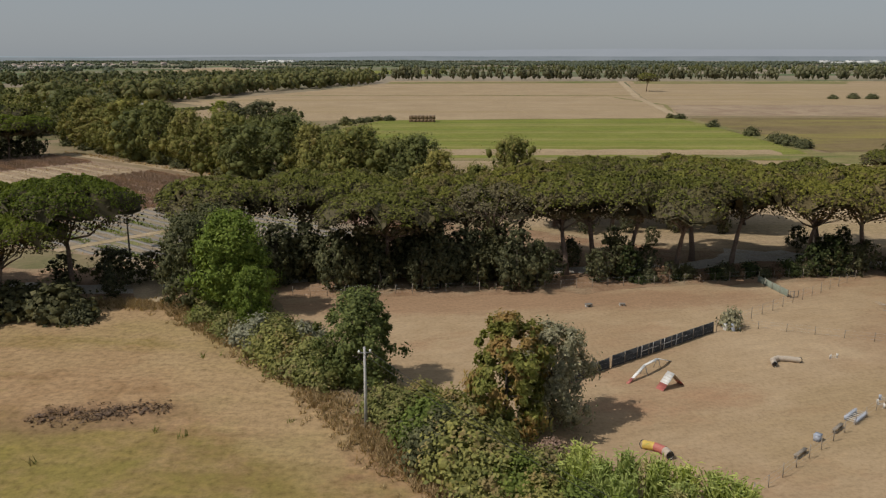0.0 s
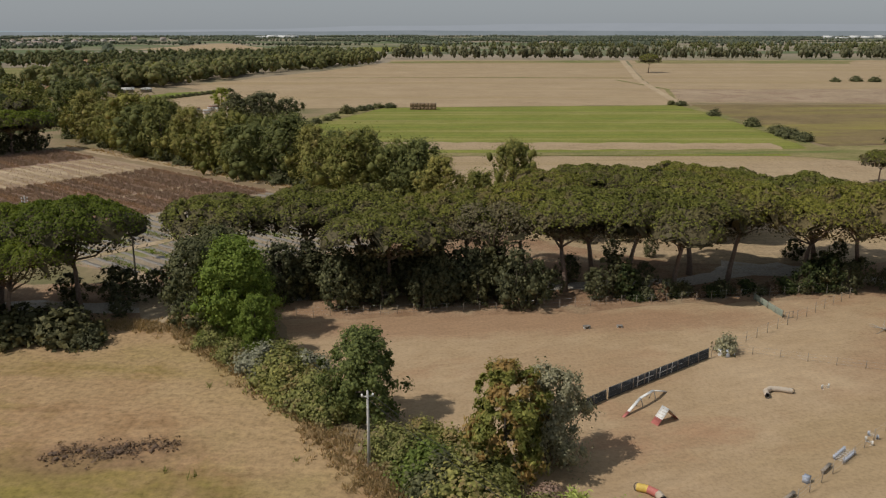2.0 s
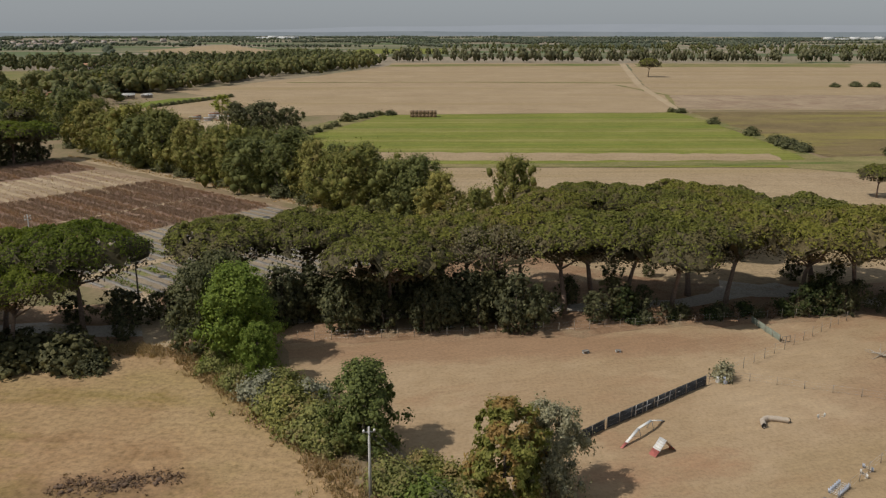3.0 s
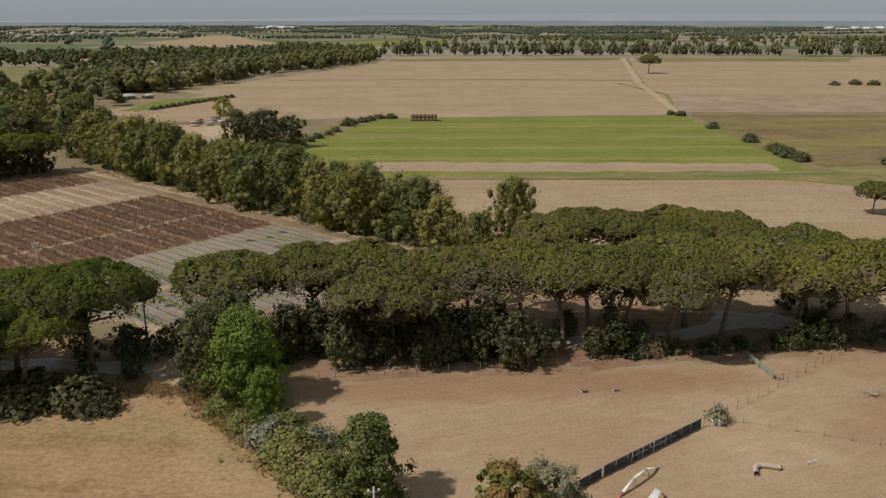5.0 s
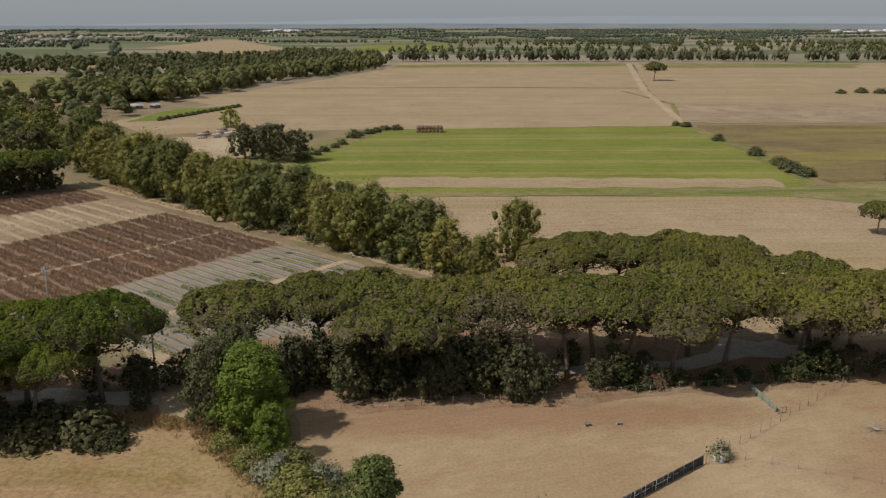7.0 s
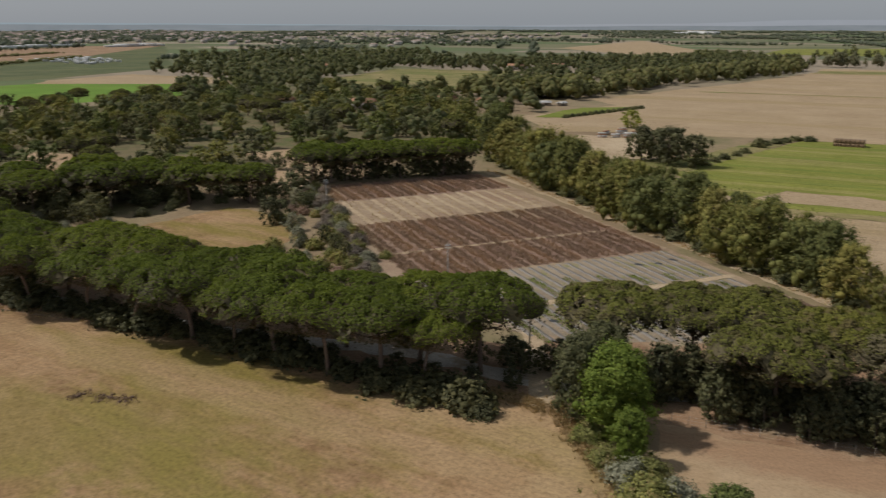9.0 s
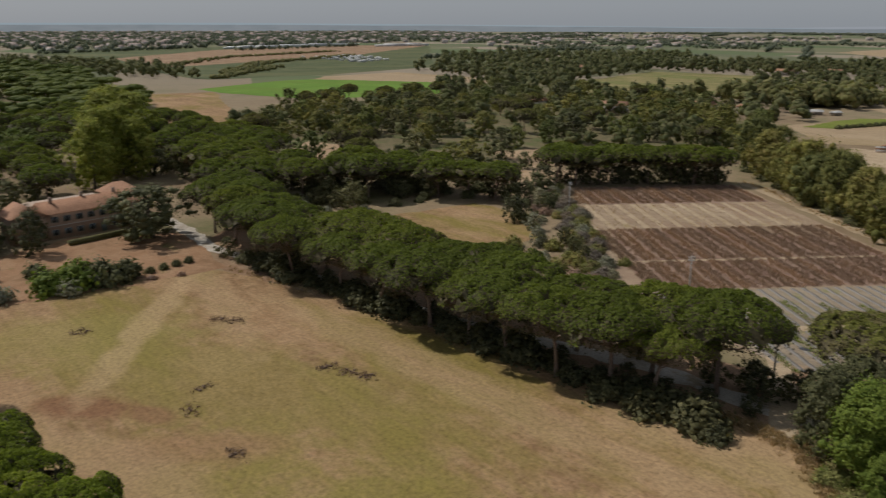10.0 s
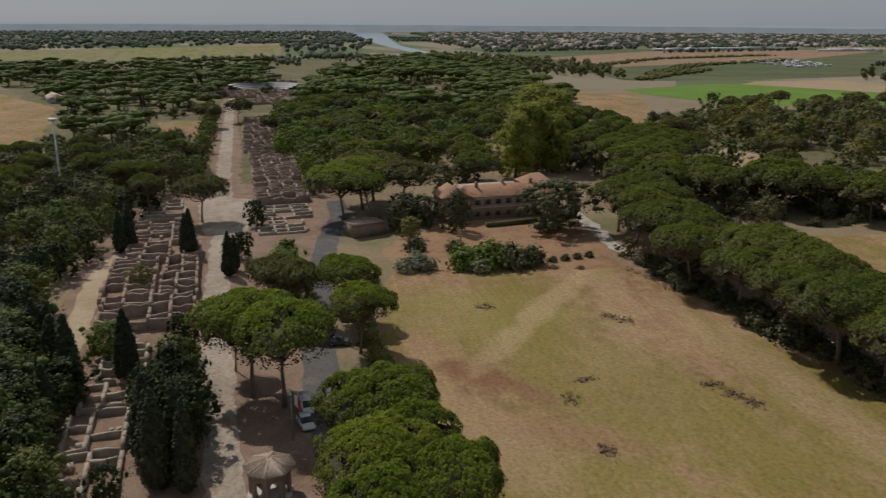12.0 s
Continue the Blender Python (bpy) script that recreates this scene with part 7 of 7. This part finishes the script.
# ---- gate kiosk ----
def kiosk(x, y, rz, r=2.65, hw=3.55, apex=4.85):
    ob = thing("gate_kiosk", x, y, 0, "octagonal brick kiosk with arched openings and tiled roof", "kiosk", rz=rz)
    n = 8
    part("plinth", Geo().tube([(0, 0, 0), (0, 0, 0.22)], [r + 0.35, r + 0.3], 8), M["stone"], ob)
    for k in range(n):
        a0, a1 = (k - 0.5) * math.tau / n, (k + 0.5) * math.tau / n
        p0, p1 = Vector((r * math.cos(a0), r * math.sin(a0), 0)), Vector((r * math.cos(a1), r * math.sin(a1), 0))
        w = (p1 - p0).length
        d = (p1 - p0) / w
        inward = -Vector((math.cos(k * math.tau / n), math.sin(k * math.tau / n), 0)) * 0.38
        P = lambda s, z, t: tuple(p0 + d * s + inward * t + Vector((0, 0, z)))
        g = Geo()
        half, spring = w * 0.29, 2.1
        mid = w / 2
        arch = [(mid - half, 0.2)] + [(mid - half * math.cos(j * math.pi / 10), spring + half * math.sin(j * math.pi / 10)) for j in range(11)] + [(mid + half, 0.2)]
        outer = [(0, 0.2)] + [(w * min(1, max(0, (j - 1) / 9)), hw if j else 0) for j in range(1, 12)]
        outer = [(0, 0.2), (0, spring)] + [(w * j / 8, hw) for j in range(9)] + [(w, spring), (w, 0.2)]
        m = len(arch)
        v = [P(s, z, 0) for s, z in arch] + [P(s, z, 0) for s, z in outer] + [P(s, z, 1) for s, z in arch] + [P(s, z, 1) for s, z in outer]
        f = []
        for j in range(m - 1):
            f += [(j, j + 1, m + j + 1, m + j), (2 * m + j, 3 * m + j, 3 * m + j + 1, 2 * m + j + 1), (j, 2 * m + j, 2 * m + j + 1, j + 1)]
        part("wall", g.add(v, f), M["brick"], ob)
        g = Geo()
        for z in (hw, hw + 0.16):
            ro = r + 0.12 + (z - hw) * 0.8
            q = [Vector((ro * math.cos(a), ro * math.sin(a), z)) for a in (a0, a1)]
            qi = [Vector(((r - 0.3) * math.cos(a), (r - 0.3) * math.sin(a), z)) for a in (a0, a1)]
            g.add([tuple(c) for c in (q[0], q[1], qi[1], qi[0])] + [(c.x, c.y, c.z + 0.14) for c in (q[0], q[1], qi[1], qi[0])], [(3, 2, 1, 0), (4, 5, 6, 7), (0, 1, 5, 4), (1, 2, 6, 5), (2, 3, 7, 6), (3, 0, 4, 7)])
        part("cornice", g, M["brick"], ob)
        ro, zr = r + 0.6, hw + 0.26
        e0, e1, top = Vector((ro * math.cos(a0), ro * math.sin(a0), zr)), Vector((ro * math.cos(a1), ro * math.sin(a1), zr)), Vector((0, 0, apex))
        g = Geo().add([tuple(e0), tuple(e1), tuple(top), tuple(e0 - Vector((0, 0, 0.1))), tuple(e1 - Vector((0, 0, 0.1))), tuple(top - Vector((0, 0, 0.12)))], [(0, 1, 2), (5, 4, 3), (0, 3, 4), ])
        panel = part("roof_panel", g, M["rooftile_old"], ob)
        tiles = 11
        for j in range(tiles):
            s = (j + 0.5) / tiles
            foot = e0 + (e1 - e0) * s
            reach = 1 - abs(2 * s - 1)
            mid_edge = (e0 + e1) / 2
            up = (top - mid_edge) * (reach * 0.98)
            g = Geo().tube([tuple(foot - up * 0.02 + Vector((0, 0, 0.03))), tuple(foot + up * 0.5 + Vector((0, 0, 0.05))), tuple(foot + up + Vector((0, 0, 0.03)))], [0.065, 0.06, 0.05], 6)
            part("tile_course", g, M["rooftile_old"], panel)
        part("hip_tile", Geo().tube([tuple(e0 + Vector((0, 0, 0.05))), tuple(top + Vector((0, 0, 0.05)))], [0.12, 0.10], 6), M["rooftile_old"], ob)
    part("finial", Geo().tube([(0, 0, apex - 0.05), (0, 0, apex + 0.12), (0, 0, apex + 0.25)], [0.28, 0.22, 0.05], 8), M["rooftile_old"], ob)


kiosk(-92.2, 4.9, 10)


# ---- houses ----
def gable_roof(g, x0, y0, x1, y1, eave, ridge, over=0.5, along_x=True, hip=0.0):
    if along_x:
        ym = (y0 + y1) / 2
        v = [(x0 - over, y0 - over, eave), (x1 + over, y0 - over, eave), (x1 + over, y1 + over, eave), (x0 - over, y1 + over, eave), (x0 - over + hip, ym, ridge), (x1 + over - hip, ym, ridge)]
        f = [(0, 1, 5, 4), (2, 3, 4, 5), (1, 2, 5, 5), (3, 0, 4, 4)]
    else:
        xm = (x0 + x1) / 2
        v = [(x0 - over, y0 - over, eave), (x1 + over, y0 - over, eave), (x1 + over, y1 + over, eave), (x0 - over, y1 + over, eave), (xm, y0 - over + hip, ridge), (xm, y1 + over - hip, ridge)]
        f = [(1, 2, 5, 4), (3, 0, 4, 5), (0, 1, 4, 4), (2, 3, 5, 5)]
    low = [(a, b, c - 0.18) for a, b, c in v]
    g.add(v, f)
    g.add(low, [t[::-1] for t in f])
    g.add(v[:4] + low[:4], [(0, 4, 5, 1), (1, 5, 6, 2), (2, 6, 7, 3), (3, 7, 4, 0)])


def window_on(ob, x, z, w, h, y=-0.02, shutters=True):
    """A window on a wall that faces local -y."""
    win = part("window", Geo().box(x - w / 2 - 0.08, y - 0.05, z - 0.08, x + w / 2 + 0.08, y + 0.06, z + h + 0.08), M["stone"], ob)
    part("pane", Geo().box(x - w / 2, y - 0.06, z, x + w / 2, y - 0.03, z + h), M["glass"], win)
    if shutters:
        for s in (-1, 1):
            part("shutter", Geo().box(x + s * (w * 0.76) - w * 0.24, y - 0.09, z - 0.02, x + s * (w * 0.76) + w * 0.24, y - 0.055, z + h + 0.02), M["shutter"], win)


ob = thing("villa", -223.6, 74.2, 0, "two storey ochre villa with terracotta roof and shutters", "house", rz=92)
part("wall", Geo().box(0, 0, 0, 27, 10, 7.0), M["plaster"], ob)
g = Geo()
gable_roof(g, 0, 0, 27, 10, 7.0, 9.6, 0.6)
roof = part("roof", g, M["rooftile"], ob)
for k in range(54):
    part("tile_course", Geo().tube([(k * 0.52 - 0.35, -0.6, 7.04), (k * 0.52 - 0.35, 5.0, 9.66)], [0.09, 0.09], 5), M["rooftile"], roof)
for x, y in ((3, 4), (12, 5.5), (21, 5)):
    part("chimney", Geo().box(x - 0.4, y - 0.4, 8.6, x + 0.4, y + 0.4, 10.8), M["brick"], roof)
for k in range(8):
    window_on(ob, 2.0 + k * 3.3, 4.6, 1.0, 1.5)
    if k != 4:
        window_on(ob, 2.0 + k * 3.3, 1.1, 1.0, 1.5)
part("door", Geo().box(14.4, -0.08, 0, 16.0, 0.05, 2.5), M["shutter"], ob)
part("string_course", Geo().box(-0.05, -0.09, 3.55, 27.05, 0.02, 3.75), M["stone"], ob)
ob = thing("villa_wing", -223.0, 65.4, 0, "gabled side wing of the ochre villa", "house", rz=92)
part("wall", Geo().box(0, 0, 0, 8.6, 9, 7.2), M["plaster"], ob)
part("gable", Geo().add([(0, 0, 7.2), (8.6, 0, 7.2), (4.3, 0, 9.9), (0, 9, 7.2), (8.6, 9, 7.2), (4.3, 9, 9.9)], [(0, 1, 2), (5, 4, 3)]), M["plaster"], ob)
g = Geo()
gable_roof(g, 0, 0, 8.6, 9, 7.25, 10.1, 0.5, False)
part("roof", g, M["rooftile"], ob)
for x in (2.2, 6.2):
    window_on(ob, x, 4.6, 1.0, 1.5)
    window_on(ob, x, 1.1, 1.0, 1.5)
ob = thing("villa_annex", -236, 97, 0, "rear wing of the villa with terracotta roof", "house", rz=92)
part("wall", Geo().box(0, 0, 0, 9, 9, 7.4), M["plaster"], ob)
g = Geo()
gable_roof(g, 0, 0, 9, 9, 7.4, 10.2, 0.5, True, 3.5)
part("roof", g, M["rooftile"], ob)
ob = thing("villa_terrace", -237, 76, 0, "low flat roofed annex behind the villa", "house", rz=92)
part("wall", Geo().box(0, 0, 0, 18, 8, 6.5), M["plaster"], ob)
g = Geo()
gable_roof(g, 0, 0, 18, 8, 6.5, 7.6, 0.4)
part("roof", g, M["rooftile_old"], ob)
ob = thing("clipped_hedge", -214, 76, 0, "long clipped green hedge before the villa", "hedge", rz=96)
rng = np.random.default_rng(800)
g = Geo().box(0, 0, 0, 17, 1.3, 1.3)
for k in range(60):
    sprays(g, rng, (0.2 + k * 0.28, 0.65, 0.75), (0.45, 0.75, 0.65), 16, 0.4)
part("leaves", g, M["oak"], ob)
ob = thing("brick_hut", -213, 42, 0, "small red brick hut with a flat roof under pines", "hut", rz=107)
part("wall", Geo().box(-5, 0, 0, 4, 6, 3.6), M["brick"], ob)
part("roof", Geo().box(-5.3, -0.3, 3.6, 4.3, 6.3, 3.85), M["brick"], ob)
part("lean_to", Geo().box(4, 1, 0, 8, 5, 2.6), M["brick"], ob)
part("door", Geo().box(-1, -0.06, 0, 0.2, 0.02, 2.1), M["shutter"], ob)


def house(x, y, rz, L, W, H, label, roof="rooftile", wall="town_wall", floors=1):
    ob = thing("farmhouse", x, y, 0, label, "house", "farmhouses", rz)
    part("wall", Geo().box(-L / 2, -W / 2, 0, L / 2, W / 2, H), M[wall], ob)
    g = Geo()
    gable_roof(g, -L / 2, -W / 2, L / 2, W / 2, H, H + W * 0.24, 0.5)
    part("roof", g, M[roof], ob)
    for f in range(floors):
        for k in range(int(L / 3.5)):
            window_on(ob, -L / 2 + 1.8 + k * 3.5, 1.0 + f * 3.0, 1.1, 1.4, -W / 2 - 0.02, False)


house(-256, 491, 30, 14, 9, 5.5, "farmhouse with a terracotta roof among trees", floors=1)
house(-300, 452, 20, 18, 10, 5.0, "farmhouse with a terracotta roof among trees")
house(-352, 438, 10, 13, 9, 5.5, "farmhouse with a terracotta roof among trees")
house(-235, 505, 60, 10, 8, 4.5, "farmhouse with a terracotta roof among trees")
house(-420, 372, 15, 14, 9, 5.5, "farmhouse with a terracotta roof among trees")
house(-203, 531, 25, 9, 5, 2.2, "low grey sheet roofed farm shed", "concrete", "wood")
house(-192, 536, 70, 6, 4, 2.0, "low grey sheet roofed farm shed", "concrete", "wood")
house(-560, 780, 10, 16, 9, 7, "pale house among far trees", floors=2)
house(-330, 900, 10, 16, 9, 7, "pale house among far trees", floors=2)
house(-380, 905, 10, 22, 9, 5, "pale house among far trees")
house(-372, 200, 10, 12, 9, 5, "low house with a brown roof beside the pasture")
house(-650, -100, 15, 24, 10, 4, "low pale roofed shed beside the pasture", "rooftile_old")
for i, (x, y, turned, length, rows) in enumerate([(-120, 395, 20, 5.0, 4), (-114, 398, 35, 4.0, 3), (-108.5, 400, 15, 4.4, 4), (-104.5, 405, 30, 3.0, 3), (-122, 408, 80, 4.6, 3), (-115, 412, 25, 5.4, 4), (-118, 424, 10, 4.4, 3), (-110, 418, 40, 3.4, 2)]):
    ob = thing("pallet_stack", x, y, 0.14, "stack of pale and rusty building slabs in the farm yard", "stack", "slab stacks", turned)
    for k in range(rows):
        part("slab", Geo().box(-length / 2 + 0.3 * (k % 2), -0.9, 0.14 + k * 0.62, length / 2, 0.9, 0.14 + k * 0.62 + 0.45), M[("slab", "concrete", "rooftile", "pale_roof")[(i + k * 3) % 4]], ob)
        for side in (-length * 0.35, length * 0.35):
            part("bearer", Geo().box(side - 0.12, -0.85, k * 0.62, side + 0.12, 0.85, k * 0.62 + 0.14), M["wood"], ob)
for i in range(7):
    for k in range(2):
        ob = thing("hay_bale", -16.2 + i * 1.9, 419, 1.6 * k, "large brown hay bale in a long stack", "bale", "hay bales")
        rng = np.random.default_rng(900 + i * 2 + k)
        g = Geo()
        for yy in (-1.2, 1.3):
            g.box(-0.92, yy - 1.2, 0, 0.92, yy + 1.2, 1.58)
        for _ in range(10):
            sprays(g, rng, (rng.uniform(-0.8, 0.8), -2.35, rng.uniform(0.2, 1.4)), (0.2, 0.1, 0.2), 3, 0.3)
        part("straw", g, M["hay"], ob)


# ---- ruins along the ancient street ----
def ruin_wall(p0, p1, thick, h, rng, worn=0.28):
    p0, p1 = Vector((*p0, 0)), Vector((*p1, 0))
    L = (p1 - p0).length
    n = max(2, int(L / 1.3))
    d = (p1 - p0) / L
    s = Vector((-d.y, d.x, 0)) * thick / 2
    v, f = [], []
    for k in range(n + 1):
        p = p0 + d * (L * k / n)
        z = h * (1 - worn * rng.random() ** 1.5)
        for side in (-1, 1):
            v += [(p.x + s.x * side, p.y + s.y * side, -0.05), (p.x + s.x * side, p.y + s.y * side, z + rng.uniform(-0.06, 0.06))]
        if k:
            o = 4 * k
            f += [(o - 4, o, o + 1, o - 3), (o - 2, o - 1, o + 3, o + 2), (o - 3, o + 1, o + 3, o - 1)]
    f += [(0, 1, 3, 2), (4 * n, 4 * n + 2, 4 * n + 3, 4 * n + 1)]
    return Geo().add(v, f)


def ruin(x, y, rz, cols, rows, cell_l, cell_w, h, material, label, seed, thick=0.55, missing=0.15):
    """A block of roofless rooms: walls on a worn grid."""
    rng = random.Random(seed)
    ob = thing("ruined_house", x, y, 0.04, label, "ruin", "ruins by the ancient street", rz)
    xs, ys = [0.0], [0.0]
    for _ in range(cols):
        xs.append(xs[-1] + cell_l * rng.uniform(0.75, 1.3))
    for _ in range(rows):
        ys.append(ys[-1] + cell_w * rng.uniform(0.75, 1.3))
    for j, yy in enumerate(ys):
        for i in range(cols):
            if rng.random() > missing:
                part("wall", ruin_wall((xs[i] - thick / 2 + 0.01, yy), (xs[i + 1] - thick / 2, yy), thick, h * rng.uniform(0.7, 1.15), rng), M[material], ob)
    for i, xx in enumerate(xs):
        for j in range(rows):
            if rng.random() > missing * 1.6:
                part("wall", ruin_wall((xx, ys[j] + thick / 2), (xx, ys[j + 1] - thick / 2), thick, h * rng.uniform(0.7, 1.15), rng), M[material], ob)
    if h < 1.6:
        for _ in range(3):
            bx, by = rng.uniform(0, xs[-1]), rng.uniform(0, ys[-1])
            part("block", Geo().box(bx, by, 0, bx + rng.uniform(0.6, 1.6), by + rng.uniform(0.5, 0.9), rng.uniform(0.4, 0.9)), M["tuff"], ob)


for i, (x, y, c, r, cl, cw, h, mt) in enumerate([(-96, -13.5, 3, 2, 3.6, 4.2, 1.1, "tuff"), (-108, -13.5, 3, 2, 3.8, 4.0, 1.2, "tuff"), (-121, -14, 2, 2, 4.2, 4, 1.2, "tuff"), (-131, -12, 4, 2, 3.4, 4, 1.4, "tuff"), (-145, -14, 2, 2, 4.2, 3.6, 1.3, "brick")]):
    ruin(x, y, 180, c, r, cl, cw, h, mt, "low sandy tuff walls of a roofless ancient house", 1000 + i)
for i, (x, y, c, r, cl, cw) in enumerate([(-155, -12.5, 4, 2, 3.6, 4.6), (-155, -4.0, 4, 2, 3.6, 3.6), (-171, -12.5, 4, 2, 3.4, 4.8), (-171, -3.6, 4, 2, 3.6, 3.8), (-187, -12.5, 4, 2, 3.4, 4.4), (-187, -3.4, 4, 2, 3.4, 4.0), (-202, -10, 3, 2, 3.6, 4.6), (-202, -2.6, 2, 1, 4.0, 4.0)]):
    ruin(x, y, 180, c, r, cl, cw, 2.5, "brick", "dense block of roofless ancient brick rooms", 1100 + i, 0.6, 0.08)
for i, (x, y, c, r, cl, cw, h) in enumerate([(-218, -4, 3, 3, 4, 5, 1.5), (-232, -6, 3, 3, 4, 5, 1.2), (-247, -7, 3, 2, 5, 5, 1.0), (-262, -8, 3, 2, 4, 5, 0.9)]):
    ruin(x, y, 180, c, r, cl, cw, h, "brick" if i < 2 else "tuff", "low worn walls of an ancient building", 1200 + i)
for i in range(8):
    ruin(-262 - i * 12.5, 15 + i * 0.5, 90, 4 if i < 6 else 3, 3, 4.4, 4.0, 2.6, "brick", "rows of roofless ancient brick shops", 1300 + i, 0.6, 0.06)
for i in range(4):
    ruin(-222 - i * 9, 13 + i, 90, 3, 2, 4.5, 4.0, 0.9, "tuff", "low worn walls beside the ancient street", 1350 + i)
for i in range(9):
    ruin(-372 - i * 15, 17 + i * 0.8, 90, 4, 3, 4.6, 4.6, 2.2, "brick", "roofless ancient brick rooms", 1400 + i, 0.6, 0.15)
rngr = random.Random(9)
for i in range(26):
    ruin(-560 - rngr.uniform(0, 160), 30 + rngr.uniform(0, 150), 95, 4, 4, 6, 5, 2.8, "brick", "far cluster of ancient brick ruins", 1500 + i, 0.8)
for i in range(26):
    ruin(-640 - rngr.uniform(0, 360), -110 + rngr.uniform(0, 170), 95, 4, 4, 7, 6, 3.4, "brick", "far cluster of ancient brick ruins", 1600 + i, 0.9)
ob = thing("theatre", -700, 52, 0, "semicircular ancient theatre of pale tiers", "ruin")
for k in range(5):
    r0 = 12 + k * 3.5
    v, f = [], []
    for j in range(15):
        a = radians(-90 + j * 180 / 14)
        for rr, z in ((r0, 0), (r0, 1.2 + k * 1.3), (r0 + 3.4, 1.2 + k * 1.3), (r0 + 3.4, 0)):
            v.append((-rr * math.cos(a), rr * math.sin(a), z))
        if j:
            o = 4 * j
            f += [(o - 4 + q, o + q, o + (q + 1) % 4, o - 4 + (q + 1) % 4) for q in range(4)]
    part("tier", Geo().add(v, f), M["concrete"], ob)


# ---- far town, sheds and boats ----
def boxes(name, places, size, mats, label, seed, roof=True):
    rng = random.Random(seed)
    g = Geo()
    for x, y in places:
        L, W, H, a = rng.uniform(*size[0]), rng.uniform(*size[1]), rng.uniform(*size[2]), rng.uniform(0, 3.14)
        m = pose(x, y, 0, 0, 0, math.degrees(a))
        g.box(-L / 2, -W / 2, 0, L / 2, W / 2, H, 0, m)
        r = Geo()
        gable_roof(r, -L / 2, -W / 2, L / 2, W / 2, H, H + (W * 0.2 if roof else 0.3), 0.4)
        for v, f in zip(r.v, r.f):
            g.add([tuple(m @ Vector(p)) for p in v], f - f.min(), 1)
    return single(name, g, [M[k] for k in mats], label, "buildings", kind="stuff")


TOWN = [(-1620, 560), (-1700, 1500), (-1750, 2300), (-3400, 3300), (-4500, 1600), (-4300, 1150), (-2200, 620)]
boxes("far_town", scatter(TOWN, 800, 12, 71), ((9, 20), (8, 12), (5, 10)), ("town_wall", "town_roof"), "far seaside town of pale houses with red roofs", 72)
boxes("far_town", scatter([(-900, 1500), (-1600, 1500), (-2400, 3200), (-900, 3000)], 120, 20, 73), ((9, 18), (8, 12), (5, 9)), ("town_wall", "town_roof"), "scattered far houses", 74)
boxes("far_sheds", [(-1606 - k * 6, 950 + k * 45) for k in range(9)] + [(-1500, 1300 + k * 30) for k in range(5)], ((45, 60), (12, 18), (4, 6)), ("pale_roof", "pale_roof"), "long pale greenhouse roofs", 75, False)
boxes("far_sheds", [(-760 + k * 30, 3500 - k * 12) for k in range(6)] + [(1500 + k * 50, 3300) for k in range(5)], ((30, 60), (20, 30), (6, 14)), ("pale_roof", "pale_roof"), "far white industrial sheds", 76, False)
boxes("parked_boats", scatter([(-930, 760), (-1130, 800), (-1120, 900), (-960, 860)], 70, 6, 77), ((5, 9), (2, 3), (2, 3)), ("pale_roof", "pale_roof"), "white boats and campers parked in rows", 78, False)
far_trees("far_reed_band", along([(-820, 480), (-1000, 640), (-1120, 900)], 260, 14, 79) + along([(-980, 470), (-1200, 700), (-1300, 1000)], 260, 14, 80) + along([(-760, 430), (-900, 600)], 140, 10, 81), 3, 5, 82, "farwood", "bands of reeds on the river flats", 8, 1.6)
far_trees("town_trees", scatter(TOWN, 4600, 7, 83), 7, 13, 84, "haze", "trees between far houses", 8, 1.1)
